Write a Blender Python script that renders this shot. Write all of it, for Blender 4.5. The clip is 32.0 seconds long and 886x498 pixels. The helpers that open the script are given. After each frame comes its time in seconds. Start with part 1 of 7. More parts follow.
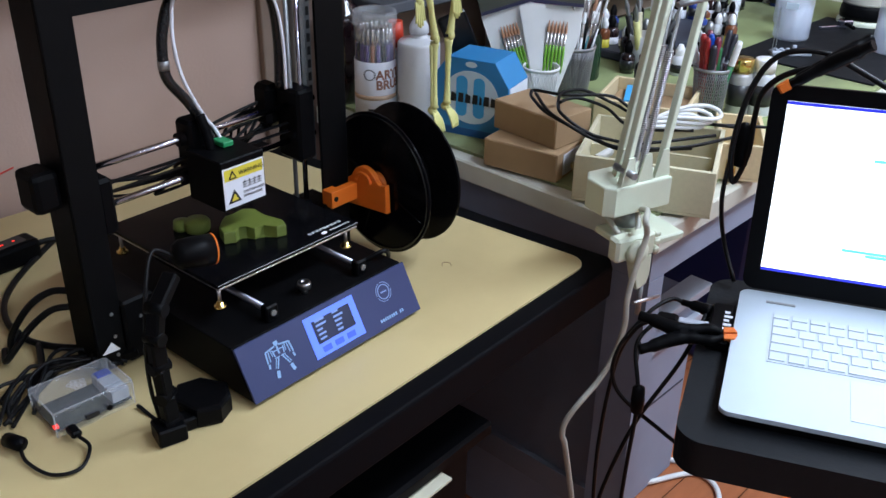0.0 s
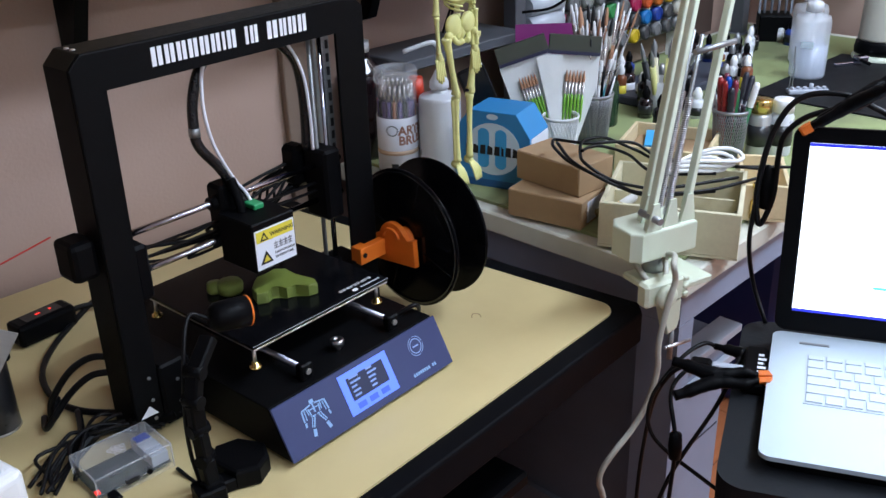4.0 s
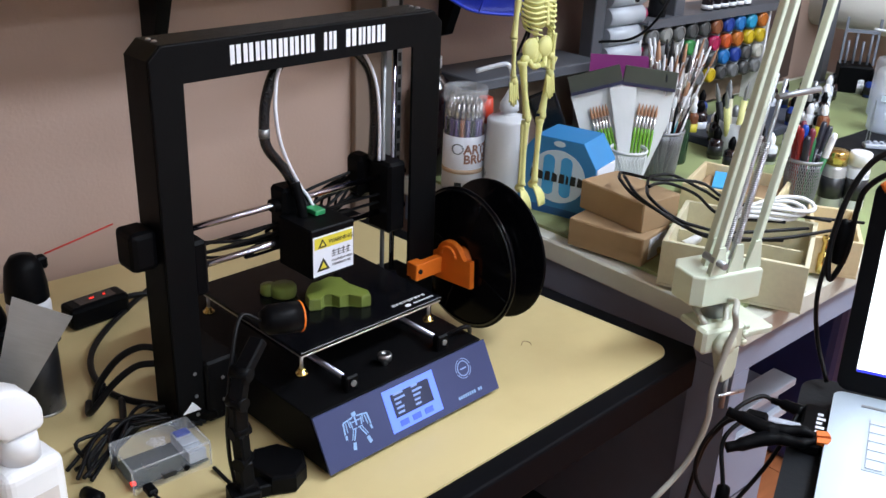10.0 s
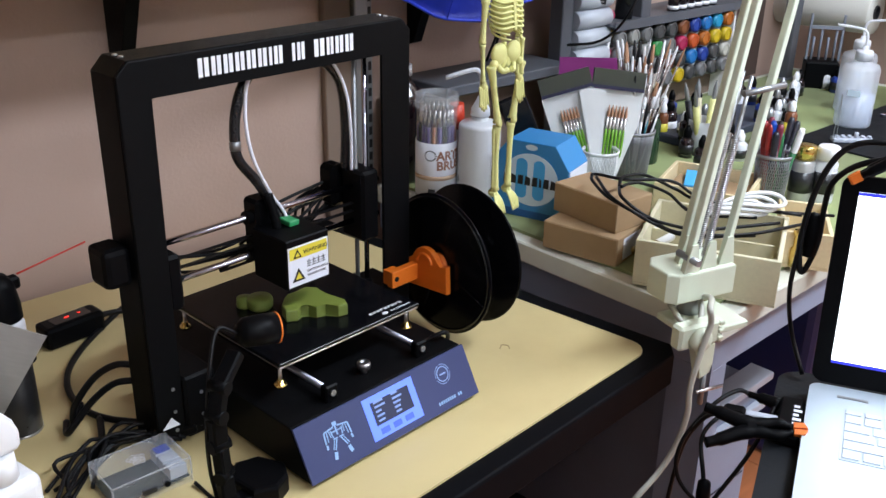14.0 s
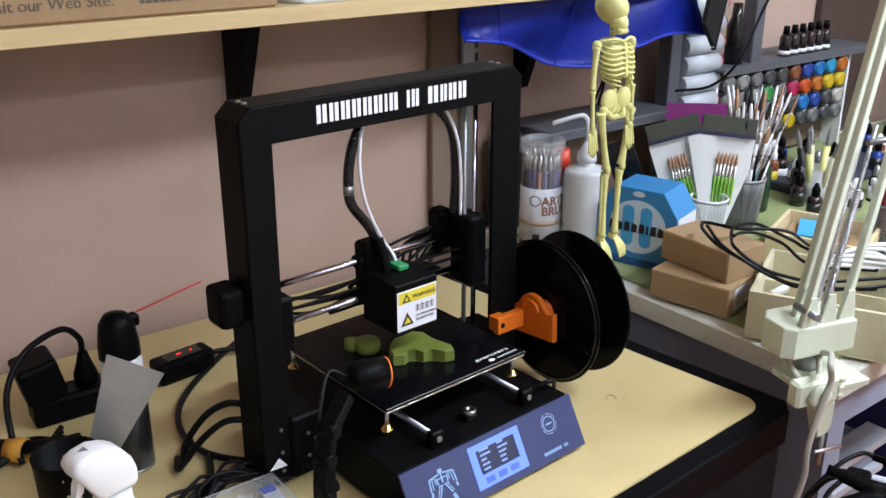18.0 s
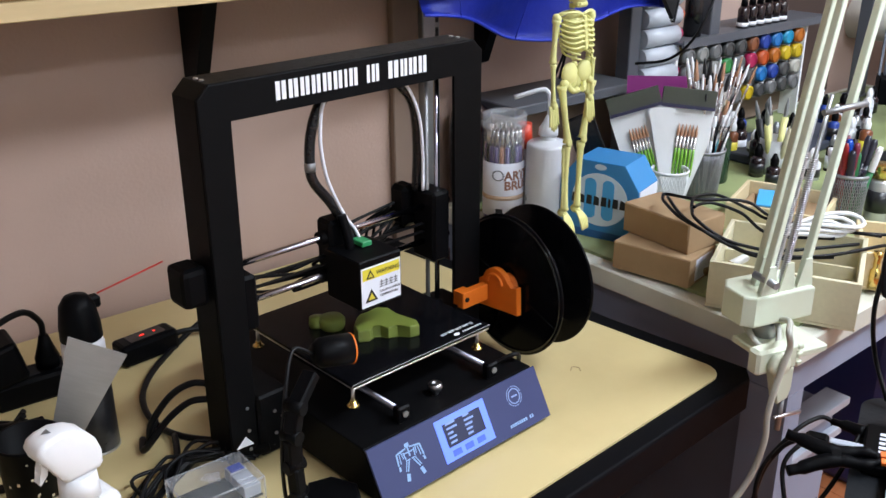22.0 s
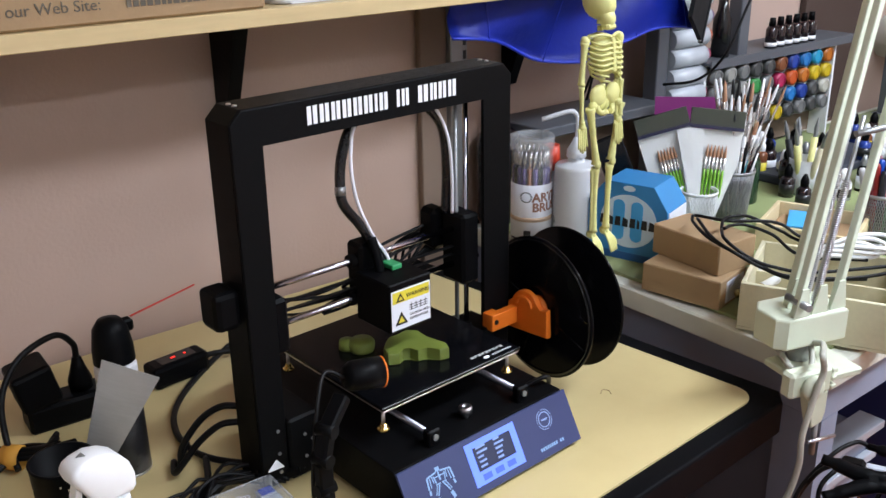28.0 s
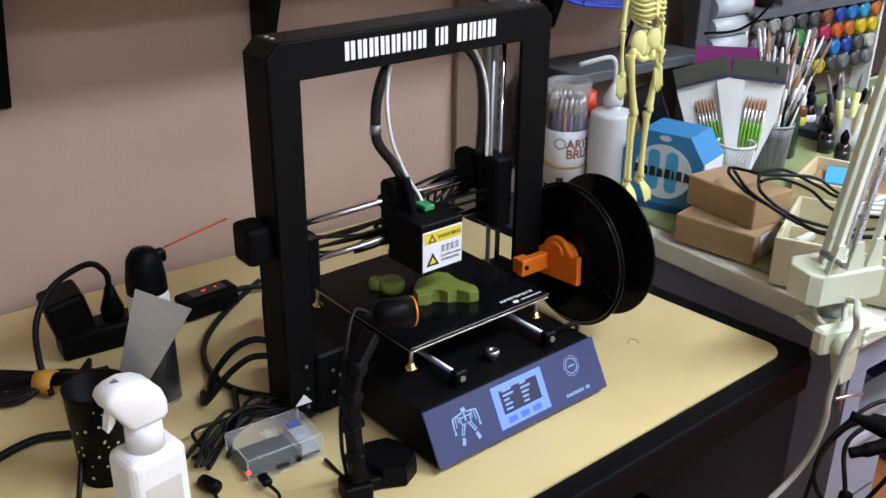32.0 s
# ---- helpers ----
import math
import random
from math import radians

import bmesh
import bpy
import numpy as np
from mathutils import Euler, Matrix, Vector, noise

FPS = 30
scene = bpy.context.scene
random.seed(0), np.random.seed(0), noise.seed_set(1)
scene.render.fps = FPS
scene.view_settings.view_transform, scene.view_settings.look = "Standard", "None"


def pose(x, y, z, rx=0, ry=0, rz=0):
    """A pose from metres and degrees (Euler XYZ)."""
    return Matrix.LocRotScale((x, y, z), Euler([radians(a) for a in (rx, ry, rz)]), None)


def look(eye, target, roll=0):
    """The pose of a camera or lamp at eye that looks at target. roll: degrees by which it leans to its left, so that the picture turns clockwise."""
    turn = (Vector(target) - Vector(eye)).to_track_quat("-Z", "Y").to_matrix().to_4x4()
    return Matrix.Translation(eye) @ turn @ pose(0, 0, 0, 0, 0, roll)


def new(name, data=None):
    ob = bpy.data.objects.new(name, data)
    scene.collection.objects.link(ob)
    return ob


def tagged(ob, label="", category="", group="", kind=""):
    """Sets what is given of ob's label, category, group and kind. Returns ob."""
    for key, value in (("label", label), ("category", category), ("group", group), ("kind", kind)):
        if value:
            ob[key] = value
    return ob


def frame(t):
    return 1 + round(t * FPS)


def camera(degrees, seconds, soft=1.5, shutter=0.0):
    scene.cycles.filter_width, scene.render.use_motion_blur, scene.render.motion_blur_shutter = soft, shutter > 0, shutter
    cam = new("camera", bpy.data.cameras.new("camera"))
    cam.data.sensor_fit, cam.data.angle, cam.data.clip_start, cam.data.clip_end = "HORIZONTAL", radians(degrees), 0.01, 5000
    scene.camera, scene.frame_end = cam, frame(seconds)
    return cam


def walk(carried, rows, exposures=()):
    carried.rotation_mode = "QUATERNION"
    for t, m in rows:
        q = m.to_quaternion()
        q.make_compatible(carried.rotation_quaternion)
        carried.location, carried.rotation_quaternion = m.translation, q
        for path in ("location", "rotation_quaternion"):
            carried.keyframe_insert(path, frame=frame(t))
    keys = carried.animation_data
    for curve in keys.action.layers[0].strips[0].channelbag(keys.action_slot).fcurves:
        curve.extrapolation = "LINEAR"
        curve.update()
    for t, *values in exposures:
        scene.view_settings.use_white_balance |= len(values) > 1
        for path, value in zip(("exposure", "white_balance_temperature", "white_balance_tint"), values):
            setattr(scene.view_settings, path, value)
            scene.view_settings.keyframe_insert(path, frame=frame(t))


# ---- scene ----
cam = camera(50.30, 32.0, soft=1.5)
# t, x, y, z, tilt, lean, turn
PATH = [
    (0, -0.6185, -0.8755, 1.4002, 62.074, -0.911, -49.475),
    (0.5, -0.6256, -0.8746, 1.4045, 61.154, 0.227, -48.741),
    (1, -0.6258, -0.8730, 1.4061, 62.258, 0.830, -47.584),
    (1.5, -0.6254, -0.8721, 1.4074, 63.428, 0.736, -47.988),
    (2, -0.6262, -0.8718, 1.4092, 64.169, 0.620, -49.426),
    (2.5, -0.6253, -0.8721, 1.4100, 65.052, 0.708, -49.987),
    (3, -0.6270, -0.8720, 1.4113, 65.056, 0.807, -50.140),
    (3.5, -0.6290, -0.8733, 1.4123, 65.195, 1.182, -49.758),
    (5.5, -0.6316, -0.8635, 1.4103, 64.172, 2.184, -48.264),
    (6, -0.6358, -0.8615, 1.4145, 66.205, 1.017, -49.122),
    (6.5, -0.6365, -0.8580, 1.4168, 68.718, 0.014, -49.379),
    (7, -0.6362, -0.8579, 1.4158, 69.961, -0.922, -51.470),
    (7.5, -0.6354, -0.8582, 1.4137, 68.239, -1.184, -49.241),
    (8, -0.6294, -0.8516, 1.4088, 65.059, -3.416, -45.940),
    (8.5, -0.6300, -0.8512, 1.4086, 66.998, -1.953, -42.386),
    (9, -0.6293, -0.8517, 1.4084, 66.659, -1.553, -40.794),
    (9.5, -0.6285, -0.8532, 1.4090, 66.307, -1.579, -41.424),
    (10, -0.6267, -0.8525, 1.4074, 66.066, -2.198, -44.334),
    (10.5, -0.6262, -0.8556, 1.4069, 66.198, -2.367, -46.297),
    (11, -0.6263, -0.8568, 1.4068, 66.382, -2.045, -46.589),
    (11.5, -0.6267, -0.8579, 1.4066, 66.491, -1.628, -46.450),
    (12, -0.6265, -0.8585, 1.4062, 66.657, -1.312, -46.081),
    (12.5, -0.6249, -0.8595, 1.4067, 66.484, -1.096, -46.054),
    (13, -0.6260, -0.8597, 1.4073, 66.528, -0.987, -46.263),
    (13.5, -0.6261, -0.8585, 1.4075, 66.584, -0.958, -46.321),
    (15.5, -0.6266, -0.8521, 1.4042, 66.163, -0.280, -45.824),
    (16, -0.6402, -0.8385, 1.4096, 67.518, 0.643, -41.979),
    (16.5, -0.6371, -0.8361, 1.4096, 69.446, 1.117, -38.716),
    (17, -0.6367, -0.8370, 1.4103, 69.671, 0.874, -38.982),
    (17.5, -0.6366, -0.8368, 1.4104, 69.412, 0.403, -39.819),
    (18, -0.6366, -0.8373, 1.4105, 69.031, 0.036, -40.763),
    (18.5, -0.6367, -0.8373, 1.4095, 68.735, -0.125, -41.303),
    (19, -0.6353, -0.8372, 1.4073, 68.385, -0.048, -41.280),
    (19.5, -0.6337, -0.8385, 1.4076, 67.844, 0.146, -41.147),
    (20, -0.6327, -0.8402, 1.4071, 67.805, 0.325, -41.113),
    (20.5, -0.6308, -0.8417, 1.4073, 67.808, 0.416, -41.383),
    (21, -0.6311, -0.8417, 1.4061, 67.538, 0.554, -42.229),
    (21.5, -0.6370, -0.8387, 1.4076, 67.528, 0.271, -42.842),
    (22, -0.6358, -0.8405, 1.4090, 67.625, 0.206, -43.079),
    (22.5, -0.6342, -0.8367, 1.4060, 67.928, 0.332, -43.472),
    (23, -0.6342, -0.8371, 1.4067, 67.877, 0.394, -43.297),
    (23.5, -0.6359, -0.8372, 1.4084, 67.943, 0.614, -42.611),
    (24, -0.6361, -0.8360, 1.4085, 68.701, 0.804, -42.130),
    (24.5, -0.6355, -0.8360, 1.4095, 68.950, 0.926, -41.949),
    (25, -0.6367, -0.8361, 1.4103, 69.374, 0.931, -41.899),
    (25.5, -0.6367, -0.8373, 1.4102, 69.438, 0.779, -42.011),
    (27.5, -0.6363, -0.8375, 1.4101, 69.164, 0.599, -41.791),
    (28, -0.6398, -0.8364, 1.4130, 68.834, 0.866, -41.717),
    (28.5, -0.6419, -0.8334, 1.4116, 68.607, 0.908, -41.192),
    (29, -0.6416, -0.8348, 1.4109, 67.866, 0.343, -40.894),
    (29.5, -0.6418, -0.8366, 1.4114, 67.393, 0.128, -41.095),
    (30, -0.6422, -0.8371, 1.4116, 67.358, 0.403, -41.355),
    (30.5, -0.6435, -0.8343, 1.4105, 67.131, -0.221, -41.267),
    (31, -0.6413, -0.8368, 1.4075, 66.764, -0.489, -41.086),
    (31.5, -0.6416, -0.8351, 1.4075, 66.350, -0.289, -40.510),
    (32, -0.6446, -0.8295, 1.4064, 65.606, -0.434, -39.487),
]
walk(cam, [(t, pose(x, y, z, a, b, c)) for t, x, y, z, a, b, c in PATH], exposures=[(0.0, -0.25, 6050, 10), (5.5, -0.14, 6050, 10), (6.2, -0.16, 6050, 10), (7.0, -0.28, 6050, 10), (7.7, -0.2, 6150, 10), (9.0, 0.08, 6500, 10), (13.5, 0.08, 6500, 10), (16.0, 0.16, 6600, 10), (32.0, 0.17, 6600, 10)])

# ---- world and light ----
world = bpy.data.worlds.new("world")
scene.world = world
world.use_nodes = True
world.node_tree.nodes["Background"].inputs[0].default_value = (0.8, 0.85, 1.0, 1)
world.node_tree.nodes["Background"].inputs[1].default_value = 0.05


def area(name, at, sx, sy, watts, color, target):
    d = bpy.data.lights.new(name, "AREA")
    d.shape, d.size, d.size_y, d.energy, d.color = "RECTANGLE", sx, sy, watts, color
    ob = new(name, d)
    ob.matrix_world = look(at, target)
    return ob


CEIL = 2.45
LIGHTS = [(0.55, -1.2, 29.0), (1.5, -1.05, 44.0), (-0.5, -2.4, 26.0)]
for lx, ly, w in LIGHTS:
    area("tube_light", (lx, ly, CEIL - 0.075), 1.15, 0.24, w, (0.742, 0.855, 1.0), (lx, ly, 0))


# ---- materials ----
def mat(name, base, rough=0.5, metal=0.0, var=0.12, scale=30.0, bump=0.0, bscale=200.0, coat=0.0, emit=None, power=0.0, alpha=1.0, trans=0.0, stretch=None, second=None, amount=0.5, lo=0.45, hi=0.6, spec=0.5):
    m = bpy.data.materials.new(name)
    m.use_nodes = True
    nt = m.node_tree
    b = nt.nodes["Principled BSDF"]
    b.inputs["Roughness"].default_value = rough
    b.inputs["Metallic"].default_value = metal
    b.inputs["Coat Weight"].default_value = coat
    b.inputs["Specular IOR Level"].default_value = spec
    b.inputs["Transmission Weight"].default_value = trans
    b.inputs["Alpha"].default_value = alpha
    tc = nt.nodes.new("ShaderNodeTexCoord")
    mp = nt.nodes.new("ShaderNodeMapping")
    if stretch:
        mp.inputs["Scale"].default_value = stretch
    nt.links.new(tc.outputs["Object"], mp.inputs["Vector"])
    n = nt.nodes.new("ShaderNodeTexNoise")
    n.inputs["Scale"].default_value, n.inputs["Detail"].default_value = scale, 6
    nt.links.new(mp.outputs[0], n.inputs["Vector"])
    oi = nt.nodes.new("ShaderNodeObjectInfo")
    mix = nt.nodes.new("ShaderNodeMix")
    mix.data_type = "RGBA"
    c = Vector(base)
    mix.inputs["A"].default_value = (*(c * (1 - var)), 1)
    mix.inputs["B"].default_value = (*(c * (1 + var)), 1)
    nt.links.new(n.outputs["Fac"], mix.inputs["Factor"])
    col = mix.outputs["Result"]
    if second:
        n2 = nt.nodes.new("ShaderNodeTexNoise")
        n2.inputs["Scale"].default_value, n2.inputs["Detail"].default_value = scale * 0.22, 8
        nt.links.new(tc.outputs["Object"], n2.inputs["Vector"])
        ramp = nt.nodes.new("ShaderNodeMapRange")
        ramp.inputs["From Min"].default_value, ramp.inputs["From Max"].default_value, ramp.inputs["To Max"].default_value = lo, hi, amount
        nt.links.new(n2.outputs["Fac"], ramp.inputs["Value"])
        mix2 = nt.nodes.new("ShaderNodeMix")
        mix2.data_type = "RGBA"
        nt.links.new(ramp.outputs[0], mix2.inputs["Factor"])
        nt.links.new(col, mix2.inputs["A"])
        mix2.inputs["B"].default_value = (*second, 1)
        col = mix2.outputs["Result"]
    nt.links.new(col, b.inputs["Base Color"])
    rr = nt.nodes.new("ShaderNodeMapRange")
    rr.inputs["To Min"].default_value, rr.inputs["To Max"].default_value = max(0.0, rough - 0.07), min(1.0, rough + 0.07)
    nt.links.new(n.outputs["Fac"], rr.inputs["Value"])
    nt.links.new(rr.outputs[0], b.inputs["Roughness"])
    if bump:
        nb = nt.nodes.new("ShaderNodeTexNoise")
        nb.inputs["Scale"].default_value, nb.inputs["Detail"].default_value = bscale, 4
        nt.links.new(mp.outputs[0], nb.inputs["Vector"])
        bp = nt.nodes.new("ShaderNodeBump")
        bp.inputs["Strength"].default_value, bp.inputs["Distance"].default_value = bump, 0.002
        nt.links.new(nb.outputs["Fac"], bp.inputs["Height"])
        nt.links.new(bp.outputs[0], b.inputs["Normal"])
    if emit:
        b.inputs["Emission Color"].default_value = (*emit, 1)
        b.inputs["Emission Strength"].default_value = power
    return m


M_WALL = mat("wall_paint", (0.455, 0.325, 0.27), 0.75, var=0.06, scale=5, bump=0.25, bscale=160, second=(0.40, 0.272, 0.222), amount=0.5)
# neutral pale tone chosen for cool bounce off the unseen walls
M_BOUNCEWALL = mat("pale_bounce_wall", (0.62, 0.61, 0.58), 0.75, var=0.05, scale=5, bump=0.2)
M_CEIL = mat("ceiling_paint", (0.75, 0.74, 0.7), 0.8, var=0.04, scale=8, bump=0.1)
M_FLOOR = mat("floor_wood", (0.36, 0.12, 0.045), 0.45, var=0.25, scale=9, stretch=(1, 8, 1), bump=0.1)
M_DESK = mat("desk_laminate", (0.62, 0.50, 0.25), 0.38, var=0.06, scale=14, bump=0.06, bscale=300, second=(0.48, 0.37, 0.18), amount=0.75, lo=0.47, hi=0.68, stretch=(0.35, 1, 1))
M_RIM = mat("black_edging", (0.003, 0.003, 0.004), 0.6, spec=0.06, var=0.3, scale=40)
M_STEEL = mat("grey_steel", (0.185, 0.20, 0.245), 0.5, var=0.12, scale=12, bump=0.08)
M_DSTEEL = mat("dark_grey_steel", (0.085, 0.09, 0.105), 0.5, var=0.15, scale=12, bump=0.08)
M_LEG = mat("blue_grey_painted_steel", (0.25, 0.29, 0.39), 0.5, var=0.12, scale=12, bump=0.08)
# leg paint at about half strength: shade under the bench put into the colour
M_SHADEDPANEL = mat("shaded_blue_grey_panel", (0.13, 0.15, 0.20), 0.5, var=0.15, scale=12, bump=0.08)
M_STEELP = mat("pale_grey_steel", (0.42, 0.45, 0.52), 0.5, var=0.12, scale=12, bump=0.08)
M_STEEL2 = mat("galvanised_steel", (0.32, 0.33, 0.34), 0.4, metal=0.7, var=0.2, scale=20)
M_CAB = mat("dark_cabinet", (0.05, 0.055, 0.075), 0.6, spec=0.2, var=0.25, scale=10, bump=0.05)
M_BENCHW = mat("white_board_edge", (0.72, 0.72, 0.64), 0.5, var=0.08, scale=15, bump=0.15, second=(0.42, 0.41, 0.33), amount=0.6)
M_MAT = mat("green_cutting_mat", (0.29, 0.34, 0.15), 0.6, var=0.15, scale=18, second=(0.17, 0.19, 0.10), amount=0.7)
M_SHELF = mat("shelf_wood", (0.62, 0.47, 0.25), 0.5, var=0.15, scale=10, stretch=(1, 12, 12), bump=0.05)
M_BLACK = mat("black_powder_coat", (0.003, 0.003, 0.0035), 0.5, spec=0.09, var=0.2, scale=80, bump=0.25, bscale=900)
M_BLACKP = mat("black_plastic", (0.0028, 0.0028, 0.0034), 0.42, spec=0.07, var=0.2, scale=60)
M_GLOSSB = mat("gloss_black_plastic", (0.006, 0.006, 0.007), 0.16, var=0.2, scale=30)
M_BED = mat("black_glass_bed", (0.003, 0.003, 0.004), 0.2, spec=0.2, var=0.3, scale=40)
M_CHROME = mat("chrome_rod", (0.55, 0.55, 0.66), 0.13, metal=1.0, var=0.03)
M_RAIL = mat("worn_steel_rod", (0.24, 0.24, 0.29), 0.34, metal=1.0, var=0.1)
M_LID = mat("cloudy_lid_plastic", (0.7, 0.72, 0.75), 0.15, alpha=0.27, var=0.03)
M_ALU = mat("aluminium", (0.6, 0.6, 0.62), 0.3, metal=1.0, var=0.08, scale=60, stretch=(1, 10, 1))
M_BRASS = mat("brass", (0.75, 0.55, 0.18), 0.25, metal=1.0)
M_WHITE = mat("white_plastic", (0.82, 0.82, 0.84), 0.35, var=0.03)
M_WHITEINK = mat("white_ink", (0.85, 0.85, 0.9), 0.6, var=0.03)
M_PANEL = mat("slate_blue_panel", (0.034, 0.044, 0.125), 0.42, var=0.08, scale=15)
M_PALEINK = mat("pale_blue_ink", (0.26, 0.42, 0.68), 0.5, var=0.1)
M_DIMINK = mat("dim_blue_ink", (0.26, 0.36, 0.62), 0.5, var=0.1)
M_LCD = mat("lcd_frame_glow", (0.05, 0.1, 0.5), 0.4, emit=(0.17, 0.29, 1.0), power=0.95)
M_LCDD = mat("lcd_dark_field", (0.01, 0.012, 0.03), 0.3, emit=(0.02, 0.03, 0.12), power=0.4)
M_LCDT = mat("lcd_text", (0.2, 0.3, 0.6), 0.4, emit=(0.25, 0.33, 0.7), power=0.22)
M_LCDB = mat("lcd_button", (0.05, 0.1, 0.6), 0.4, emit=(0.08, 0.14, 0.9), power=0.5)
M_ORANGE = mat("orange_print_plastic", (0.78, 0.17, 0.012), 0.45, var=0.1, scale=20, bump=0.3, bscale=500, stretch=(1, 1, 6))
M_GREEN = mat("olive_green_print", (0.15, 0.19, 0.03), 0.5, var=0.15, scale=60, bump=0.5, bscale=600, stretch=(1, 1, 5))
M_YELLOW = mat("yellow_label", (0.72, 0.6, 0.05), 0.5, var=0.05)
M_LABEL = mat("white_label", (0.75, 0.77, 0.85), 0.45, var=0.04)
M_INKB = mat("black_ink", (0.01, 0.01, 0.012), 0.6)
M_TUBE = mat("white_ptfe_tube", (0.78, 0.78, 0.85), 0.3, var=0.03)
M_CABLE = mat("black_cable", (0.0045, 0.0045, 0.0055), 0.42, spec=0.2, var=0.2, scale=60)
M_WRAP = mat("black_spiral_wrap", (0.013, 0.013, 0.015), 0.22, var=0.3, scale=150, bump=0.3, bscale=400)
M_PCB = mat("green_circuit", (0.03, 0.28, 0.1), 0.4, var=0.2)
M_CARD = mat("cardboard", (0.36, 0.235, 0.125), 0.75, var=0.08, scale=40, bump=0.15, bscale=120, second=(0.30, 0.19, 0.1), amount=0.5)
M_CREAM = mat("cream_enamel", (0.70, 0.76, 0.61), 0.4, var=0.06, scale=20, bump=0.08, second=(0.56, 0.57, 0.43), amount=0.5)
M_BONE = mat("pale_yellow_plastic", (0.70, 0.68, 0.28), 0.45, var=0.1, scale=60, bump=0.2, bscale=300)
M_BLUEBAG = mat("blue_nylon", (0.01, 0.03, 0.42), 0.45, var=0.3, scale=15, bump=0.6, bscale=60)
M_PBLUE = mat("sky_blue_card", (0.035, 0.23, 0.52), 0.45, var=0.08, scale=20)
M_PDARK = mat("deep_blue_card", (0.015, 0.10, 0.30), 0.45, var=0.08, scale=20)
M_PPALE = mat("pale_blue_card", (0.62, 0.74, 0.85), 0.45, var=0.05, scale=20)
M_PMARK = mat("mid_blue_ink", (0.06, 0.38, 0.75), 0.45, var=0.05)
M_PINE = mat("pine_box", (0.66, 0.54, 0.33), 0.55, var=0.12, scale=14, stretch=(10, 1, 10), bump=0.08)
M_PINE2 = mat("pale_wood_box", (0.62, 0.57, 0.40), 0.55, var=0.1, scale=14, stretch=(10, 1, 10), bump=0.08)
M_CLEAR = mat("clear_plastic", (0.75, 0.77, 0.82), 0.06, alpha=0.085, var=0.03)
M_CLEARISH = mat("cloudy_clear_plastic", (0.75, 0.77, 0.8), 0.1, alpha=0.12, var=0.02)
M_FROST = mat("frosted_plastic", (0.84, 0.86, 0.91), 0.3, var=0.05, scale=20, trans=0.3)
M_HAZE = mat("hazy_translucent_plastic", (0.84, 0.87, 0.93), 0.3, var=0.04, scale=20, alpha=0.30)
M_LIQUID = mat("still_water", (0.66, 0.73, 0.88), 0.15, alpha=0.45, var=0.03)
M_REDCAP = mat("red_orange_cap", (0.6, 0.05, 0.02), 0.4)
M_DARKGLASS = mat("dark_brown_glass", (0.012, 0.006, 0.008), 0.08, coat=0.5)
M_FELT = mat("dark_mesh", (0.33, 0.33, 0.35), 0.4, metal=0.6, var=0.3)
M_MESHW = mat("white_perforated_metal", (0.72, 0.73, 0.75), 0.4, var=0.08)
M_SCREEN = mat("laptop_screen_white", (0.8, 0.85, 0.9), 0.3, emit=(0.86, 0.93, 1.0), power=2.6)
M_SCREENB = mat("laptop_screen_blue", (0.05, 0.05, 0.6), 0.3, emit=(0.02, 0.03, 0.8), power=0.9)
M_TEAL = mat("laptop_screen_teal", (0.1, 0.5, 0.5), 0.3, emit=(0.25, 0.75, 0.75), power=1.0)
M_SILVER = mat("silver_laptop_shell", (0.52, 0.60, 0.68), 0.4, metal=0.15, var=0.03)
M_KEY = mat("pale_keys", (0.56, 0.63, 0.71), 0.5, var=0.03)
M_WELL = mat("grey_key_gap", (0.51, 0.575, 0.655), 0.5, var=0.05)
M_REDLED = mat("red_led", (0.8, 0.05, 0.02), 0.4, emit=(1.0, 0.02, 0.015), power=1.6)
M_DEEPB = mat("deep_blue_plastic", (0.006, 0.012, 0.07), 0.5)
M_SPOOL = mat("black_spool_plastic", (0.003, 0.003, 0.004), 0.2, spec=0.1, var=0.2, scale=30)
M_BLUEPL = mat("blue_plastic", (0.015, 0.05, 0.42), 0.35)
M_SCRAPER = mat("brushed_steel_blade", (0.5, 0.5, 0.5), 0.38, metal=0.6, var=0.15, scale=30, stretch=(1, 1, 9), second=(0.38, 0.37, 0.36), amount=0.6)
M_CANW = mat("can_white_print", (0.7, 0.7, 0.74), 0.3, var=0.05)
M_CAND = mat("can_dark_print", (0.016, 0.016, 0.018), 0.3, var=0.4, scale=60, second=(0.07, 0.07, 0.075), amount=0.8, lo=0.56, hi=0.62, stretch=(1, 1, 2.5))
M_REDINK = mat("red_ink", (0.5, 0.05, 0.04), 0.5)
M_CORD = mat("grey_lamp_cord", (0.45, 0.44, 0.38), 0.5, var=0.08)
M_WCORD = mat("white_cord", (0.72, 0.72, 0.72), 0.4, var=0.05)
M_OCORD = mat("orange_cord", (0.75, 0.14, 0.02), 0.45, var=0.08)
M_YTAPE = mat("orange_velcro_strap", (0.62, 0.30, 0.04), 0.7, var=0.1, bump=0.3)
M_DARKW = mat("dark_back_wall_paint", (0.20, 0.14, 0.105), 0.75, var=0.1, scale=5)
M_LAMPD = mat("lamp_diffuser", (0.9, 0.9, 0.9), 0.5, emit=(1.0, 0.97, 0.92), power=3.0)
M_PURPLE = mat("purple_card", (0.22, 0.02, 0.16), 0.4, var=0.15)
M_BAGCARD = mat("grey_header_card", (0.055, 0.06, 0.045), 0.35, var=0.15, scale=25)
M_BAG = mat("milky_plastic_film", (0.78, 0.79, 0.80), 0.2, var=0.05, bump=0.5, bscale=25)
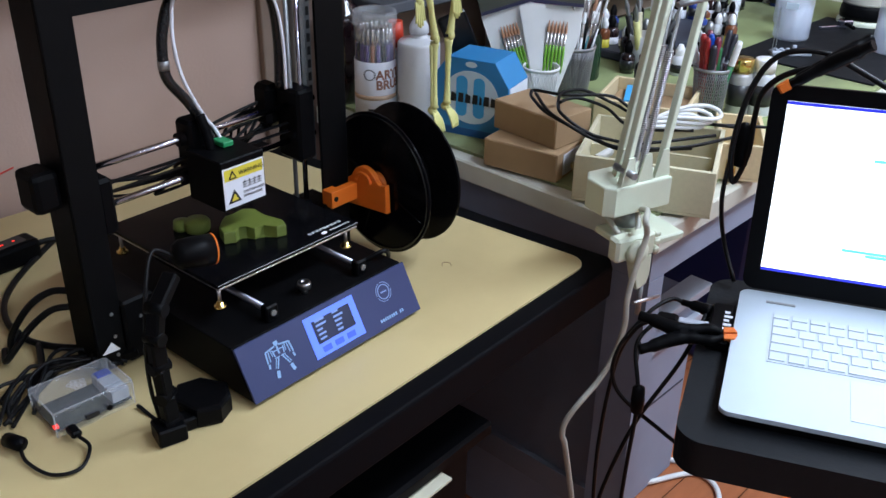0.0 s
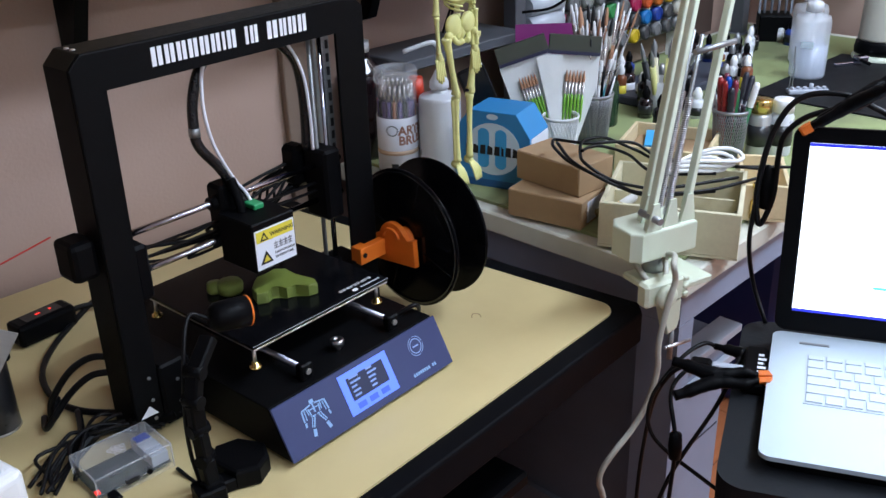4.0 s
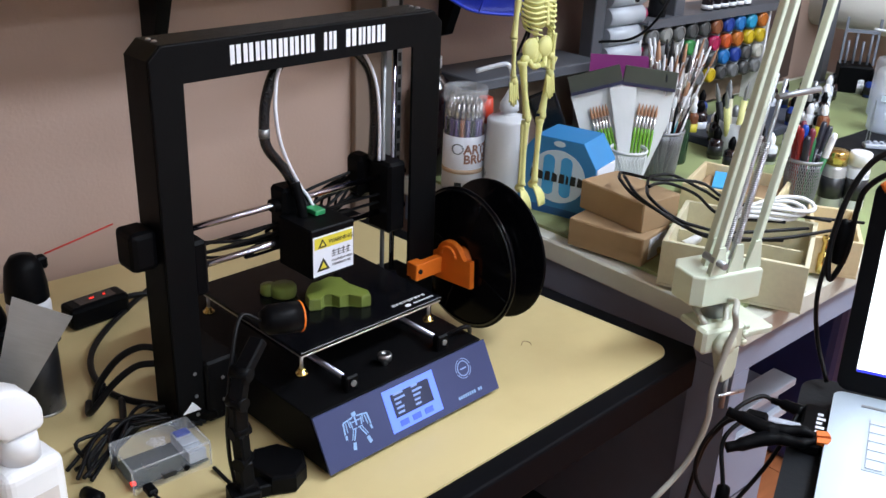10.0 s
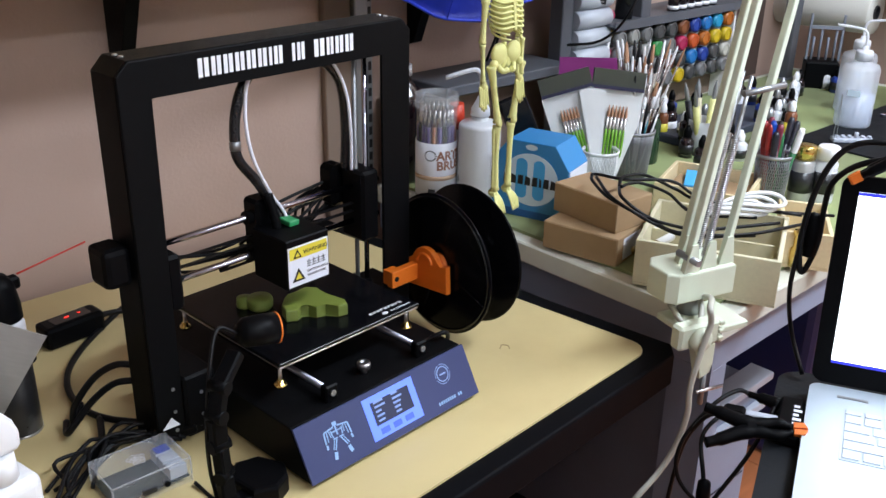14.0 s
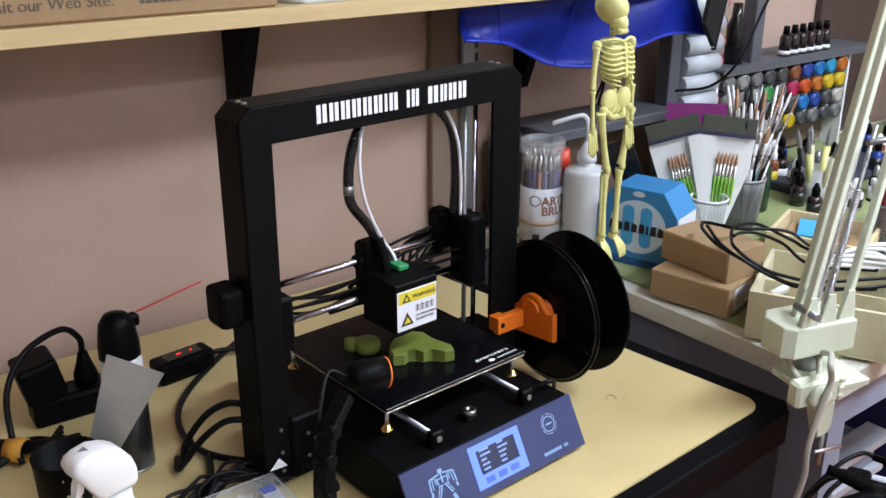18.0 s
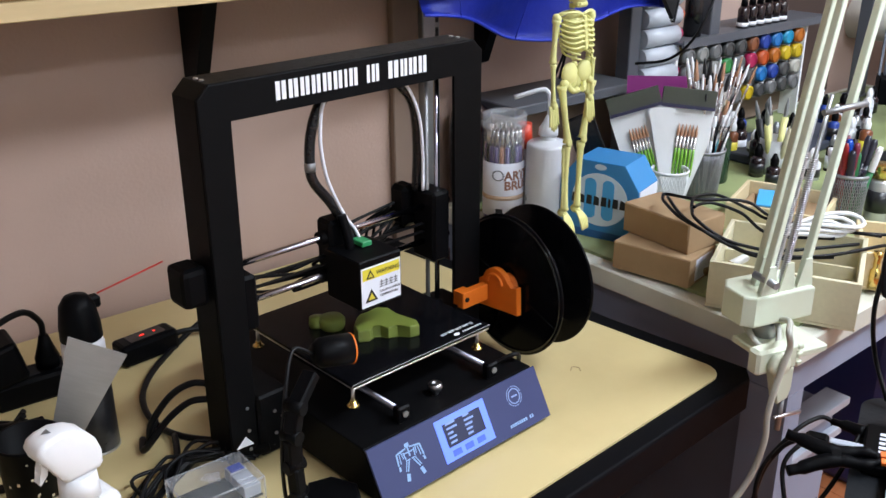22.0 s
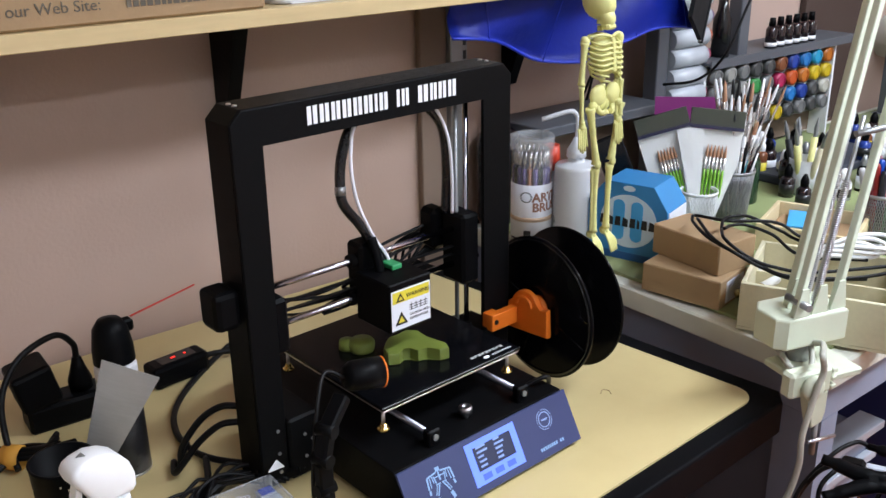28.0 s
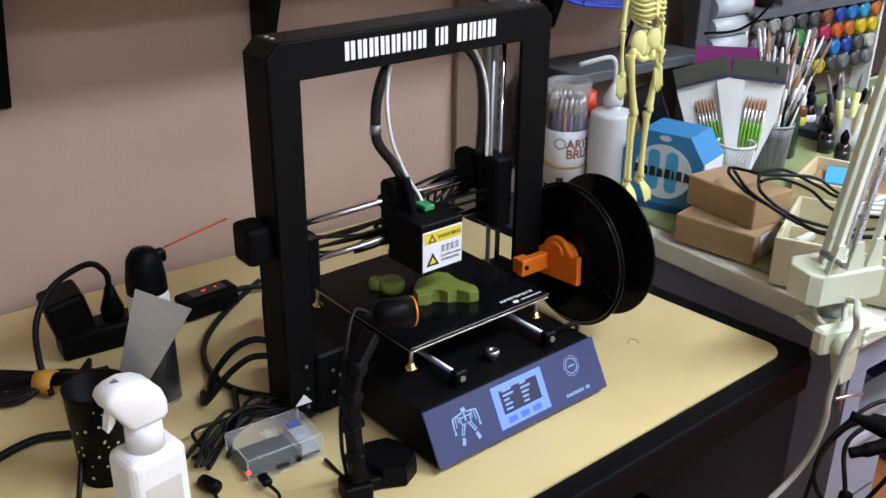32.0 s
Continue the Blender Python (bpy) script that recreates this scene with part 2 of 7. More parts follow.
M_GREENH = mat("bright_green_handle", (0.18, 0.42, 0.04), 0.35)
M_FERR = mat("silver_ferrule", (0.7, 0.68, 0.68), 0.25, metal=0.9)
M_BRISTLE = mat("tan_bristle", (0.42, 0.22, 0.13), 0.8)
M_RUBBER = mat("black_rubber_pad", (0.006, 0.007, 0.009), 0.6, spec=0.2, var=0.2, bump=0.2)


# ---- helpers ----
def M(*a):
    return pose(*a)


def bx(bm, x0, x1, y0, y1, z0, z1, bevel=0.0, seg=1, m=None):
    r = bmesh.ops.create_cube(bm, size=1.0)
    vs = r["verts"]
    for v in vs:
        v.co = Vector(((x0 + x1) / 2 + v.co.x * (x1 - x0), (y0 + y1) / 2 + v.co.y * (y1 - y0), (z0 + z1) / 2 + v.co.z * (z1 - z0)))
    if bevel:
        es = list({e for v in vs for e in v.link_edges})
        g = bmesh.ops.bevel(bm, geom=es, offset=bevel, segments=seg, affect="EDGES", profile=0.5)
        vs = list({v for f in g["faces"] for v in f.verts} | {v for v in vs if v.is_valid})
    if m is not None:
        bmesh.ops.transform(bm, matrix=m, verts=vs)
    return bm


def frame_of(d):
    d = Vector(d).normalized()
    return d.to_track_quat("Z", "Y").to_matrix()


def cyl(bm, a, b, r0, r1=None, seg=20, cap=True):
    a, b = Vector(a), Vector(b)
    r1 = r0 if r1 is None else r1
    R = frame_of(b - a)
    ra, rb = [], []
    for i in range(seg):
        t = 2 * math.pi * i / seg
        o = R @ Vector((math.cos(t), math.sin(t), 0))
        ra.append(bm.verts.new(a + o * r0))
        rb.append(bm.verts.new(b + o * r1))
    for i in range(seg):
        j = (i + 1) % seg
        bm.faces.new((ra[i], ra[j], rb[j], rb[i])).smooth = True
    if cap:
        bm.faces.new(ra[::-1])
        bm.faces.new(rb)
    return bm


def lathe(bm, prof, at=(0, 0, 0), seg=28, m=None):
    at = Vector(at)
    m = m or Matrix.Identity(4)
    rings = []
    for r, z in prof:
        if r < 1e-6:
            rings.append([bm.verts.new(m @ (at + Vector((0, 0, z))))])
        else:
            rings.append([bm.verts.new(m @ (at + Vector((r * math.cos(2 * math.pi * i / seg), r * math.sin(2 * math.pi * i / seg), z)))) for i in range(seg)])
    for a, b in zip(rings, rings[1:]):
        for i in range(seg):
            j = (i + 1) % seg
            q = [a[i % len(a)], a[j % len(a)], b[j % len(b)], b[i % len(b)]]
            q = list(dict.fromkeys(q))
            if len(q) > 2:
                bm.faces.new(q).smooth = True
    return bm


def smooth_path(pts, n=8):
    P = [Vector(p) for p in pts]
    P = [P[0] * 2 - P[1]] + P + [P[-1] * 2 - P[-2]]
    out = []
    for i in range(1, len(P) - 2):
        for k in range(n):
            t = k / n
            a, b, c, d = P[i - 1 : i + 3]
            out.append(0.5 * (2 * b + (c - a) * t + (2 * a - 5 * b + 4 * c - d) * t * t + (3 * b - a - 3 * c + d) * t ** 3))
    out.append(P[-2])
    return out


def tube(bm, pts, r, seg=8, n=8, radii=None):
    P = smooth_path(pts, n) if n > 1 else [Vector(p) for p in pts]
    up, prev = None, None
    for i, p in enumerate(P):
        d = (P[min(i + 1, len(P) - 1)] - P[max(i - 1, 0)]).normalized()
        if up is None:
            up = d.orthogonal().normalized()
        up = (up - d * up.dot(d)).normalized()
        s = d.cross(up)
        rr = radii[min(len(radii) - 1, int(i * len(radii) / len(P)))] if radii else r
        ring = [bm.verts.new(p + (up * math.cos(2 * math.pi * k / seg) + s * math.sin(2 * math.pi * k / seg)) * rr) for k in range(seg)]
        if prev:
            for k in range(seg):
                bm.faces.new((prev[k], prev[(k + 1) % seg], ring[(k + 1) % seg], ring[k])).smooth = True
        else:
            bm.faces.new(ring[::-1])
        prev = ring
    bm.faces.new(prev)
    return bm


def prism(bm, poly, z0, z1, m=None, bevel=0.0):
    m = m or Matrix.Identity(4)
    a = [bm.verts.new(m @ Vector((x, y, z0))) for x, y in poly]
    b = [bm.verts.new(m @ Vector((x, y, z1))) for x, y in poly]
    n = len(poly)
    fs = [bm.faces.new(a[::-1]), bm.faces.new(b)]
    for i in range(n):
        fs.append(bm.faces.new((a[i], a[(i + 1) % n], b[(i + 1) % n], b[i])))
    if bevel:
        es = list({e for f in fs[:2] for e in f.edges})
        bmesh.ops.bevel(bm, geom=es, offset=bevel, segments=2, affect="EDGES", profile=0.5)
    return bm


def mesh(name, bm, material):
    bmesh.ops.recalc_face_normals(bm, faces=bm.faces[:])
    me = bpy.data.meshes.new(name)
    bm.to_mesh(me)
    bm.free()
    me.materials.append(material)
    return me


def part(name, bm, material, parent, label=""):
    ob = new(name, mesh(name, bm, material))
    ob.parent = parent
    if label:
        tagged(ob, label)
    return ob


def thing(name, label, category, at=(0, 0, 0), m=None, group="", kind=""):
    ob = new(name)
    ob.empty_display_size = 0.02
    ob.matrix_basis = m if m is not None else Matrix.Translation(at)
    return tagged(ob, label, category, group, kind)


def single(name, bm, material, label, category, group="", kind="", m=None):
    ob = new(name, mesh(name, bm, material))
    if m is not None:
        ob.matrix_basis = m
    return tagged(ob, label, category, group, kind)


def B():
    return bmesh.new()


def rect(bm, m, x0, x1, y0, y1, t=0.0006):
    """A thin slab on the plane of m, x right, y up, rising t out of it."""
    return bx(bm, x0, x1, y0, y1, 0.0, t, m=m)


def words(name, text, size, m, material, parent, depth=0.0003, bend=None, align="LEFT", bold=0.0):
    c = bpy.data.curves.new(name, "FONT")
    c.body, c.size, c.extrude, c.align_x, c.resolution_u = text, size, depth, align, 3
    c.offset = bold
    tmp = bpy.data.objects.new("tmp", c)
    scene.collection.objects.link(tmp)
    me = bpy.data.meshes.new_from_object(tmp.evaluated_get(bpy.context.evaluated_depsgraph_get()))
    bpy.data.objects.remove(tmp)
    me.name = name
    for v in me.vertices:
        if bend:
            a = v.co.x / bend
            v.co = Vector(((bend + v.co.z) * math.sin(a), -(bend + v.co.z) * math.cos(a), v.co.y))
        v.co = m @ v.co
    me.materials.clear()
    me.materials.append(material)
    ob = new(name, me)
    ob.parent = parent
    return ob


WALL_TURN = math.degrees(-0.06)
BENCH_TURN = math.degrees(-0.05)
DESK = 0.75
BENCH = 0.80

# ---- structure ----
XZ = Matrix(((1, 0, 0, 0), (0, 0, 1, 0), (0, 1, 0, 0), (0, 0, 0, 1)))
WM = pose(0.03, 0.488, 0, 0, 0, WALL_TURN)
BMX = pose(0.500, -0.338, 0, 0, 0, BENCH_TURN)
DM = pose(0, 0.022, 0)

single("wall_north", bx(B(), -2.4, 2.32, 0, 0.12, 0, CEIL), M_WALL, "warm pinkish-beige painted plaster wall", "wall", kind="structure", m=WM)
single("wall_east", bx(B(), 2.2, 2.32, -3.0, -0.002, 0, CEIL), M_WALL, "warm beige painted wall at the bench's end", "wall", kind="structure", m=WM)
# south and west walls are unseen, kept pale as fill reflectors
single("wall_south", bx(B(), -2.4, 2.32, -3.12, -3.0, 0, CEIL), M_BOUNCEWALL, "unseen pale wall added behind the room to bounce light", "wall", kind="structure", m=WM)
single("wall_west", bx(B(), -2.52, -2.4, -3.0, 0, 0, CEIL), M_BOUNCEWALL, "unseen pale side wall added to bounce light", "wall", kind="structure", m=WM)
single("ceiling", bx(B(), -2.6, 2.4, -3.2, 0.2, CEIL, CEIL + 0.1), M_CEIL, "white painted ceiling", "ceiling", kind="structure", m=WM)
floor = thing("floor", "orange-brown wooden plank floor", "floor", kind="structure", m=WM)
part("subfloor", bx(B(), -2.6, 2.4, -3.2, 0.2, -0.1, -0.004), M_RIM, floor)
plank_me = None
k = 0
for iy in range(26):
    y0 = -3.0 + iy * 0.1154
    off = (iy * 0.37) % 0.9
    for ix in range(7):
        x0 = -2.6 + ix * 0.9 - off
        if plank_me is None:
            plank_me = mesh("plank", bx(B(), 0.001, 0.899, 0.001, 0.1144, -0.0035, 0, bevel=0.0015), M_FLOOR)
        o = new("plank", plank_me)
        o.parent = floor
        xa, xb = max(x0, -2.4), min(x0 + 0.9, 2.2)
        if xb - xa < 0.03:
            bpy.data.objects.remove(o)
            continue
        o.location = (xa, y0, 0)
        o.scale = ((xb - xa) / 0.9, 1, 1)

for lx, ly, w in LIGHTS:
    cl = thing("ceiling_light", "white fluorescent ceiling light with a frosted cover", "light", (lx, ly, CEIL), group="ceiling lights")
    part("housing", bx(B(), -0.62, 0.62, -0.15, 0.15, -0.04, -0.001, bevel=0.006), M_WHITE, cl)
    part("diffuser", bx(B(), -0.6, 0.6, -0.13, 0.13, -0.06, -0.041, bevel=0.006), M_LAMPD, cl)

# desk: laminate top let into a black frame

def rounded(x0, x1, y0, y1, r, n=6, corners=(1, 1, 1, 1)):
    out = []
    for (cx, cy, a0), on in zip(((x1 - r, y0 + r, -90), (x1 - r, y1 - r, 0), (x0 + r, y1 - r, 90), (x0 + r, y0 + r, 180)), corners):
        if on:
            out += [(cx + r * math.cos(radians(a0 + 90 * i / n)), cy + r * math.sin(radians(a0 + 90 * i / n))) for i in range(n + 1)]
        else:
            s = [(x1, y0), (x1, y1), (x0, y1), (x0, y0)][int((a0 + 90) / 90)]
            out.append(s)
    return out


desk = thing("desk", "black-framed desk with a worn yellow-beige laminate top", "desk", m=DM)
XR, YF, XL = 0.434, -0.29, -1.05


def desk_back(x):
    return 0.46 - 0.062 * x


def desk_side(y, out=0.0):
    return XR + out - 0.06 * (y - YF)


top = [(XL, YF)] + [(XR - 0.03 + 0.03 * math.cos(radians(a)), YF + 0.03 + 0.03 * math.sin(radians(a))) for a in range(-90, 1, 15)] + [(desk_side(desk_back(XR)), desk_back(XR)), (XL, desk_back(XL))]
part("desktop", prism(B(), top, DESK - 0.02, DESK), M_DESK, desk, "yellow-beige laminate top with a rounded corner")
rim = [(XL, YF - 0.03), (XR + 0.015, YF - 0.03), (XR + 0.038, YF - 0.012), (desk_side(desk_back(XR), 0.038), desk_back(XR + 0.04)), (XL, desk_back(XL) + 0.0)]
part("rim", prism(B(), rim, DESK - 0.055, DESK - 0.003, bevel=0.004), M_RIM, desk, "black moulded edge")
part("leg", bx(B(), XR - 0.04, XR + 0.0, 0.29, 0.329, 0.0, DESK - 0.056), M_CAB, desk)
part("back_panel", bx(B(), XL, XR - 0.021, 0.33, 0.345, 0.1, DESK - 0.056), M_CAB, desk)
part("side_panel", bx(B(), XL, XL + 0.03, YF + 0.01, 0.36, 0.0, DESK - 0.056), M_CAB, desk)

b = B()
tube(b, [(0.28, -0.1407, DESK + 0.0002), (0.2894, -0.1353, DESK + 0.0002), (0.2947, -0.1427, DESK + 0.0002), (0.29, -0.1501, DESK + 0.0002)], 0.0007, seg=5, n=5)
part("scuff_mark", b, mat("brown_scuff", (0.36, 0.26, 0.14), 0.7), desk)

# steel work bench along the wall
bench = thing("work_bench", "grey steel work bench with a worn white board edge", "bench", m=BMX)
BL, BD = 1.63, 0.76
part("worktop", bx(B(), 0.0, BL, 0.0, BD, BENCH - 0.042, BENCH - 0.006, bevel=0.003), M_BENCHW, bench, "worn white board with chipped edges")
part("apron", bx(B(), 0.012, BL, 0.012, BD, BENCH - 0.098, BENCH - 0.043), M_LEG, bench, "dark grey steel frame")
for lx, ly in ((0.012, 0.012), (0.012, BD - 0.08), (BL - 0.08, 0.012), (BL - 0.08, BD - 0.08)):
    b = B()
    bx(b, lx, lx + 0.005, ly, ly + 0.07, 0, BENCH - 0.099)
    bx(b, lx + 0.0052, lx + 0.042, ly, ly + 0.005, 0, BENCH - 0.099)
    part("leg", b, M_LEG, bench, "dark grey angled steel leg")
part("rail", bx(B(), 0.02, 0.06, 0.08, BD - 0.09, 0.2, 0.25), M_STEEL, bench)
# end panel painted darker than the legs to stand for under-bench shade
part("end_panel", bx(B(), 0.03, 0.036, 0.083, BD - 0.09, 0.251, BENCH - 0.099), M_SHADEDPANEL, bench)
single("cutting_mat", bx(B(), 0.028, BL - 0.055, 0.032, BD - 0.03, BENCH - 0.0055, BENCH), M_MAT, "stained pale green cutting mat covering the bench", "cutting mat", m=BMX)

# ---- printer ----
PX = 0.0155
pr = thing("desktop_printer", "black desktop filament printer with a portal frame on the desk", "3d printer", (PX, 0, DESK))
HW, HT, CH, GD = 0.2015, 0.453, 0.0145, 0.050
XI0, XI1, ZI = -0.1665, 0.1545, 0.4138


def portal(y0, y1, xi0, xi1, zi):
    b = B()
    poly = [(-HW, 0.004), (-HW, HT - CH), (-HW + CH, HT), (HW - CH, HT), (HW, HT - CH), (HW, 0.004), (xi1, 0.004), (xi1, zi), (xi0, zi), (xi0, 0.004)]
    prism(b, poly[::-1], y0, y1, m=Matrix(((1, 0, 0, 0), (0, 0, 1, 0), (0, 1, 0, 0), (0, 0, 0, 1))), bevel=0.0018)
    return b


part("portal_frame", portal(0.0, 0.004, XI0, XI1, ZI), M_BLACK, pr, "black powder-coated steel portal")
b = B()
T2 = 0.005
outer = [(-HW, 0.004), (-HW, HT - CH), (-HW + CH, HT), (HW - CH, HT), (HW, HT - CH), (HW, 0.004)]
inner = [(HW - T2, 0.004), (HW - T2, HT - CH - 0.002), (HW - CH - 0.002, HT - T2), (-HW + CH + 0.002, HT - T2), (-HW + T2, HT - CH - 0.002), (-HW + T2, 0.004)]
for i in range(5):
    prism(b, [outer[i], outer[i + 1], inner[4 - i], inner[5 - i]], 0.0042, GD, m=XZ)
bx(b, -HW + 0.02, HW - 0.02, GD - 0.004, GD, ZI + 0.002, HT - T2)
part("frame_shell", b, M_BLACK, pr)
for sx in (-HW + 0.02, HW - 0.022):
    for y in (0.022, 0.034):
        part("frame_screw", cyl(B(), (sx, y, HT), (sx, y, HT + 0.0016), 0.003, 0.0025, 10), M_ALU, pr)
# white maker's lettering as plain stencil blocks on the front beam
FM = M(0, 0, 0, 90, 0, 0)
WID = (0.0175, 0.016, 0.0155, 0.0155, 0.0155, 0.0155, 0.006, 0.0155, -0.010, 0.0065, 0.014, -0.011, 0.020, 0.0135, 0.016, 0.0165)
SC = 0.2178 / sum(abs(w) + 0.0022 for w in WID)
mk = part("maker_mark", rect(B(), FM, -0.1085, -0.1075, 0.4235, 0.4239), M_WHITEINK, pr, "white stencil marking on the beam")
x = -0.1085
for i, wd in enumerate(WID):
    if wd < 0:
        x += (-wd + 0.0022) * SC
        continue
    wd *= SC
    z0, z1, g = 0.4245, 0.4445, 0.0013
    b = B()
    if wd < 0.008:
        rect(b, FM, x, x + wd * 0.75, z0, z1)
    else:
        h = wd / 2 - g
        shapes = [[(x, z0), (x + wd * 0.36, z0), (x + wd * 0.36, z1), (x, z1)], [(x + wd * 0.52, z0), (x + wd * 0.88, z0), (x + wd * 0.88, z1), (x + wd * 0.52, z1)]]
        for q in shapes:
            prism(b, q, 0, 0.0006, m=FM)
    part("stencil_block", b, M_WHITEINK, mk)
    x += wd + 0.0022 * SC

# base with sloped front panel
PX0, PX1, PYB, PYT, PZT = -0.1235, 0.1495, -0.179, -0.147, 0.0642
b = B()
side = [(PYB + 0.003, 0.006), (PYT + 0.003, PZT), (0.205, PZT), (0.205, 0.006)]
prism(b, side, PX0 + 0.001, PX1 - 0.001, m=Matrix(((0, 0, 1, 0), (1, 0, 0, 0), (0, 1, 0, 0), (0, 0, 0, 1))), bevel=0.0015)
part("base", b, M_BLACK, pr, "black steel base box")
slope = math.degrees(math.atan2(PZT - 0.006, PYT - PYB))
PL = math.hypot(PZT - 0.006, PYT - PYB)
PM = M(PX0, PYB, 0.006, slope, 0, 0)  # x along the panel, y up its slope
PW = PX1 - PX0
panel = part("control_panel", bx(B(), 0, PW, 0, PL, 0, 0.003, bevel=0.0008, m=PM), M_PANEL, pr, "slate blue sloped control panel")
UP = PM @ Matrix.Translation((0, 0, 0.0031))
s0, s1, v0, v1 = 0.352 * PW, 0.645 * PW, 0.14 * PL, 0.90 * PL
scr = part("touch_screen", bx(B(), s0, s1, v0, v1, 0, 0.0008, m=UP), M_LCD, pr, "lit blue touch screen")
U2 = PM @ Matrix.Translation((0, 0, 0.0040))
part("display_field", rect(B(), U2, s0 + 0.010, s1 - 0.010, v0 + 0.0155, v1 - 0.007), M_LCDD, scr)
for i in range(3):
    part("screen_button", rect(B(), U2, s0 + 0.013 + i * 0.0195, s0 + 0.026 + i * 0.0195, v0 + 0.004, v0 + 0.011), M_LCDB, scr)
b = B()
U3 = PM @ Matrix.Translation((0, 0, 0.0047))
rng = random.Random(4)
for r in range(5):
    for c in range(2):
        w = rng.uniform(0.008, 0.017)
        xx = s0 + 0.014 + c * 0.028
        rect(b, U3, xx, xx + w, v0 + 0.019 + r * 0.0055, v0 + 0.0215 + r * 0.0055, 0.0002)
part("screen_text", b, M_LCDT, scr)
# ring emblem and small marking
b = B()
cx, cy = 0.824 * PW, 0.66 * PL
for r0, r1, n in ((0.0085, 0.0098, 30), (0.0118, 0.0126, 34)):
    for i in range(n):
        if r0 > 0.01 and i % 9 == 0:
            continue
        a0, a1 = 2 * math.pi * i / n, 2 * math.pi * (i + 1) / n
        prism(b, [(cx + r0 * math.cos(a0), cy + r0 * math.sin(a0)), (cx + r1 * math.cos(a0), cy + r1 * math.sin(a0)), (cx + r1 * math.cos(a1), cy + r1 * math.sin(a1)), (cx + r0 * math.cos(a1), cy + r0 * math.sin(a1))], 0, 0.0004, m=UP)
rect(b, UP, cx - 0.005, cx + 0.005, cy - 0.001, cy + 0.001, 0.0004)
part("ring_emblem", b, M_DIMINK, panel)
b = B()
for i in range(11):
    if i == 8:
        continue
    rect(b, UP, cx - 0.021 + i * 0.0038, cx - 0.0185 + i * 0.0038, 0.14 * PL, 0.20 * PL, 0.0004)
part("small_marking", b, M_PALEINK, panel)
# line-drawn robot emblem as plain strokes
b = B()
rx, ry = 0.19 * PW, 0.52 * PL


def stroke(x0, y0, x1, y1, w):
    d = Vector((x1 - x0, y1 - y0)).normalized()
    n = Vector((-d.y, d.x)) * w * 0.75
    prism(b, [(rx + x0 - n.x, ry + y0 - n.y), (rx + x1 - n.x, ry + y1 - n.y), (rx + x1 + n.x, ry + y1 + n.y), (rx + x0 + n.x, ry + y0 + n.y)], 0, 0.0004, m=UP)


for s in (-1, 1):
    stroke(s * 0.003, 0.014, s * 0.017, 0.012, 0.0012)
    stroke(s * 0.017, 0.012, s * 0.0185, -0.001, 0.0014)
    stroke(s * 0.0135, 0.011, s * 0.0145, 0.0, 0.0009)
    stroke(s * 0.0175, -0.002, s * 0.0185, -0.007, 0.0018)
    stroke(s * 0.003, 0.0, s * 0.009, -0.011, 0.0011)
    stroke(s * 0.0065, 0.0, s * 0.0115, -0.010, 0.0008)
    stroke(s * 0.0095, -0.013, s * 0.012, -0.021, 0.003)
    stroke(s * 0.008, 0.011, s * 0.0065, 0.0025, 0.0011)
    stroke(s * 0.001, 0.001, s * 0.0075, 0.001, 0.0009)
    stroke(s * 0.0105, 0.012, s * 0.0095, 0.004, 0.0008)
stroke(-0.008, 0.009, 0.008, 0.009, 0.0009)
stroke(0, 0.016, 0, 0.004, 0.0014)
stroke(-0.003, 0.017, 0.003, 0.017, 0.003)
part("robot_emblem", b, M_PALEINK, panel)
# levelling screw, rails, rail clamps on the base
b = B()
lathe(b, [(0.001, 0), (0.008, 0), (0.0085, 0.003), (0.0085, 0.007), (0.0075, 0.0085), (0.004, 0.0088), (0.0035, 0.007), (0.0005, 0.007)], (0.0145, -0.112, PZT + 0.006))
cyl(b, (0.0145, -0.112, PZT), (0.0145, -0.112, PZT + 0.006), 0.004)
part("thumb_screw", b, M_ALU, pr, "knurled metal thumb screw")
for rx_ in (-0.054, 0.091):
    r = part("bed_rail", cyl(B(), (rx_, -0.125, PZT + 0.012), (rx_, 0.2, PZT + 0.012), 0.004, seg=16), M_RAIL, pr, "dull steel slide rod")
    b = B()
    bx(b, rx_ - 0.009, rx_ + 0.009, -0.135, -0.123, PZT, PZT + 0.021, bevel=0.002)
    part("rail_clamp", b, M_BLACKP, pr)
    part("clamp_bolt", cyl(B(), (rx_, -0.1375, PZT + 0.012), (rx_, -0.135, PZT + 0.012), 0.004, 0.0035, 8), M_STEEL2, pr)
# moving bed
BX0, BX1, BY0, BZ = -0.1045, 0.1140, -0.106, 0.1205
bed = part("print_bed", bx(B(), BX0, BX1, BY0, BY0 + 0.222, BZ - 0.004, BZ, bevel=0.0006), M_BED, pr, "glossy black glass print bed")
part("bed_plate", bx(B(), BX0 + 0.001, BX1 - 0.001, BY0 + 0.001, BY0 + 0.221, BZ - 0.0072, BZ - 0.0045, bevel=0.0006), M_ALU, bed, "bare aluminium bed edge")
part("bed_insulation", bx(B(), BX0 + 0.012, BX1 - 0.012, BY0 + 0.02, BY0 + 0.204, BZ - 0.014, BZ - 0.0074), M_BLACKP, bed)
part("bed_carriage", bx(B(), BX0 + 0.03, BX1 - 0.03, BY0 + 0.06, BY0 + 0.17, PZT + 0.0165, PZT + 0.0205), M_BLACKP, bed)
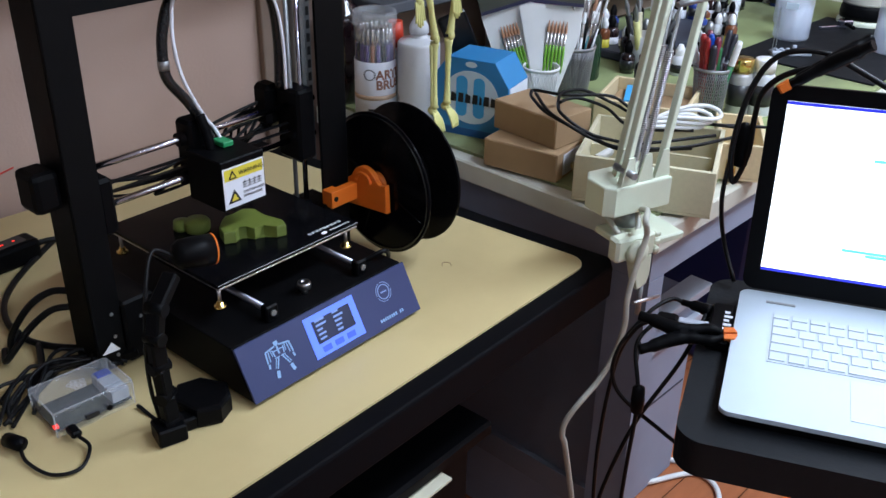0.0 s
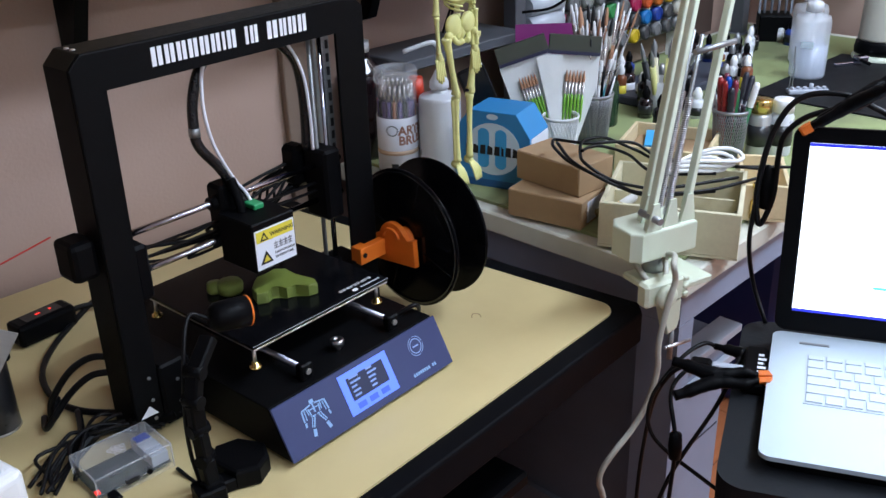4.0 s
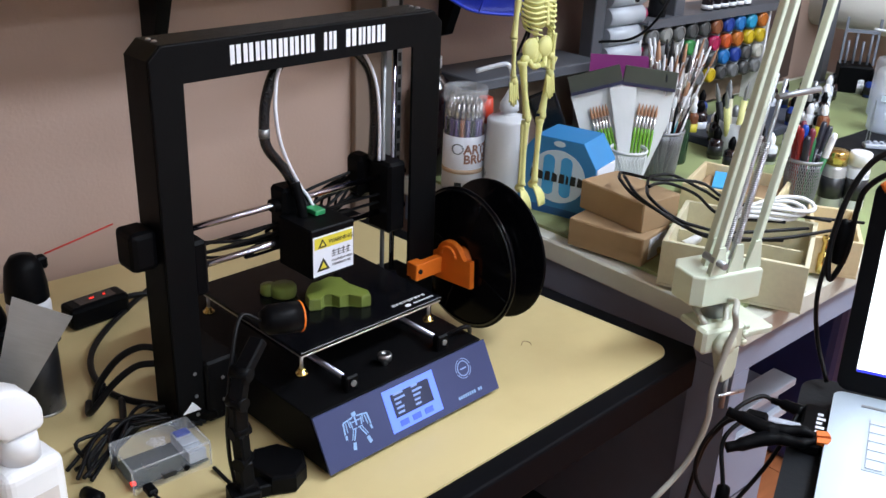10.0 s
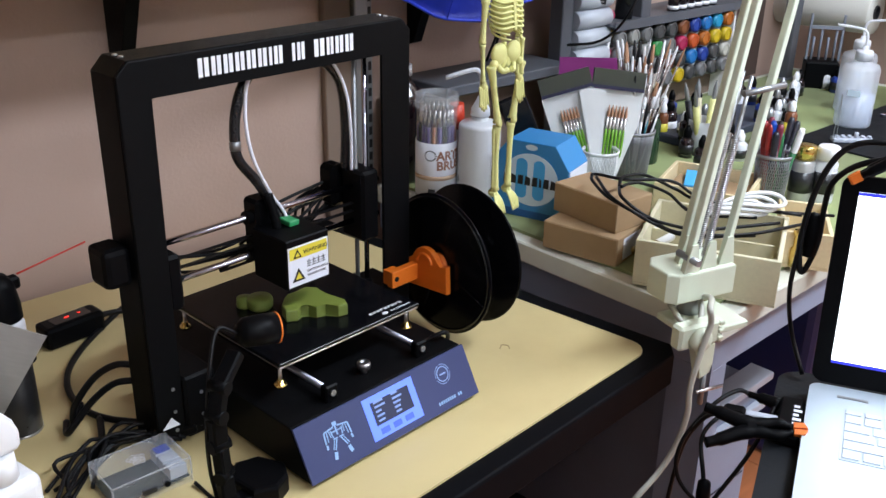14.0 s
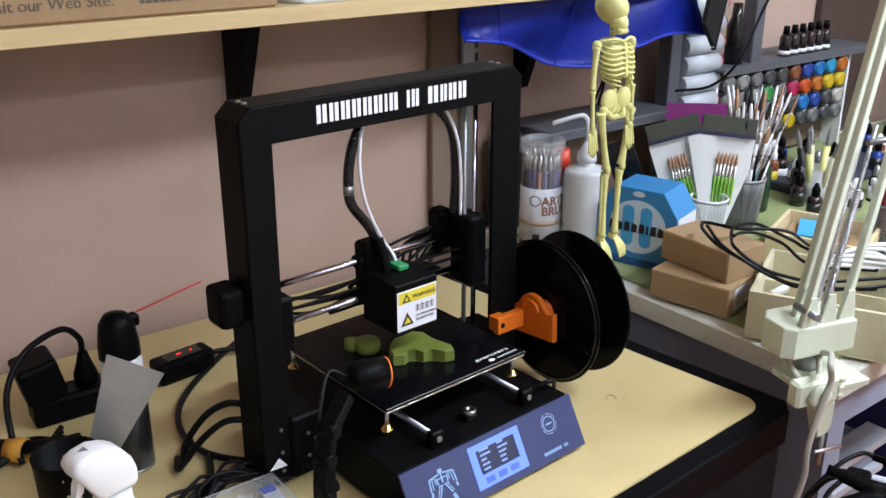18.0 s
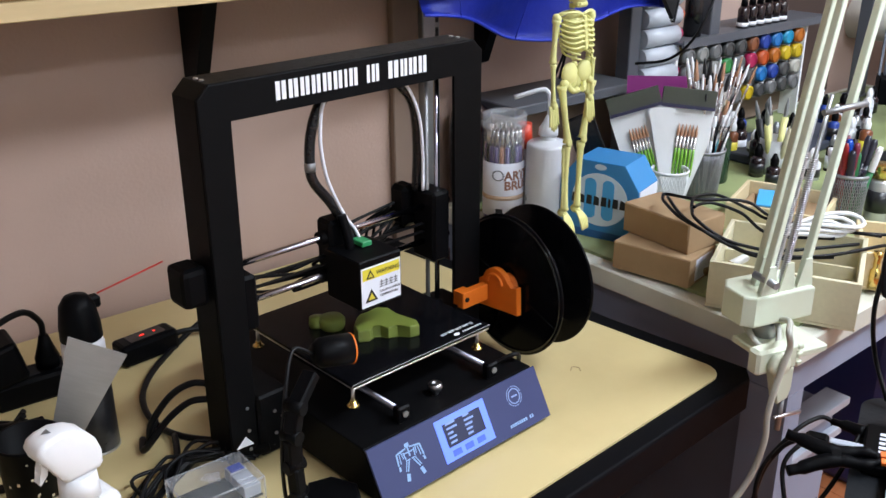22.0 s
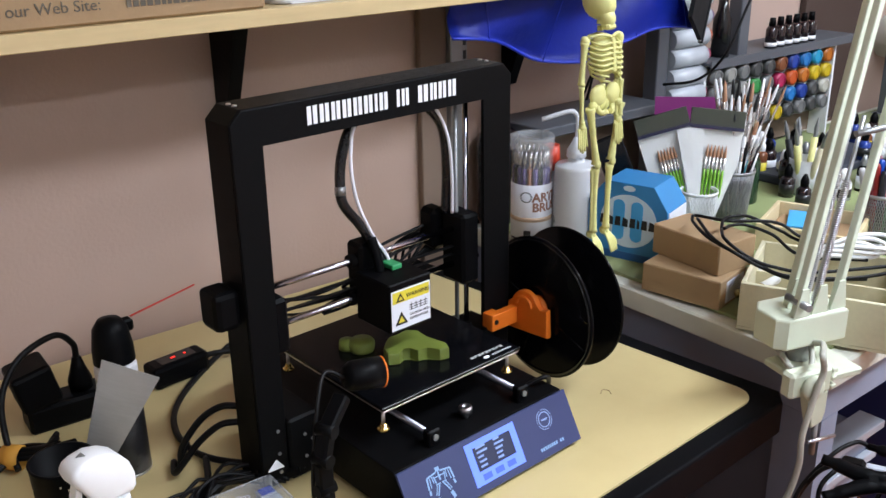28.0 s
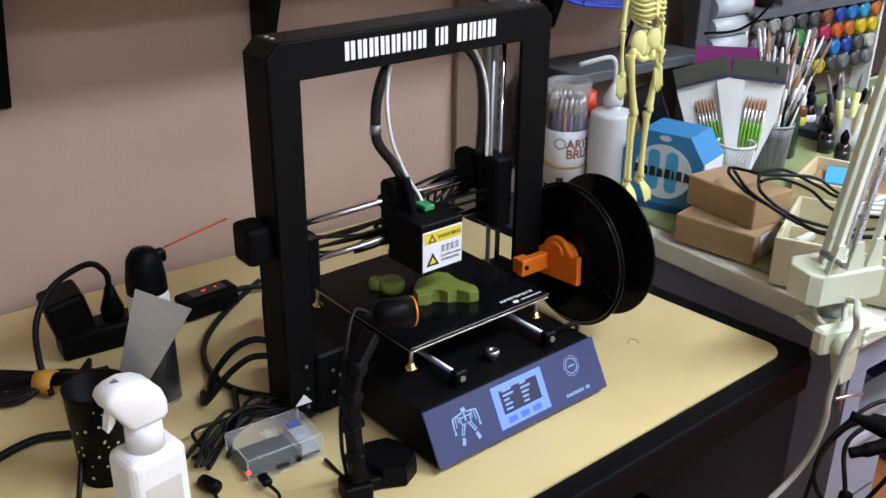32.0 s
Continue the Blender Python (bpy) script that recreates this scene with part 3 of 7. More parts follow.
for sx in (BX0 + 0.009, BX1 - 0.011):
    for sy in (BY0 + 0.012, BY0 + 0.208):
        b = B()
        cyl(b, (sx, sy, PZT + 0.0207), (sx, sy, BZ - 0.0074), 0.0022, seg=10)
        s = part("bed_screw", b, M_ALU, bed)
        b = B()
        lathe(b, [(0.001, 0), (0.007, 0), (0.0072, 0.003), (0.0042, 0.0035), (0.0038, 0.008), (0.001, 0.0082)], (sx, sy, PZT + 0.0207), 16)
        part("brass_nut", b, M_BRASS, s)
# white bed marking as bars
b = B()
GM = Matrix.Translation((BX1 - 0.066, BY0 + 0.006, BZ + 0.0002))
for i in range(9):
    rect(b, GM, i * 0.0061, i * 0.0061 + 0.0013, 0.011, 0.0155, 0.0003)
    rect(b, GM, i * 0.0061 + 0.0025, i * 0.0061 + 0.0038, 0.011 + 0.002 * (i % 2), 0.0155, 0.0003)
for i in range(8):
    rect(b, GM, 0.027 + i * 0.0042, 0.029 + i * 0.0042, 0.002, 0.005, 0.0003)
prism(b, [(0.012, 0.003), (0.014, 0.0005), (0.019, 0.0005), (0.022, 0.004), (0.019, 0.0065), (0.014, 0.006)], 0, 0.0003, m=GM)
part("bed_marking", b, M_WHITEINK, bed)
# X axis rods, carriages, z rods
for z in (0.240, 0.191):
    part("cross_rod", cyl(B(), (XI0 - 0.02, 0.03, z), (XI1 + 0.015, 0.03, z), 0.004, seg=16), M_CHROME, pr, "polished steel cross rod")
part("drive_belt", bx(B(), XI0, XI1, 0.026, 0.032, 0.2160, 0.2173), M_CABLE, pr)
part("drive_belt", bx(B(), XI0, XI1, 0.026, 0.032, 0.2050, 0.2063), M_CABLE, pr)
b = B()
bx(b, -0.1660, -0.146, 0.006, 0.048, 0.165, 0.233, bevel=0.004)
part("axis_end_block", b, M_BLACKP, pr)
b = B()
bx(b, 0.124, 0.154, 0.008, 0.052, 0.165, 0.262, bevel=0.004)
bx(b, 0.112, 0.138, 0.0525, 0.085, 0.205, 0.262, bevel=0.006)
part("axis_end_block", b, M_BLACKP, pr)
part("stepper_motor", bx(B(), -0.2335, -0.2020, 0.010, 0.050, 0.212, 0.258, bevel=0.007, seg=2), M_BLACKP, pr, "black stepper motor outside the frame")
for sx in (0.132, 0.149):
    part("lift_rod", cyl(B(), (sx, 0.03, 0.01), (sx, 0.03, 0.446), 0.0035 if sx > 0.14 else 0.003, seg=14), M_CHROME if sx > 0.14 else M_STEEL2, pr, "upright polished lift rod")
for sx in (-0.186, ):
    part("lift_rod", cyl(B(), (sx, 0.03, 0.01), (sx, 0.03, 0.446), 0.0035, seg=14), M_CHROME, pr)
part("lead_screw_motor", bx(B(), 0.122, 0.153, 0.02, 0.056, 0.063, 0.1, bevel=0.003), M_BLACKP, pr)
# foot housings at both sides of the base
part("foot_housing", bx(B(), -0.166, PX0, -0.005, 0.075, 0.004, 0.085, bevel=0.003), M_BLACK, pr)
part("foot_housing", bx(B(), PX1, 0.2, 0.005, 0.075, 0.004, 0.085, bevel=0.003), M_BLACK, pr)
b = B()
for x, z in ((-0.178, 0.045), (-0.178, 0.075), (-0.145, 0.03), (-0.145, 0.06), (-0.178, 0.02), (-0.135, 0.05)):
    part("frame_screw", cyl(B(), (x, -0.0015 if x < -0.164 else -0.0065, z), (x, 0.0 if x < -0.164 else -0.005, z), 0.0022, seg=8), M_STEEL2, pr)
# print head
HX0 = -0.040
hd = part("print_head", bx(B(), HX0 - 0.002, HX0 + 0.062, -0.045, 0.02, 0.168, 0.2305, bevel=0.0015), M_BLACKP, pr, "black boxed print head")
part("carriage", bx(B(), HX0 + 0.004, HX0 + 0.036, 0.016, 0.046, 0.180, 0.262, bevel=0.004), M_BLACKP, hd)
for z in (0.240, 0.191):
    part("bearing", cyl(B(), (HX0 - 0.004, 0.03, z), (HX0 + 0.04, 0.03, z), 0.0085, seg=18), M_BLACKP, hd)
LM = M(HX0, -0.0452, 0.1715, 90, 0, 0)
lab = part("warning_label", rect(B(), LM, 0.0, 0.0595, 0.0, 0.0505, 0.0004), M_LABEL, hd, "white and yellow hot-surface warning label")
L2 = M(HX0, -0.0457, 0.1715, 90, 0, 0)
part("yellow_band", rect(B(), L2, 0.002, 0.0575, 0.0345, 0.0485, 0.0003), M_YELLOW, lab)


def tri(m, x, y, s, material, inner):
    t = part("warning_triangle", prism(B(), [(x, y), (x + s, y), (x + s / 2, y + s * 0.87)], 0, 0.0003, m=m), M_INKB, lab)
    k = 0.14 * s
    part("triangle_field", prism(B(), [(x + 1.7 * k, y + k), (x + s - 1.7 * k, y + k), (x + s / 2, y + s * 0.87 - 2 * k)], 0.0003, 0.0006, m=m), inner, t)


L3 = M(HX0, -0.0461, 0.1715, 90, 0, 0)
tri(L3, 0.007, 0.036, 0.0125, M_INKB, M_YELLOW)
tri(L2, 0.005, 0.006, 0.019, M_INKB, M_YELLOW)
words("warning_words", "WARNING", 0.0075, L3 @ Matrix.Translation((0.022, 0.0385, 0)), M_INKB, lab)
words("caution_words", "CAUTION HIGH", 0.0043, L2 @ Matrix.Translation((0.027, 0.0135, 0)), M_INKB, lab)
words("caution_words", "TEMPERATURE", 0.0043, L2 @ Matrix.Translation((0.027, 0.008, 0)), M_INKB, lab)
b = B()
for i in range(4):
    x = 0.027 + i * 0.0072
    rect(b, L2, x, x + 0.006, 0.0265, 0.0275, 0.0003)
    rect(b, L2, x, x + 0.006, 0.0235, 0.0243, 0.0003)
    rect(b, L2, x, x + 0.006, 0.0205, 0.0213, 0.0003)
    rect(b, L2, x + 0.0026, x + 0.0034, 0.0205, 0.0295, 0.0003)
part("label_characters", b, M_INKB, lab)
part("connector_board", bx(B(), HX0 + 0.03, HX0 + 0.045, -0.012, 0.01, 0.2310, 0.2375, bevel=0.001), M_PCB, hd)
b = B()
tube(b, [(HX0 + 0.02, 0.0, 0.2285), (HX0 + 0.02, 0.004, 0.246), (HX0 + 0.018, 0.012, 0.27)], 0.006)
part("hot_end_fitting", b, M_BLACKP, hd)
# wiring hose and feed tube loop up behind the beam
HS = [(HX0 + 0.040, 0.012, 0.222), (HX0 + 0.034, 0.020, 0.245), (HX0 + 0.016, 0.030, 0.282), (HX0 - 0.006, 0.030, 0.312), (HX0 - 0.010, 0.030, 0.334), (HX0 - 0.006, 0.030, 0.370), (HX0 + 0.010, 0.030, 0.404), (HX0 + 0.045, 0.032, 0.428), (0.062, 0.032, 0.425), (0.092, 0.032, 0.4035), (0.1135, 0.034, 0.375), (0.1245, 0.040, 0.322), (0.127, 0.046, 0.258)]
part("wiring_hose", tube(B(), HS, 0.0062, seg=12, n=10), M_WRAP, hd, "shiny black wrapped wiring hose")
part("hose_tie", tube(B(), [Vector(HS[4]) + Vector((0, 0, -0.008)), Vector(HS[4]) + Vector((0.0002, 0, 0.003))], 0.0068, n=1), M_STEEL2, hd)
FT = [(HX0 + 0.042, 0.004, 0.229), (HX0 + 0.0375, 0.012, 0.247), (HX0 + 0.025, 0.015, 0.268), (HX0 + 0.006, 0.016, 0.31), (HX0 - 0.002, 0.016, 0.346), (HX0 - 0.0015, 0.017, 0.38), (HX0 + 0.008, 0.018, 0.41), (HX0 + 0.045, 0.020, 0.436), (0.060, 0.022, 0.434), (0.095, 0.024, 0.405), (0.116, 0.026, 0.364), (0.1235, 0.028, 0.312), (0.125, 0.030, 0.262)]
part("feed_tube", tube(B(), FT, 0.0022, seg=8, n=10), M_TUBE, hd, "thin white feed tube")
# loose wires behind the axis
rng = random.Random(9)
for i in range(9):
    z = 0.20 + 0.006 * i
    pts = [(XI0 + 0.01 if i % 2 else HX0 + 0.03, 0.05, 0.19 + 0.008 * (i % 4)), (rng.uniform(-0.08, 0.0), 0.06 + rng.uniform(0, 0.03), 0.165 + rng.uniform(0, 0.03)), (rng.uniform(0.02, 0.09), 0.07 + rng.uniform(0, 0.03), 0.17 + rng.uniform(0, 0.05)), (0.135, 0.07, 0.2 + 0.006 * i)]
    part("loose_wire", tube(B(), pts, 0.0022, seg=6), M_CABLE, pr)
for i in range(4):
    pts = [(0.10 + 0.01 * i, 0.08, 0.23), (0.075 + 0.012 * i, 0.1, 0.2), (0.07 + 0.015 * i, 0.11, 0.12), (0.09 + 0.01 * i, 0.12, 0.065)]
    part("loose_wire", tube(B(), pts, 0.0022, seg=6), M_CABLE, pr)
# cable at panel corner
part("side_cable", tube(B(), [(PX1 - 0.03, -0.11, PZT), (PX1 - 0.01, -0.125, PZT + 0.012), (PX1 + 0.004, -0.12, PZT - 0.005), (PX1 + 0.006, -0.1, 0.01)], 0.003), M_CABLE, pr)

# green print on the bed
gp = thing("printed_figure", "olive green half-finished flat print stuck to the bed", "print", (PX - 0.004, 0.034, DESK + BZ))
b = B()
body = [(-0.013, -0.036), (-0.002, -0.029), (0.009, -0.034), (0.026, -0.028), (0.036, -0.040), (0.030, -0.062), (0.039, -0.090), (0.033, -0.102), (0.021, -0.099), (0.014, -0.083), (0.0, -0.083), (-0.002, -0.070), (-0.010, -0.065), (-0.021, -0.073), (-0.033, -0.066), (-0.026, -0.048)]
prism(b, body, 0.0, 0.016, bevel=0.002)
part("body", b, M_GREEN, gp)
b = B()
lathe(b, [(0.001, 0), (0.015, 0), (0.016, 0.003), (0.0165, 0.011), (0.014, 0.0145), (0.001, 0.015)], (-0.030, -0.009, 0.0), 18)
lathe(b, [(0.001, 0), (0.010, 0), (0.011, 0.003), (0.010, 0.012), (0.001, 0.0135)], (-0.042, 0.006, 0.0), 14)
part("head", b, M_GREEN, gp)


# ---- spool ----
AX = Matrix(((0, 0, 1, 0), (1, 0, 0, 0), (0, 1, 0, 0), (0, 0, 0, 1)))
sp = thing("filament_spool", "large empty glossy black filament spool on its holder", "spool", m=pose(0.227, -0.046, 0.874, 0, 0, -3.3))
for x0, x1 in ((0.0, 0.004), (0.0565, 0.0605)):
    b = B()
    lathe(b, [(0.019, x0), (0.098, x0), (0.100, x0 + 0.001), (0.100, x1 - 0.001), (0.098, x1), (0.019, x1), (0.019, x0)], m=AX, seg=64)
    fl = part("flange", b, M_SPOOL, sp, "glossy black disc flange")
    o = x0 - 0.0012 if x0 == 0 else x1 + 0.0002
    for i in range(4):
        a = radians(20 + 90 * i)
        p, q = Vector((o + 0.0006, 0.035 * math.cos(a), 0.035 * math.sin(a))), Vector((o + 0.0006, 0.093 * math.cos(a), 0.093 * math.sin(a)))
        part("flange_rib", cyl(B(), p, q, 0.0008, seg=6), M_SPOOL, fl)
    part("flange_lip", lathe(B(), [(0.0935, o), (0.0965, o), (0.0965, o + 0.0012), (0.0935, o + 0.0012), (0.0935, o)], m=AX, seg=56), M_GLOSSB, fl)
part("hub", lathe(B(), [(0.028, 0.0045), (0.045, 0.0045), (0.045, 0.0560), (0.028, 0.0560), (0.028, 0.0045)], m=AX, seg=32), M_GLOSSB, sp)
sh = thing("spool_holder", "bright orange 3d-printed spool holder bolted to the printer", "holder", (0.0, 0.0, 0.0))
part("axle", cyl(B(), (0.2215, -0.0457, 0.874), (0.292, -0.0497, 0.874), 0.0165, seg=28), M_ORANGE, sh)
PY = -0.034
plate = [(PY - 0.042, 0.842), (PY + 0.031, 0.837), (PY + 0.031, 0.876), (PY + 0.024, 0.878)] + [(PY + 0.023 * math.cos(radians(a)), 0.877 + 0.022 * math.sin(radians(a))) for a in range(10, 171, 15)] + [(PY - 0.028, 0.878), (PY - 0.040, 0.882)]
part("end_plate", prism(B(), plate, 0.2125, 0.2212, m=AX, bevel=0.001), M_ORANGE, sh)
part("arm", bx(B(), 0.164, 0.2120, -0.022, -0.0105, 0.849, 0.873, bevel=0.001), M_ORANGE, sh)
part("arm_root", bx(B(), 0.166, 0.184, -0.0100, -0.0012, 0.851, 0.871), M_ORANGE, sh)
part("arch_lip", tube(B(), [(0.2110, PY + 0.0135 * math.cos(radians(a)), 0.878 + 0.0125 * math.sin(radians(a))) for a in range(0, 181, 20)], 0.0022, n=1), M_ORANGE, sh)
part("arm_bolt", cyl(B(), (0.171, -0.0236, 0.862), (0.171, -0.0222, 0.862), 0.0035, seg=10), M_RUBBER, sh)

# ---- wall shelf and what stands on it ----
SZ0, SZ1, SD = 1.246, 1.266, 0.25
shelf = thing("wall_shelf", "pale wooden wall shelf carried by black brackets", "shelf", m=WM)
part("board", bx(B(), -1.5, 0.98, -SD + 0.004, -0.004, SZ0, SZ1), M_SHELF, shelf)
part("front_edge", bx(B(), -1.5, 0.98, -SD, -SD + 0.0038, SZ0 - 0.001, SZ1 + 0.0005, bevel=0.001), M_SHELF, shelf, "lighter yellowish edge band")
for x in (-0.72, -0.357, 0.028, 0.62):
    b = B()
    prism(b, [(-0.002, SZ0 - 0.001), (-0.10, SZ0 - 0.001), (-0.095, SZ0 - 0.014), (-0.022, 1.052), (-0.002, 1.045)], x, x + 0.022, m=AX, bevel=0.001)
    part("bracket", b, M_BLACKP, shelf, "black triangular shelf bracket")
cb = thing("cardboard_carton", "long brown cardboard carton with grey printing on the shelf", "box", m=WM)
part("carton_body", bx(B(), -0.78, 0.004, -0.238, -0.03, SZ1 + 0.0008, SZ1 + 0.20, bevel=0.003), M_CARD, cb)
M_GREYINK = mat("grey_ink", (0.12, 0.10, 0.075), 0.7)
CM = M(0, -0.2386, SZ1, 90, 0, 0)
words("carton_words", "Visit our Web Site:", 0.0185, CM @ Matrix.Translation((-0.352, 0.017, 0)), M_GREYINK, cb)
x = -0.178
rng = random.Random(3)
for i in range(21):
    w = rng.uniform(0.005, 0.0085)
    part("printed_bar", rect(B(), CM, x, x + w, 0.017, 0.027 + 0.003 * (i % 3 == 0), 0.0003), M_GREYINK, cb)
    x += w + 0.002
x = -0.345
for i in range(24):
    w = rng.uniform(0.006, 0.011)
    part("printed_bar", rect(B(), CM, x, x + w, 0.040, 0.054, 0.0003), M_GREYINK, cb)
    x += w + 0.0025
tb = thing("plastic_tray", "cloudy grey plastic tray standing on the shelf", "tray", m=WM)
b = B()
prism(b, rounded(0.03, 0.30, -0.225, -0.05, 0.02), SZ1 + 0.0006, SZ1 + 0.07, bevel=0.004)
part("tray_body", b, M_FROST, tb)
part("tray_lip", prism(B(), rounded(0.024, 0.306, -0.231, -0.044, 0.022), SZ1 + 0.0705, SZ1 + 0.078, bevel=0.002), M_FROST, tb)
tb2 = thing("storage_box", "white plastic storage box with a printed sticker", "box", m=WM)
part("box_body", prism(B(), rounded(0.34, 0.62, -0.236, -0.05, 0.025), SZ1 + 0.0006, SZ1 + 0.11, bevel=0.006), M_FROST, tb2)
part("sticker", bx(B(), 0.50, 0.575, -0.2372, -0.2364, SZ1 + 0.012, SZ1 + 0.06), M_WHITE, tb2)
b = B()
for i in range(7):
    rect(b, M(0.545, -0.2374, SZ1 + 0.016, 90, 0, 0), i * 0.0032, i * 0.0032 + 0.0015, 0, 0.014, 0.0002)
part("sticker_bars", b, M_INKB, tb2)

# slotted upright and dark batten on the wall
up = thing("slotted_upright", "galvanised slotted steel shelf upright on the wall", "shelf upright", m=WM)
part("channel", bx(B(), 0.475, 0.500, -0.03, -0.003, 0.62, 2.1, bevel=0.002), M_STEEL2, up)
part("channel_flange", bx(B(), 0.5005, 0.526, -0.014, -0.003, 0.62, 2.1, bevel=0.001), M_STEEL2, up)
slot_me = mesh("slot", bx(B(), -0.0035, 0.0035, -0.0006, 0, -0.008, 0.008), M_INKB)
for i in range(26):
    for dx in (0.507, 0.519):
        o = new("slot", slot_me)
        o.parent = up
        o.location = (dx, -0.0142, 0.82 + i * 0.025)
single("wall_batten", bx(B(), 0.415, 0.4745, -0.018, -0.003, 0.62, 2.1, bevel=0.002), M_DARKW, "dark brown batten fixed beside the upright", "batten", m=WM)
for x in (0.951, 1.225, 1.95):
    u = thing("rack_upright", "grey steel rack upright standing on the bench", "rack upright", m=WM, group="rack uprights")
    part("post", bx(B(), x, x + 0.035, -0.11, -0.075, BENCH + 0.002, 1.9, bevel=0.002), M_DSTEEL, u)
    part("post_foot", bx(B(), x - 0.01, x + 0.045, -0.12, -0.065, BENCH + 0.0005, BENCH + 0.002), M_STEEL, u)
single("wall_ledge", bx(B(), 0.60, 0.948, -0.14, -0.003, 0.968, 0.988, bevel=0.002), M_DSTEEL, "dark grey steel ledge along the wall", "ledge", m=WM)

# blue nylon hanging under the shelf
b = B()
N, K = 22, 8
grid = []
for i in range(N + 1):
    u = i / N
    x = 0.335 + 0.56 * u
    low = 1.190 - 0.06 * min(1, u * 2.6) + 0.012 * math.sin(u * 9) + (0.02 if u > 0.62 else 0)
    col = []
    for k in range(K + 1):
        v = k / K
        z = SZ0 - 0.001 - (SZ0 - low) * v
        y = -0.21 + 0.014 * math.sin(u * 13 + v * 3) + 0.03 * v * math.sin(u * 5)
        col.append(b.verts.new((x, y, z)))
    grid.append(col)
for i in range(N):
    for k in range(K):
        b.faces.new((grid[i][k], grid[i + 1][k], grid[i + 1][k + 1], grid[i][k + 1])).smooth = True
hem = [grid[i][K].co.copy() for i in range(0, N + 1)]
tops = [grid[i][0].co.copy() for i in (3, 9, 16, 21)]
lows = [grid[i][K].co.copy() for i in (3, 9, 16, 21)]
bmesh.ops.solidify(b, geom=b.faces[:], thickness=0.003)
bag_ = thing("blue_nylon_bag", "bright blue nylon bag hanging slack under the shelf", "bag", m=WM)
part("fabric", b, M_BLUEBAG, bag_)
part("hem", tube(B(), [p + Vector((0, -0.001, 0)) for p in hem], 0.0028, seg=6, n=2), M_BLUEBAG, bag_, "rolled blue hem")
for p, q in zip(tops, lows):
    part("seam", tube(B(), [p + Vector((0, -0.003, 0)), (p + q) / 2 + Vector((0, -0.004, 0)), q + Vector((0, -0.003, 0))], 0.0012, seg=5, n=4), M_BLUEBAG, bag_)
fo = thing("folder", "dark folder with white page edges wedged under the shelf", "folder", m=pose(0.9177, 0.1917, 1.2158, 0, 32, 20))
part("cover", bx(B(), -0.05, 0.05, -0.004, 0.004, -0.07, 0.035), M_RUBBER, fo)
part("pages", bx(B(), 0.0505, 0.057, -0.002, 0.004, -0.07, 0.035), M_WHITE, fo)
part("cover", bx(B(), 0.0575, 0.066, -0.004, 0.004, -0.07, 0.035), M_RUBBER, fo)
part("pages", bx(B(), 0.0665, 0.071, -0.002, 0.004, -0.07, 0.035), M_WHITE, fo)

# ---- skeleton ----
b = B()
SK = Matrix.Translation((0.466, 0.046, 0.884)) @ pose(0, 0, 0, 0, 0, -2) @ Matrix.Diagonal((0.80, 0.85, 0.85, 1))


def bone(p, q, r, knob=1.5, seg=8):
    p, q = Vector(p), Vector(q)
    d = (q - p).normalized()
    L = (q - p).length
    tube(b, [p, p + d * L * 0.12, p + d * L * 0.3, p + d * L * 0.5, p + d * L * 0.7, p + d * L * 0.88, q], r, seg=seg, n=2, radii=[r * knob, r * 1.15, r, r * 0.9, r, r * 1.15, r * knob])


def ball(c, r, s=(1, 1, 1), u=14):
    g = bmesh.ops.create_uvsphere(b, u_segments=u, v_segments=u // 2 + 2, radius=r)
    for v in g["verts"]:
        v.co = Vector((v.co.x * s[0], v.co.y * s[1], v.co.z * s[2])) + Vector(c)
        for f in v.link_faces:
            f.smooth = True


ball((0, 0.004, 0.432), 0.029, (0.9, 1.1, 1.0))
ball((0, -0.012, 0.408), 0.017, (0.95, 0.9, 1.0))
bx(b, -0.013, 0.013, -0.024, -0.006, 0.389, 0.401, bevel=0.004)
for i in range(13):
    z = 0.262 + i * 0.0112
    cyl(b, (0, 0.004, z), (0, 0.004, z + 0.0085), 0.0055, 0.005, 8)
# rib cage
for i in range(8):
    z = 0.376 - i * 0.0088
    w = 0.026 + 0.010 * math.sin((i + 1.2) / 8.5 * math.pi)
    for s in (-1, 1):
        f = 0.5 if i > 5 else 0.08
        tube(b, [(0, 0.010, z + 0.004), (s * w * 0.75, 0.014, z), (s * w * 1.05, -0.002, z - 0.006), (s * w * 0.8, -0.019, z - 0.011), (s * w * f, -0.024, z - 0.008 - (0.005 if i > 5 else 0))], 0.0023, seg=6, n=4)
ball((0, -0.002, 0.345), 0.03, (1.06, 0.70, 1.25))
bx(b, -0.0045, 0.0045, -0.0265, -0.021, 0.318, 0.376, bevel=0.0015)
for s in (-1, 1):
    tube(b, [(0, -0.02, 0.377), (s * 0.02, -0.017, 0.382), (s * 0.043, -0.003, 0.378)], 0.0028, seg=6, n=3)
    ball((s * 0.046, 0, 0.372), 0.0085)
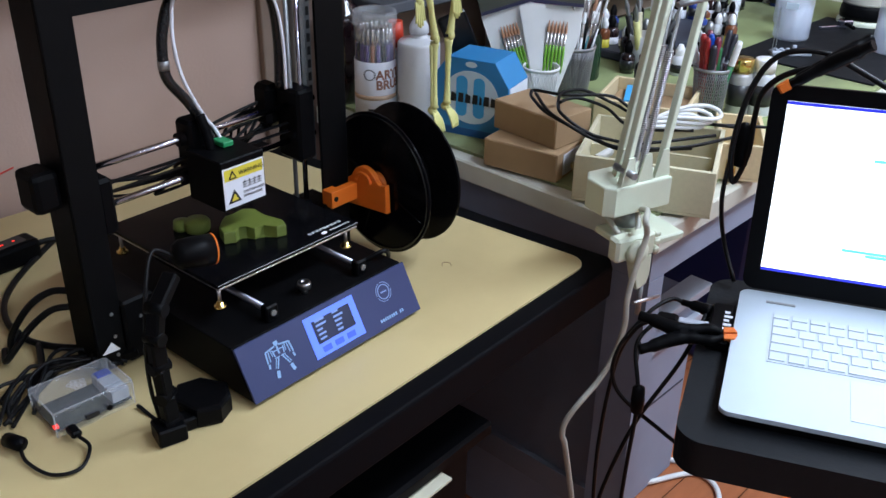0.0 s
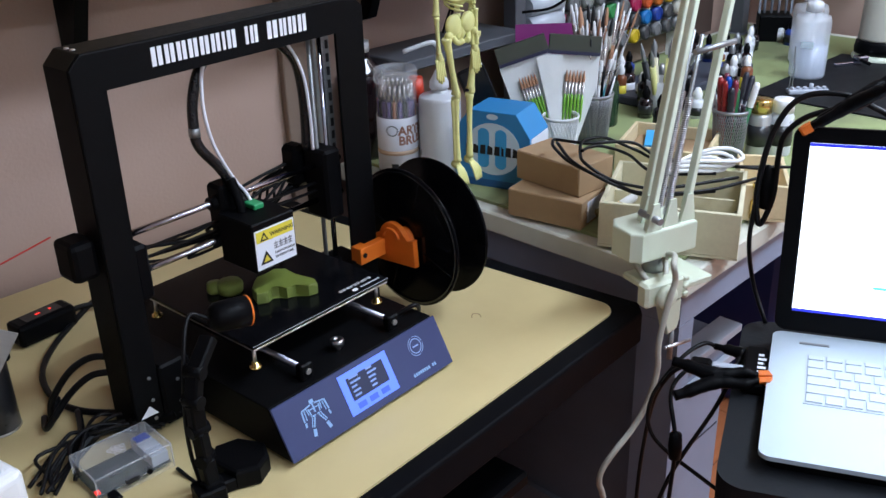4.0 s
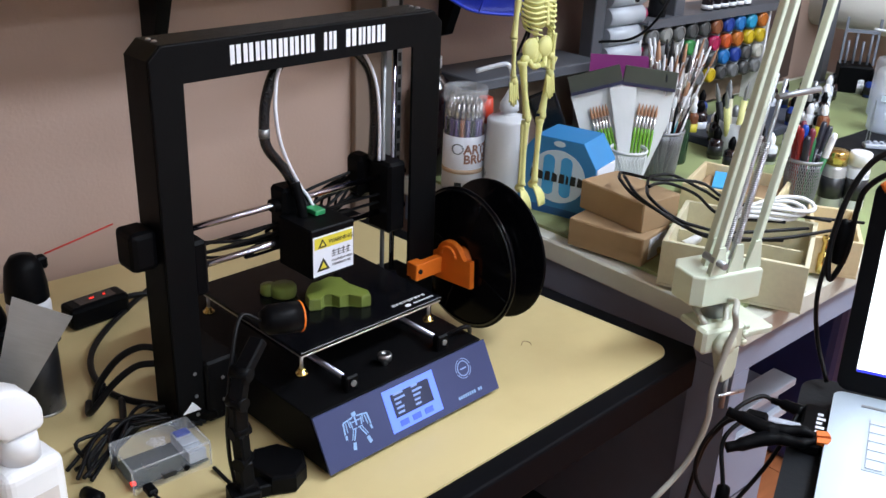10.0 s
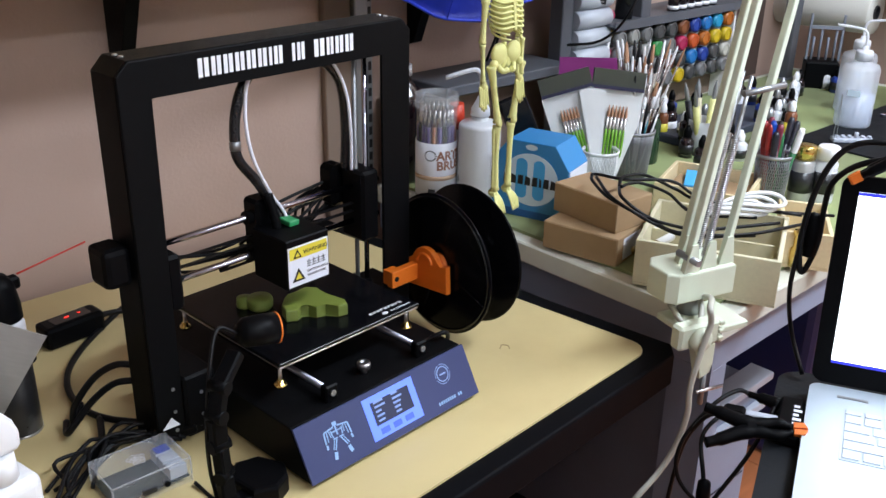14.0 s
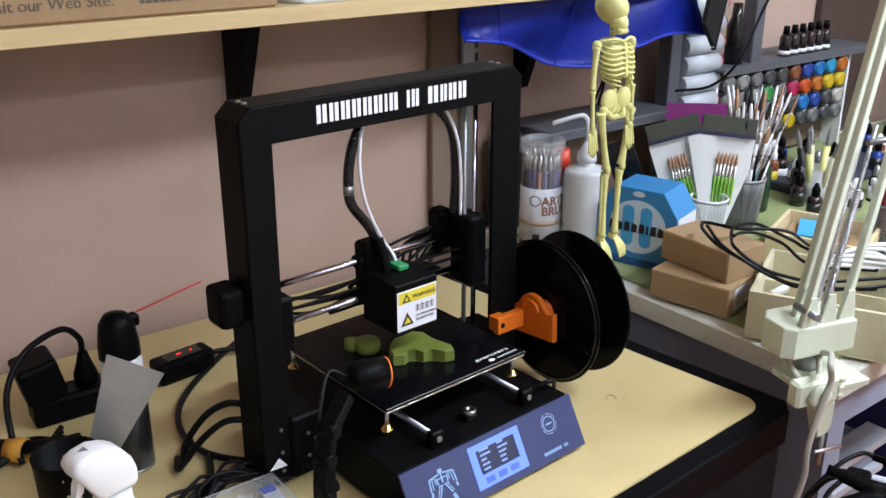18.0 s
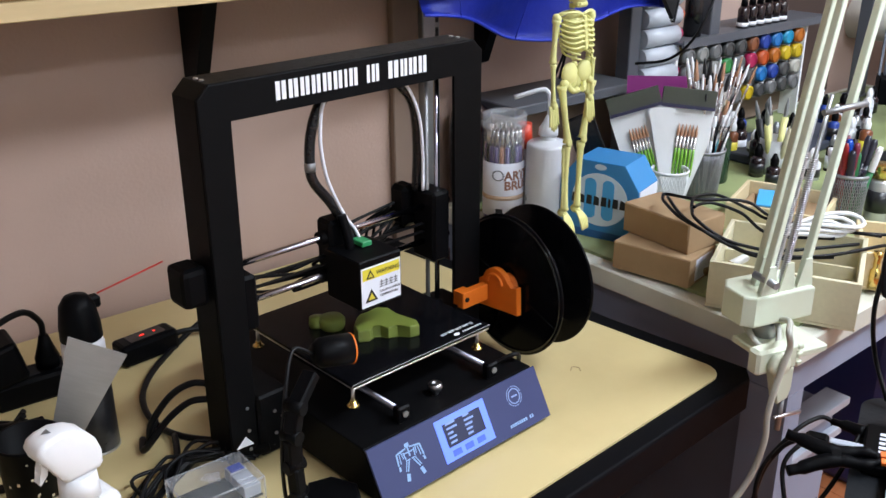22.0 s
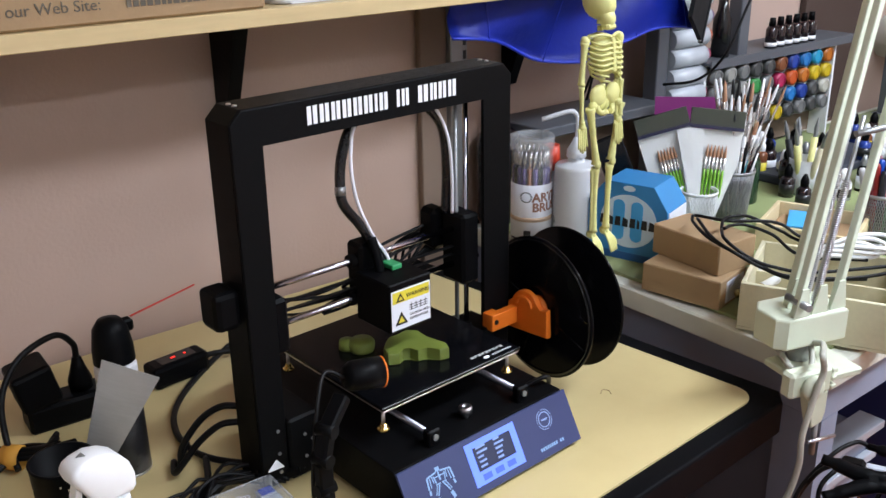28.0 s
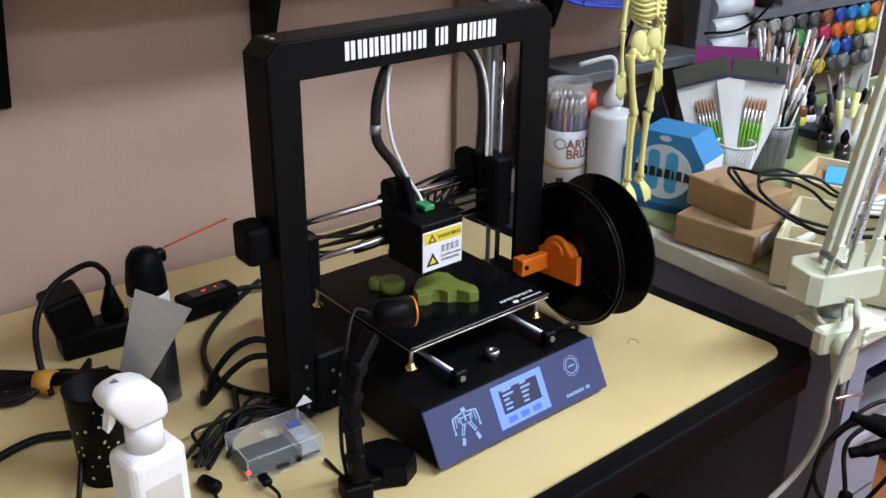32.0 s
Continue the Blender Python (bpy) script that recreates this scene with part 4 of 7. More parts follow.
# the trunk hangs a little askew
for v in b.verts:
    v.co.x -= 0.14 * max(0.0, v.co.z - 0.255)
SHX = -0.14 * 0.117
for s in (-1, 1):
    bone((SHX + s * 0.047, 0, 0.370), (SHX + s * 0.050, 0.002, 0.298), 0.0052)
    bone((SHX + s * 0.048, 0.003, 0.296), (SHX + s * 0.048, 0.000, 0.232), 0.0036)
    bone((SHX + s * 0.054, -0.003, 0.296), (SHX + s * 0.053, -0.006, 0.232), 0.0036)
    ball((SHX + s * 0.050, -0.004, 0.226), 0.0085, (0.85, 0.75, 1.0), 10)
    for k in range(5):
        x = SHX + s * (0.041 + k * 0.0046)
        ln = (0.026, 0.034, 0.037, 0.034, 0.028)[k]
        tube(b, [(x, -0.004, 0.224), (x, -0.006, 0.207), (x + s * 0.001 * (k - 2), -0.008, 0.217 - ln)], 0.0024, seg=6, n=3)
    # pelvis wings
    ball((s * 0.020, 0.002, 0.274), 0.021, (0.98, 0.42, 0.92), 14)
    ball((s * 0.006, 0.006, 0.262), 0.013, (0.9, 0.6, 1.4), 12)
    tube(b, [(s * 0.004, -0.008, 0.246), (s * 0.014, -0.004, 0.243), (s * 0.021, 0.002, 0.253), (s * 0.019, 0.006, 0.27)], 0.0055, seg=7, n=3)
    # legs
    ball((s * 0.035, 0, 0.257), 0.0085)
    bone((s * 0.042, 0, 0.255), (s * 0.021, -0.002, 0.152), 0.0062, 1.5)
    ball((s * 0.021, -0.006, 0.150), 0.0075, (1, 0.7, 1), 10)
    bone((s * 0.020, 0, 0.145), (s * 0.018, 0.0, 0.022), 0.0055, 1.5)
    bone((s * 0.027, 0.002, 0.140), (s * 0.023, 0.002, 0.022), 0.0026, 1.3)
    ball((s * 0.019, 0.004, 0.015), 0.009, (0.9, 1.2, 0.9), 10)
    for k in range(5):
        x = s * (0.012 + k * 0.0046)
        tube(b, [(s * 0.018 + (x - s * 0.02) * 0.5, -0.002, 0.014), (x, -0.014, 0.000), (x * 1.05, -0.022 + 0.0012 * k, -0.020)], 0.0024, seg=6, n=3)
tube(b, [(-0.06, 0.004, 0.46), (-0.06, 0.004, 0.60), (-0.06, 0.004, 1.843)], 0.0007, seg=5, n=1)
single("toy_skeleton", b, M_BONE, "small yellowish plastic skeleton hanging on a thin thread", "skeleton figure", m=SK)

# ---- bench: bottles, boxes, cups ----
jar = thing("brush_canister", "clear plastic canister of brushes with a white label", "canister", (0.5475, 0.2685, BENCH))
J = 0.0365
part("canister_wall", lathe(B(), [(0.001, 0.001), (J, 0.001), (J, 0.178), (J - 0.001, 0.178), (J - 0.001, 0.003), (0.001, 0.003)], seg=36), M_CLEARISH, jar).visible_shadow = False
part("lid", lathe(B(), [(0.001, 0.1785), (J + 0.002, 0.1785), (J + 0.003, 0.182), (J + 0.003, 0.198), (J + 0.001, 0.201), (J - 0.008, 0.201), (J - 0.010, 0.197), (0.001, 0.197)], seg=36), M_LID, jar, "cloudy plastic lid")
lb = part("paper_label", lathe(B(), [(J + 0.0004, 0.018), (J + 0.0008, 0.018), (J + 0.0008, 0.118), (J + 0.0004, 0.118)], seg=40), M_LABEL, jar)
TINTS = [mat("violet_handle", (0.06, 0.025, 0.16), 0.35), mat("chestnut_handle", (0.30, 0.09, 0.03), 0.4), M_BLACKP]
for i in range(20):
    a = 2 * math.pi * i / 20
    part("brush_handle", cyl(B(), (0.031 * math.cos(a), 0.031 * math.sin(a), 0.01), (0.031 * math.cos(a), 0.031 * math.sin(a), 0.146), 0.0036, 0.0042, 6), TINTS[(0, 0, 1, 0, 2)[i % 5]], jar)
for i in range(20):
    a = 2 * math.pi * i / 20
    part("brush_ferrule", cyl(B(), (0.029 * math.cos(a), 0.029 * math.sin(a), 0.1465), (0.028 * math.cos(a + 0.05), 0.028 * math.sin(a + 0.05), 0.176), 0.0036, 0.0028, 6), M_FERR, jar)
for t_, z_ in (("ARTIST", 0.088), ("BRUSHES", 0.07)):
    words("label_words", t_, 0.0225, pose(0, 0, z_, 0, 0, -45), mat("brown_ink", (0.30, 0.15, 0.11), 0.6), lb, bend=J + 0.001, bold=0.0007)
b = B()
for i in range(12):
    a = -0.25 + i * 0.028
    bx(b, -0.0006, 0.0006, -J - 0.0012, -J - 0.0008, 0.024, 0.034, m=pose(0, 0, 0, 0, 0, math.degrees(a) - 52))
part("barcode", b, M_INKB, lb)
b = B()
for i in range(18):
    a0, a1 = 2 * math.pi * i / 18, 2 * math.pi * (i + 1) / 18
    bx(b, -0.0018, 0.0018, -J - 0.0012, -J - 0.0008, -0.0007, 0.0007, m=pose(0, 0, 0.096 + 0.009 * math.sin(a0), 0, 0, -62 + 15 * math.cos(a0)) )
part("oval_badge", b, M_INKB, lb)
part("tan_bars", lathe(B(), [(J + 0.0009, 0.05), (J + 0.0012, 0.05), (J + 0.0012, 0.058), (J + 0.0009, 0.058)], seg=40), mat("tan_ink", (0.5, 0.36, 0.26), 0.6), lb)

sq = thing("squeeze_bottle", "cloudy white squeeze bottle with a bent spout", "bottle", m=pose(0.592, 0.205, BENCH) @ Matrix.Diagonal((0.80, 0.80, 1.03, 1)))
part("bottle_body", lathe(B(), [(0.001, 0), (0.043, 0), (0.047, 0.006), (0.047, 0.1405), (0.0462, 0.1445), (0.0435, 0.147), (0.0425, 0.1475), (0.021, 0.1525), (0.0185, 0.1535), (0.018, 0.160), (0.001, 0.160)], seg=32), M_FROST, sq)
part("cap", lathe(B(), [(0.001, 0.1605), (0.022, 0.1605), (0.021, 0.172), (0.012, 0.184), (0.006, 0.194), (0.001, 0.195)], seg=24), M_FROST, sq)
part("spout", tube(B(), [(0, 0, 0.19), (0, 0.0, 0.222), (-0.004, 0.003, 0.234), (-0.016, 0.012, 0.238), (-0.062, 0.047, 0.226)], 0.0042, n=6), M_FROST, sq)
rc = thing("red_capped_tube", "white tube with an orange-red cap behind the bottle", "tube", (0.5943, 0.2632, BENCH))
part("tube_body", cyl(B(), (0, 0, 0), (0, 0, 0.13), 0.016, seg=20), M_WHITE, rc)
part("cap", cyl(B(), (0, 0, 0.1305), (0, 0, 0.175), 0.016, 0.013, seg=20), M_REDCAP, rc)
dbt = thing("brown_bottle", "dark brown round glass bottle with a white cap", "bottle", m=pose(0.5945, 0.3994, BENCH) @ Matrix.Diagonal((1.05, 1.05, 0.9, 1)))
part("bottle_body", lathe(B(), [(0.001, 0), (0.036, 0), (0.04, 0.01), (0.04, 0.16), (0.036, 0.19), (0.014, 0.212), (0.012, 0.225), (0.001, 0.225)], seg=32), M_DARKGLASS, dbt)
part("cap", cyl(B(), (0, 0, 0.2255), (0, 0, 0.248), 0.0145, seg=20), M_WHITE, dbt)

# octagonal blue dispenser box
pf = thing("film_box", "blue octagonal film dispenser box with a pale round panel", "box", m=pose(0.600, 0.093, BENCH, 0, 0, -77) @ Matrix.Diagonal((1.1, 1, 1, 1)))
w, h, c = 0.058, 0.138, 0.040
octo = [(-w, 0.0), (w - 0.006, 0.0), (w + 0.006, 0.026), (w + 0.006, h - c), (w - 0.018, h), (-w + 0.018, h), (-w - 0.010, h - c), (-w - 0.010, 0.026)]

part("carton", prism(B(), octo, 0, 0.082, m=XZ, bevel=0.001), M_PBLUE, pf)
FP = M(0, -0.0002, 0, 90, 0, 0)
disc = [(0.001 + 0.047 * math.cos(2 * math.pi * i / 40), 0.071 + 0.047 * math.sin(2 * math.pi * i / 40)) for i in range(40)]
part("round_panel", prism(B(), disc, 0, 0.0006, m=FP), M_PPALE, pf)
part("dark_foot_band", prism(B(), [(-w - 0.001, 0.001), (w - 0.006, 0.001), (w + 0.000, 0.014), (-w - 0.005, 0.014)], 0, 0.0004, m=FP), M_PDARK, pf)
FP2 = M(0, -0.0010, 0, 90, 0, 0)
for s in (-1, 1):
    d = [(s * 0.015 + 0.010 * math.cos(radians(a)), (0.098 if a < 180 else 0.046) + 0.010 * math.sin(radians(a)) + 0) for a in range(0, 360, 20)]
    part("lobe_mark", prism(B(), d, 0, 0.0004, m=FP2), M_PMARK, pf)
FP3 = M(0, -0.0016, 0, 90, 0, 0)
x = -0.046
for i in range(8):
    ww = 0.0096 if i not in (5,) else 0.0042
    k = part("name_block", prism(B(), [(x, 0.061), (x + ww, 0.061), (x + ww, 0.0775 - 0.003 * (i % 2)), (x + ww * 0.15, 0.0775)], 0, 0.0004, m=FP3), M_INKB, pf)
    x += ww + 0.0028
part("small_badge", prism(B(), [(0.010 * math.cos(2 * math.pi * i / 24), 0.129 + 0.005 * math.sin(2 * math.pi * i / 24)) for i in range(24)], 0, 0.0005, m=FP), M_PPALE, pf)
part("white_side_panel", bx(B(), w + 0.0063, w + 0.0075, 0.004, 0.078, 0.027, h - c - 0.002), M_LABEL, pf, "white printed side panel")


def carton(name, m, sx, sy, sz, label, flap=True):
    t = thing(name, label, "box", m=m, group="stacked cartons")
    part("carton_body", bx(B(), 0, sx, 0, sy, 0, sz, bevel=0.0012), M_CARD, t)
    if flap:
        part("lid_flap", bx(B(), 0.002, sx - 0.002, -0.0012, -0.0002, sz * 0.45, sz - 0.002), M_CARD, t)
    return t


c1 = carton("small_carton", pose(0.5185, -0.003, BENCH, 0, 0, -83), 0.133, 0.088, 0.0465, "plain brown cardboard carton with a white sticker under another")
part("sticker", bx(B(), 0.1332, 0.1338, 0.020, 0.078, 0.006, 0.041), M_LABEL, c1)
b = B()
for i in range(8):
    bx(b, 0.1339, 0.1342, 0.026, 0.072 - 0.006 * (i % 3), 0.009 + i * 0.004, 0.0100 + i * 0.004)
part("sticker_bars", b, M_INKB, c1)
carton("small_carton", pose(0.566, 0.015, BENCH + 0.047, 0, 0, -96.5), 0.134, 0.085, 0.049, "plain brown cardboard carton resting on another")


def mesh_cup(name, at, r0, r1, h, material, label, n=22):
    t = thing(name, label, "pen cup", at)
    part("rim", lathe(B(), [(r1 - 0.0015, h - 0.006), (r1 + 0.0015, h - 0.006), (r1 + 0.0018, h - 0.002), (r1, h), (r1 - 0.0015, h - 0.002), (r1 - 0.0015, h - 0.006)], seg=32), material, t)
    part("foot", lathe(B(), [(0.001, 0), (r0 + 0.001, 0), (r0 + 0.001, 0.006), (r0 - 0.0015, 0.006), (r0 - 0.0015, 0.002), (0.001, 0.002)], seg=32), material, t)
    b = B()
    for i in range(n * 2):
        for s in (-1, 1):
            a0 = 2 * math.pi * i / (n * 2)
            pts = []
            for k in range(5):
                f = k / 4
                a = a0 + s * f * 0.9
                r = r0 + (r1 - r0) * f
                pts.append((r * math.cos(a), r * math.sin(a), 0.004 + (h - 0.008) * f))
            tube(b, pts, 0.0007, seg=4, n=1)
    tagged(part("wire_mesh", b, material, t), kind="stuff")
    return t


mesh_cup("mesh_cup", (0.921, 0.093, BENCH), 0.031, 0.039, 0.10, M_FELT, "grey wire-mesh cup crammed with paint brushes", 40)
mesh_cup("white_cup", (0.806, 0.091, BENCH), 0.027, 0.034, 0.083, M_MESHW, "pale wire-mesh cup holding two bags of brushes", 15)


def brush(at, lean, az, ln, handle, ferr=M_FERR, tip=M_BRISTLE, r=0.0032, group="brushes in the cup"):
    m = Matrix.Translation(at) @ Euler((0, radians(lean), radians(az))).to_matrix().to_4x4()
    t = thing("paint_brush", "thin artist's paint brush standing in a cup, bristles up", "brush", m=m, group=group)
    part("handle", lathe(B(), [(0.0005, 0), (r * 0.5, 0.004), (r, ln * 0.45), (r * 0.8, ln * 0.7), (0.001, ln * 0.7)], seg=8), handle, t)
    part("ferrule", lathe(B(), [(r * 0.8, ln * 0.7), (r * 1.0, ln * 0.86), (0.001, ln * 0.87)], seg=8), ferr, t)
    part("bristles", lathe(B(), [(r * 1.0, ln * 0.87), (r * 1.25, ln * 0.92), (r * 0.7, ln), (0.0005, ln * 1.01)], seg=8), tip, t)
    return t


HANDLES = [M_BLACKP, mat("dark_red_handle", (0.10, 0.015, 0.015), 0.3), mat("bare_wood_handle", (0.42, 0.30, 0.16), 0.5), M_WHITE, M_INKB, mat("grey_handle", (0.3, 0.3, 0.3), 0.4), M_INKB, mat("teal_handle", (0.03, 0.2, 0.25), 0.35)]
rng = random.Random(11)
for i in range(66):
    a, q = rng.uniform(0, 2 * math.pi), rng.uniform(0.0, 0.021)
    az, lean = rng.uniform(0, 360), rng.uniform(2, 21)
    if 120 < az < 270:
        lean *= 0.45
    brush((0.921 + q * math.cos(a), 0.093 + q * math.sin(a), BENCH + 0.005), lean, az, rng.uniform(0.155, 0.27), HANDLES[i % len(HANDLES)], r=rng.uniform(0.0018, 0.0036), tip=rng.choice([M_BRISTLE, M_INKB, M_WHITE]))
# two film bags of green-handled brushes
for i, (dx, dy, turn, lean) in enumerate(((-0.002, 0.012, -46, -17), (0.012, -0.004, -50, 5))):
    m = Matrix.Translation((0.806 + dx, 0.091 + dy, BENCH + 0.004)) @ Euler((radians(-10), radians(lean), radians(turn))).to_matrix().to_4x4()
    bag = thing("brush_bag", "clear bag of green-handled brushes with a grey header card", "bag", m=m, group="brush bags")
    part("film_back", prism(B(), [(-0.018, 0.006), (0.018, 0.006), (0.034, 0.07), (0.047, 0.12), (0.05, 0.185), (-0.05, 0.185), (-0.047, 0.12), (-0.034, 0.07)], 0.007, 0.0085, m=XZ), M_BAG, bag, "milky plastic film")
    part("header_card", bx(B(), -0.049, 0.049, -0.0015, 0.0065, 0.186, 0.222, bevel=0.001), M_BAGCARD, bag, "grey-green header card with a dark border")
    part("card_border", bx(B(), -0.049, 0.049, -0.0022, -0.0017, 0.186, 0.192), mat("navy_border", (0.02, 0.02, 0.06), 0.4), bag)
    part("film_fold", prism(B(), [(0.010, 0.03), (0.022, 0.03), (0.048, 0.184), (0.022, 0.184)] if i == 0 else [(-0.022, 0.03), (-0.010, 0.03), (-0.022, 0.184), (-0.048, 0.184)], -0.004, -0.003, m=XZ), M_BAG, bag)
    for k in range(6):
        x = (-0.020 + k * 0.0058) if i == 0 else (-0.010 + k * 0.0066)
        part("green_handle", lathe(B(), [(0.0005, 0.06), (0.002, 0.066), (0.0028, 0.098), (0.002, 0.112), (0.0005, 0.112)], (x, 0.003, 0.0), seg=8), M_GREENH, bag)
        part("ferrule", lathe(B(), [(0.0022, 0.1125), (0.0028, 0.135), (0.0005, 0.135)], (x, 0.003, 0), seg=8), M_FERR, bag)
        part("bristles", lathe(B(), [(0.0028, 0.1355), (0.003, 0.142), (0.0006, 0.157)], (x, 0.003, 0), seg=8), M_BRISTLE, bag)
single("purple_card", bx(B(), -0.065, 0.06, 0, 0.003, 0, 0.214), M_PURPLE, "deep purple backing card standing behind the brush bags", "card", m=pose(0.9255, 0.2025, BENCH - 0.001 + 0.002, -9, 0, -48))
dp = thing("dark_pouch", "black glossy pouch leaning behind the dispenser box", "pouch", m=pose(0.8279, 0.2532, BENCH, -12, -22, -40))
part("pouch_body", bx(B(), -0.028, 0.03, -0.008, 0.008, 0, 0.155, bevel=0.006, seg=2), M_GLOSSB, dp)

# ---- bench: wooden boxes and cables ----
def tray_box(name, m, sx, sy, h, material, label, th=0.007):
    t = thing(name, label, "wooden box", m=m)
    part("bottom", bx(B(), 0, sx, 0, sy, 0, 0.004), material, t)
    part("side", bx(B(), 0, sx, 0, th, 0.0042, h, bevel=0.0008), material, t)
    part("side", bx(B(), 0, sx, sy - th, sy, 0.0042, h, bevel=0.0008), material, t)
    part("side", bx(B(), 0, th, th + 0.0003, sy - th - 0.0003, 0.0042, h, bevel=0.0008), material, t)
    part("side", bx(B(), sx - th, sx, th + 0.0003, sy - th - 0.0003, 0.0042, h, bevel=0.0008), material, t)
    return t


wb = tray_box("cable_box", pose(0.503, -0.185, BENCH, 0, 0, -68), 0.205, 0.190, 0.072, M_PINE2, "pale open wooden box full of cables")
part("divider", bx(B(), 0.008, 0.192, 0.098, 0.103, 0.005, 0.055), M_PINE2, wb)
tray_box("small_wooden_box", pose(0.7233, -0.311, BENCH, 0, 0, -62), 0.075, 0.15, 0.06, M_PINE, "small open pine box with fittings inside")
tray_box("pine_tray", pose(0.799, -0.033, BENCH + 0.0005, 0, 0, -74), 0.165, 0.15, 0.05, M_PINE, "pale pine tray with a blue card inside")
single("blue_card", bx(B(), 0, 0.05, 0, 0.075, 0, 0.004, bevel=0.0006), M_PMARK, "light blue printed card lying in the pine tray", "card", m=pose(0.866, -0.055, BENCH + 0.032, 4, 0, -64))
single("tray_filler", bx(B(), 0.0, 0.145, 0.0, 0.125, 0, 0.026, bevel=0.003), M_CARD, "brown card pad filling the pine tray", "card pad", m=pose(0.812, -0.042, BENCH + 0.0048, 0, 0, -74))
rng = random.Random(21)
loops = [[(0.5752, -0.0491, 0.917), (0.5894, -0.047, 0.919), (0.604, -0.0939, 0.9185), (0.6689, -0.1404, 0.911), (0.6897, -0.1818, 0.889), (0.7229, -0.2627, 0.882), (0.8047, -0.354, 0.875)],
         [(0.5752, -0.0491, 0.917), (0.5601, -0.0635, 0.917), (0.5231, -0.1128, 0.917), (0.5146, -0.1595, 0.91), (0.5402, -0.1852, 0.892), (0.5554, -0.2271, 0.88), (0.6214, -0.2941, 0.878), (0.73, -0.3396, 0.878)],
         [(0.5724, -0.0605, 0.9215), (0.5197, -0.1218, 0.92), (0.516, -0.1647, 0.908), (0.5405, -0.1912, 0.888), (0.562, -0.2372, 0.876), (0.6396, -0.3039, 0.874)],
         [(0.5652, -0.1083, 0.918), (0.5931, -0.0933, 0.922), (0.6159, -0.0931, 0.922), (0.6488, -0.1044, 0.917), (0.6864, -0.1395, 0.893), (0.6907, -0.1897, 0.884), (0.7514, -0.3245, 0.882)],
         [(0.5652, -0.1083, 0.918), (0.527, -0.14, 0.919), (0.5353, -0.1764, 0.899), (0.5539, -0.2069, 0.888), (0.5892, -0.2481, 0.882), (0.6952, -0.3147, 0.882)],
         [(0.5568, -0.1175, 0.9235), (0.5818, -0.1151, 0.922), (0.6028, -0.1266, 0.92), (0.6202, -0.163, 0.909), (0.6235, -0.2117, 0.888), (0.6804, -0.2842, 0.886)]]
for L_ in loops:
    single("black_cable", tube(B(), L_, 0.0026, seg=8, n=8), M_CABLE, "black cable looping over the cartons and boxes", "cable", group="black cables")
for i in range(3):
    pts = [(0.6662 + 0.055 * math.cos(a) + 0.012 * i, -0.2486 + 0.025 * math.sin(a) - 0.045 * math.cos(a) * 0.6 - 0.008 * i, 0.892 + 0.006 * i + 0.006 * math.sin(2 * a)) for a in [radians(k * 30) for k in range(13)]]
    single("white_cable", tube(B(), pts, 0.0034, seg=8, n=5), M_WCORD, "short coil of white cable in the wooden box", "cable", group="white cables")
fit_ = thing("brass_fitting", "small brass hose fitting in the wooden box", "fitting", (0.733, -0.3314, BENCH + 0.0045))
part("body", lathe(B(), [(0.001, 0), (0.008, 0), (0.008, 0.03), (0.005, 0.032), (0.005, 0.05), (0.007, 0.052), (0.007, 0.06), (0.001, 0.06)], seg=12), M_BRASS, fit_)
for i in range(5):
    single("small_part", lathe(B(), [(0.001, 0), (0.007, 0), (0.007, 0.045), (0.004, 0.05), (0.001, 0.05)], seg=12), (M_BRASS, M_WHITE, M_STEEL2, M_PINE, M_WHITE)[i], "small loose fitting lying in the cable box", "fitting", group="loose fittings", m=pose(0.5619 + 0.016 * i, -0.1472 - 0.012 * (i % 2), BENCH + 0.0045 + 0.02, 60, 20 * i, 40 * i))

# pen cup with pens, paint bottles beside it
mesh_cup("pen_cup", (0.990, -0.163, BENCH), 0.027, 0.033, 0.095, M_FELT, "black wire-mesh cup full of pens and markers", 24)
PENC = [(0.0, 0.05, 0.35), (0.3, 0.02, 0.02), (0.02, 0.16, 0.05), (0.02, 0.02, 0.03), (0.16, 0.02, 0.04), (0.6, 0.6, 0.62), (0.02, 0.02, 0.03), (0.02, 0.14, 0.05)]
for i in range(16):
    a = rng.uniform(0, 6.28)
    m = Matrix.Translation((0.990 + 0.014 * math.cos(a), -0.163 + 0.014 * math.sin(a), BENCH + 0.005)) @ Euler((0, radians(rng.uniform(2, 18)), a)).to_matrix().to_4x4()
    c = PENC[i % 8]
    pen = thing("marker_pen", "slim coloured marker pen standing in the cup", "pen", m=m, group="pens in the cup")
    mm = bpy.data.materials.get("pen_%d" % (i % 8)) or mat("pen_%d" % (i % 8), c, 0.35)
    ln = rng.uniform(0.12, 0.155)
    part("barrel", cyl(B(), (0, 0, 0), (0, 0, ln * 0.68), 0.0055, seg=12), mm, pen)
    part("cap", lathe(B(), [(0.0062, ln * 0.681), (0.0062, ln * 0.95), (0.004, ln), (0.0005, ln)], seg=12), mm if i % 5 else M_WHITE, pen)
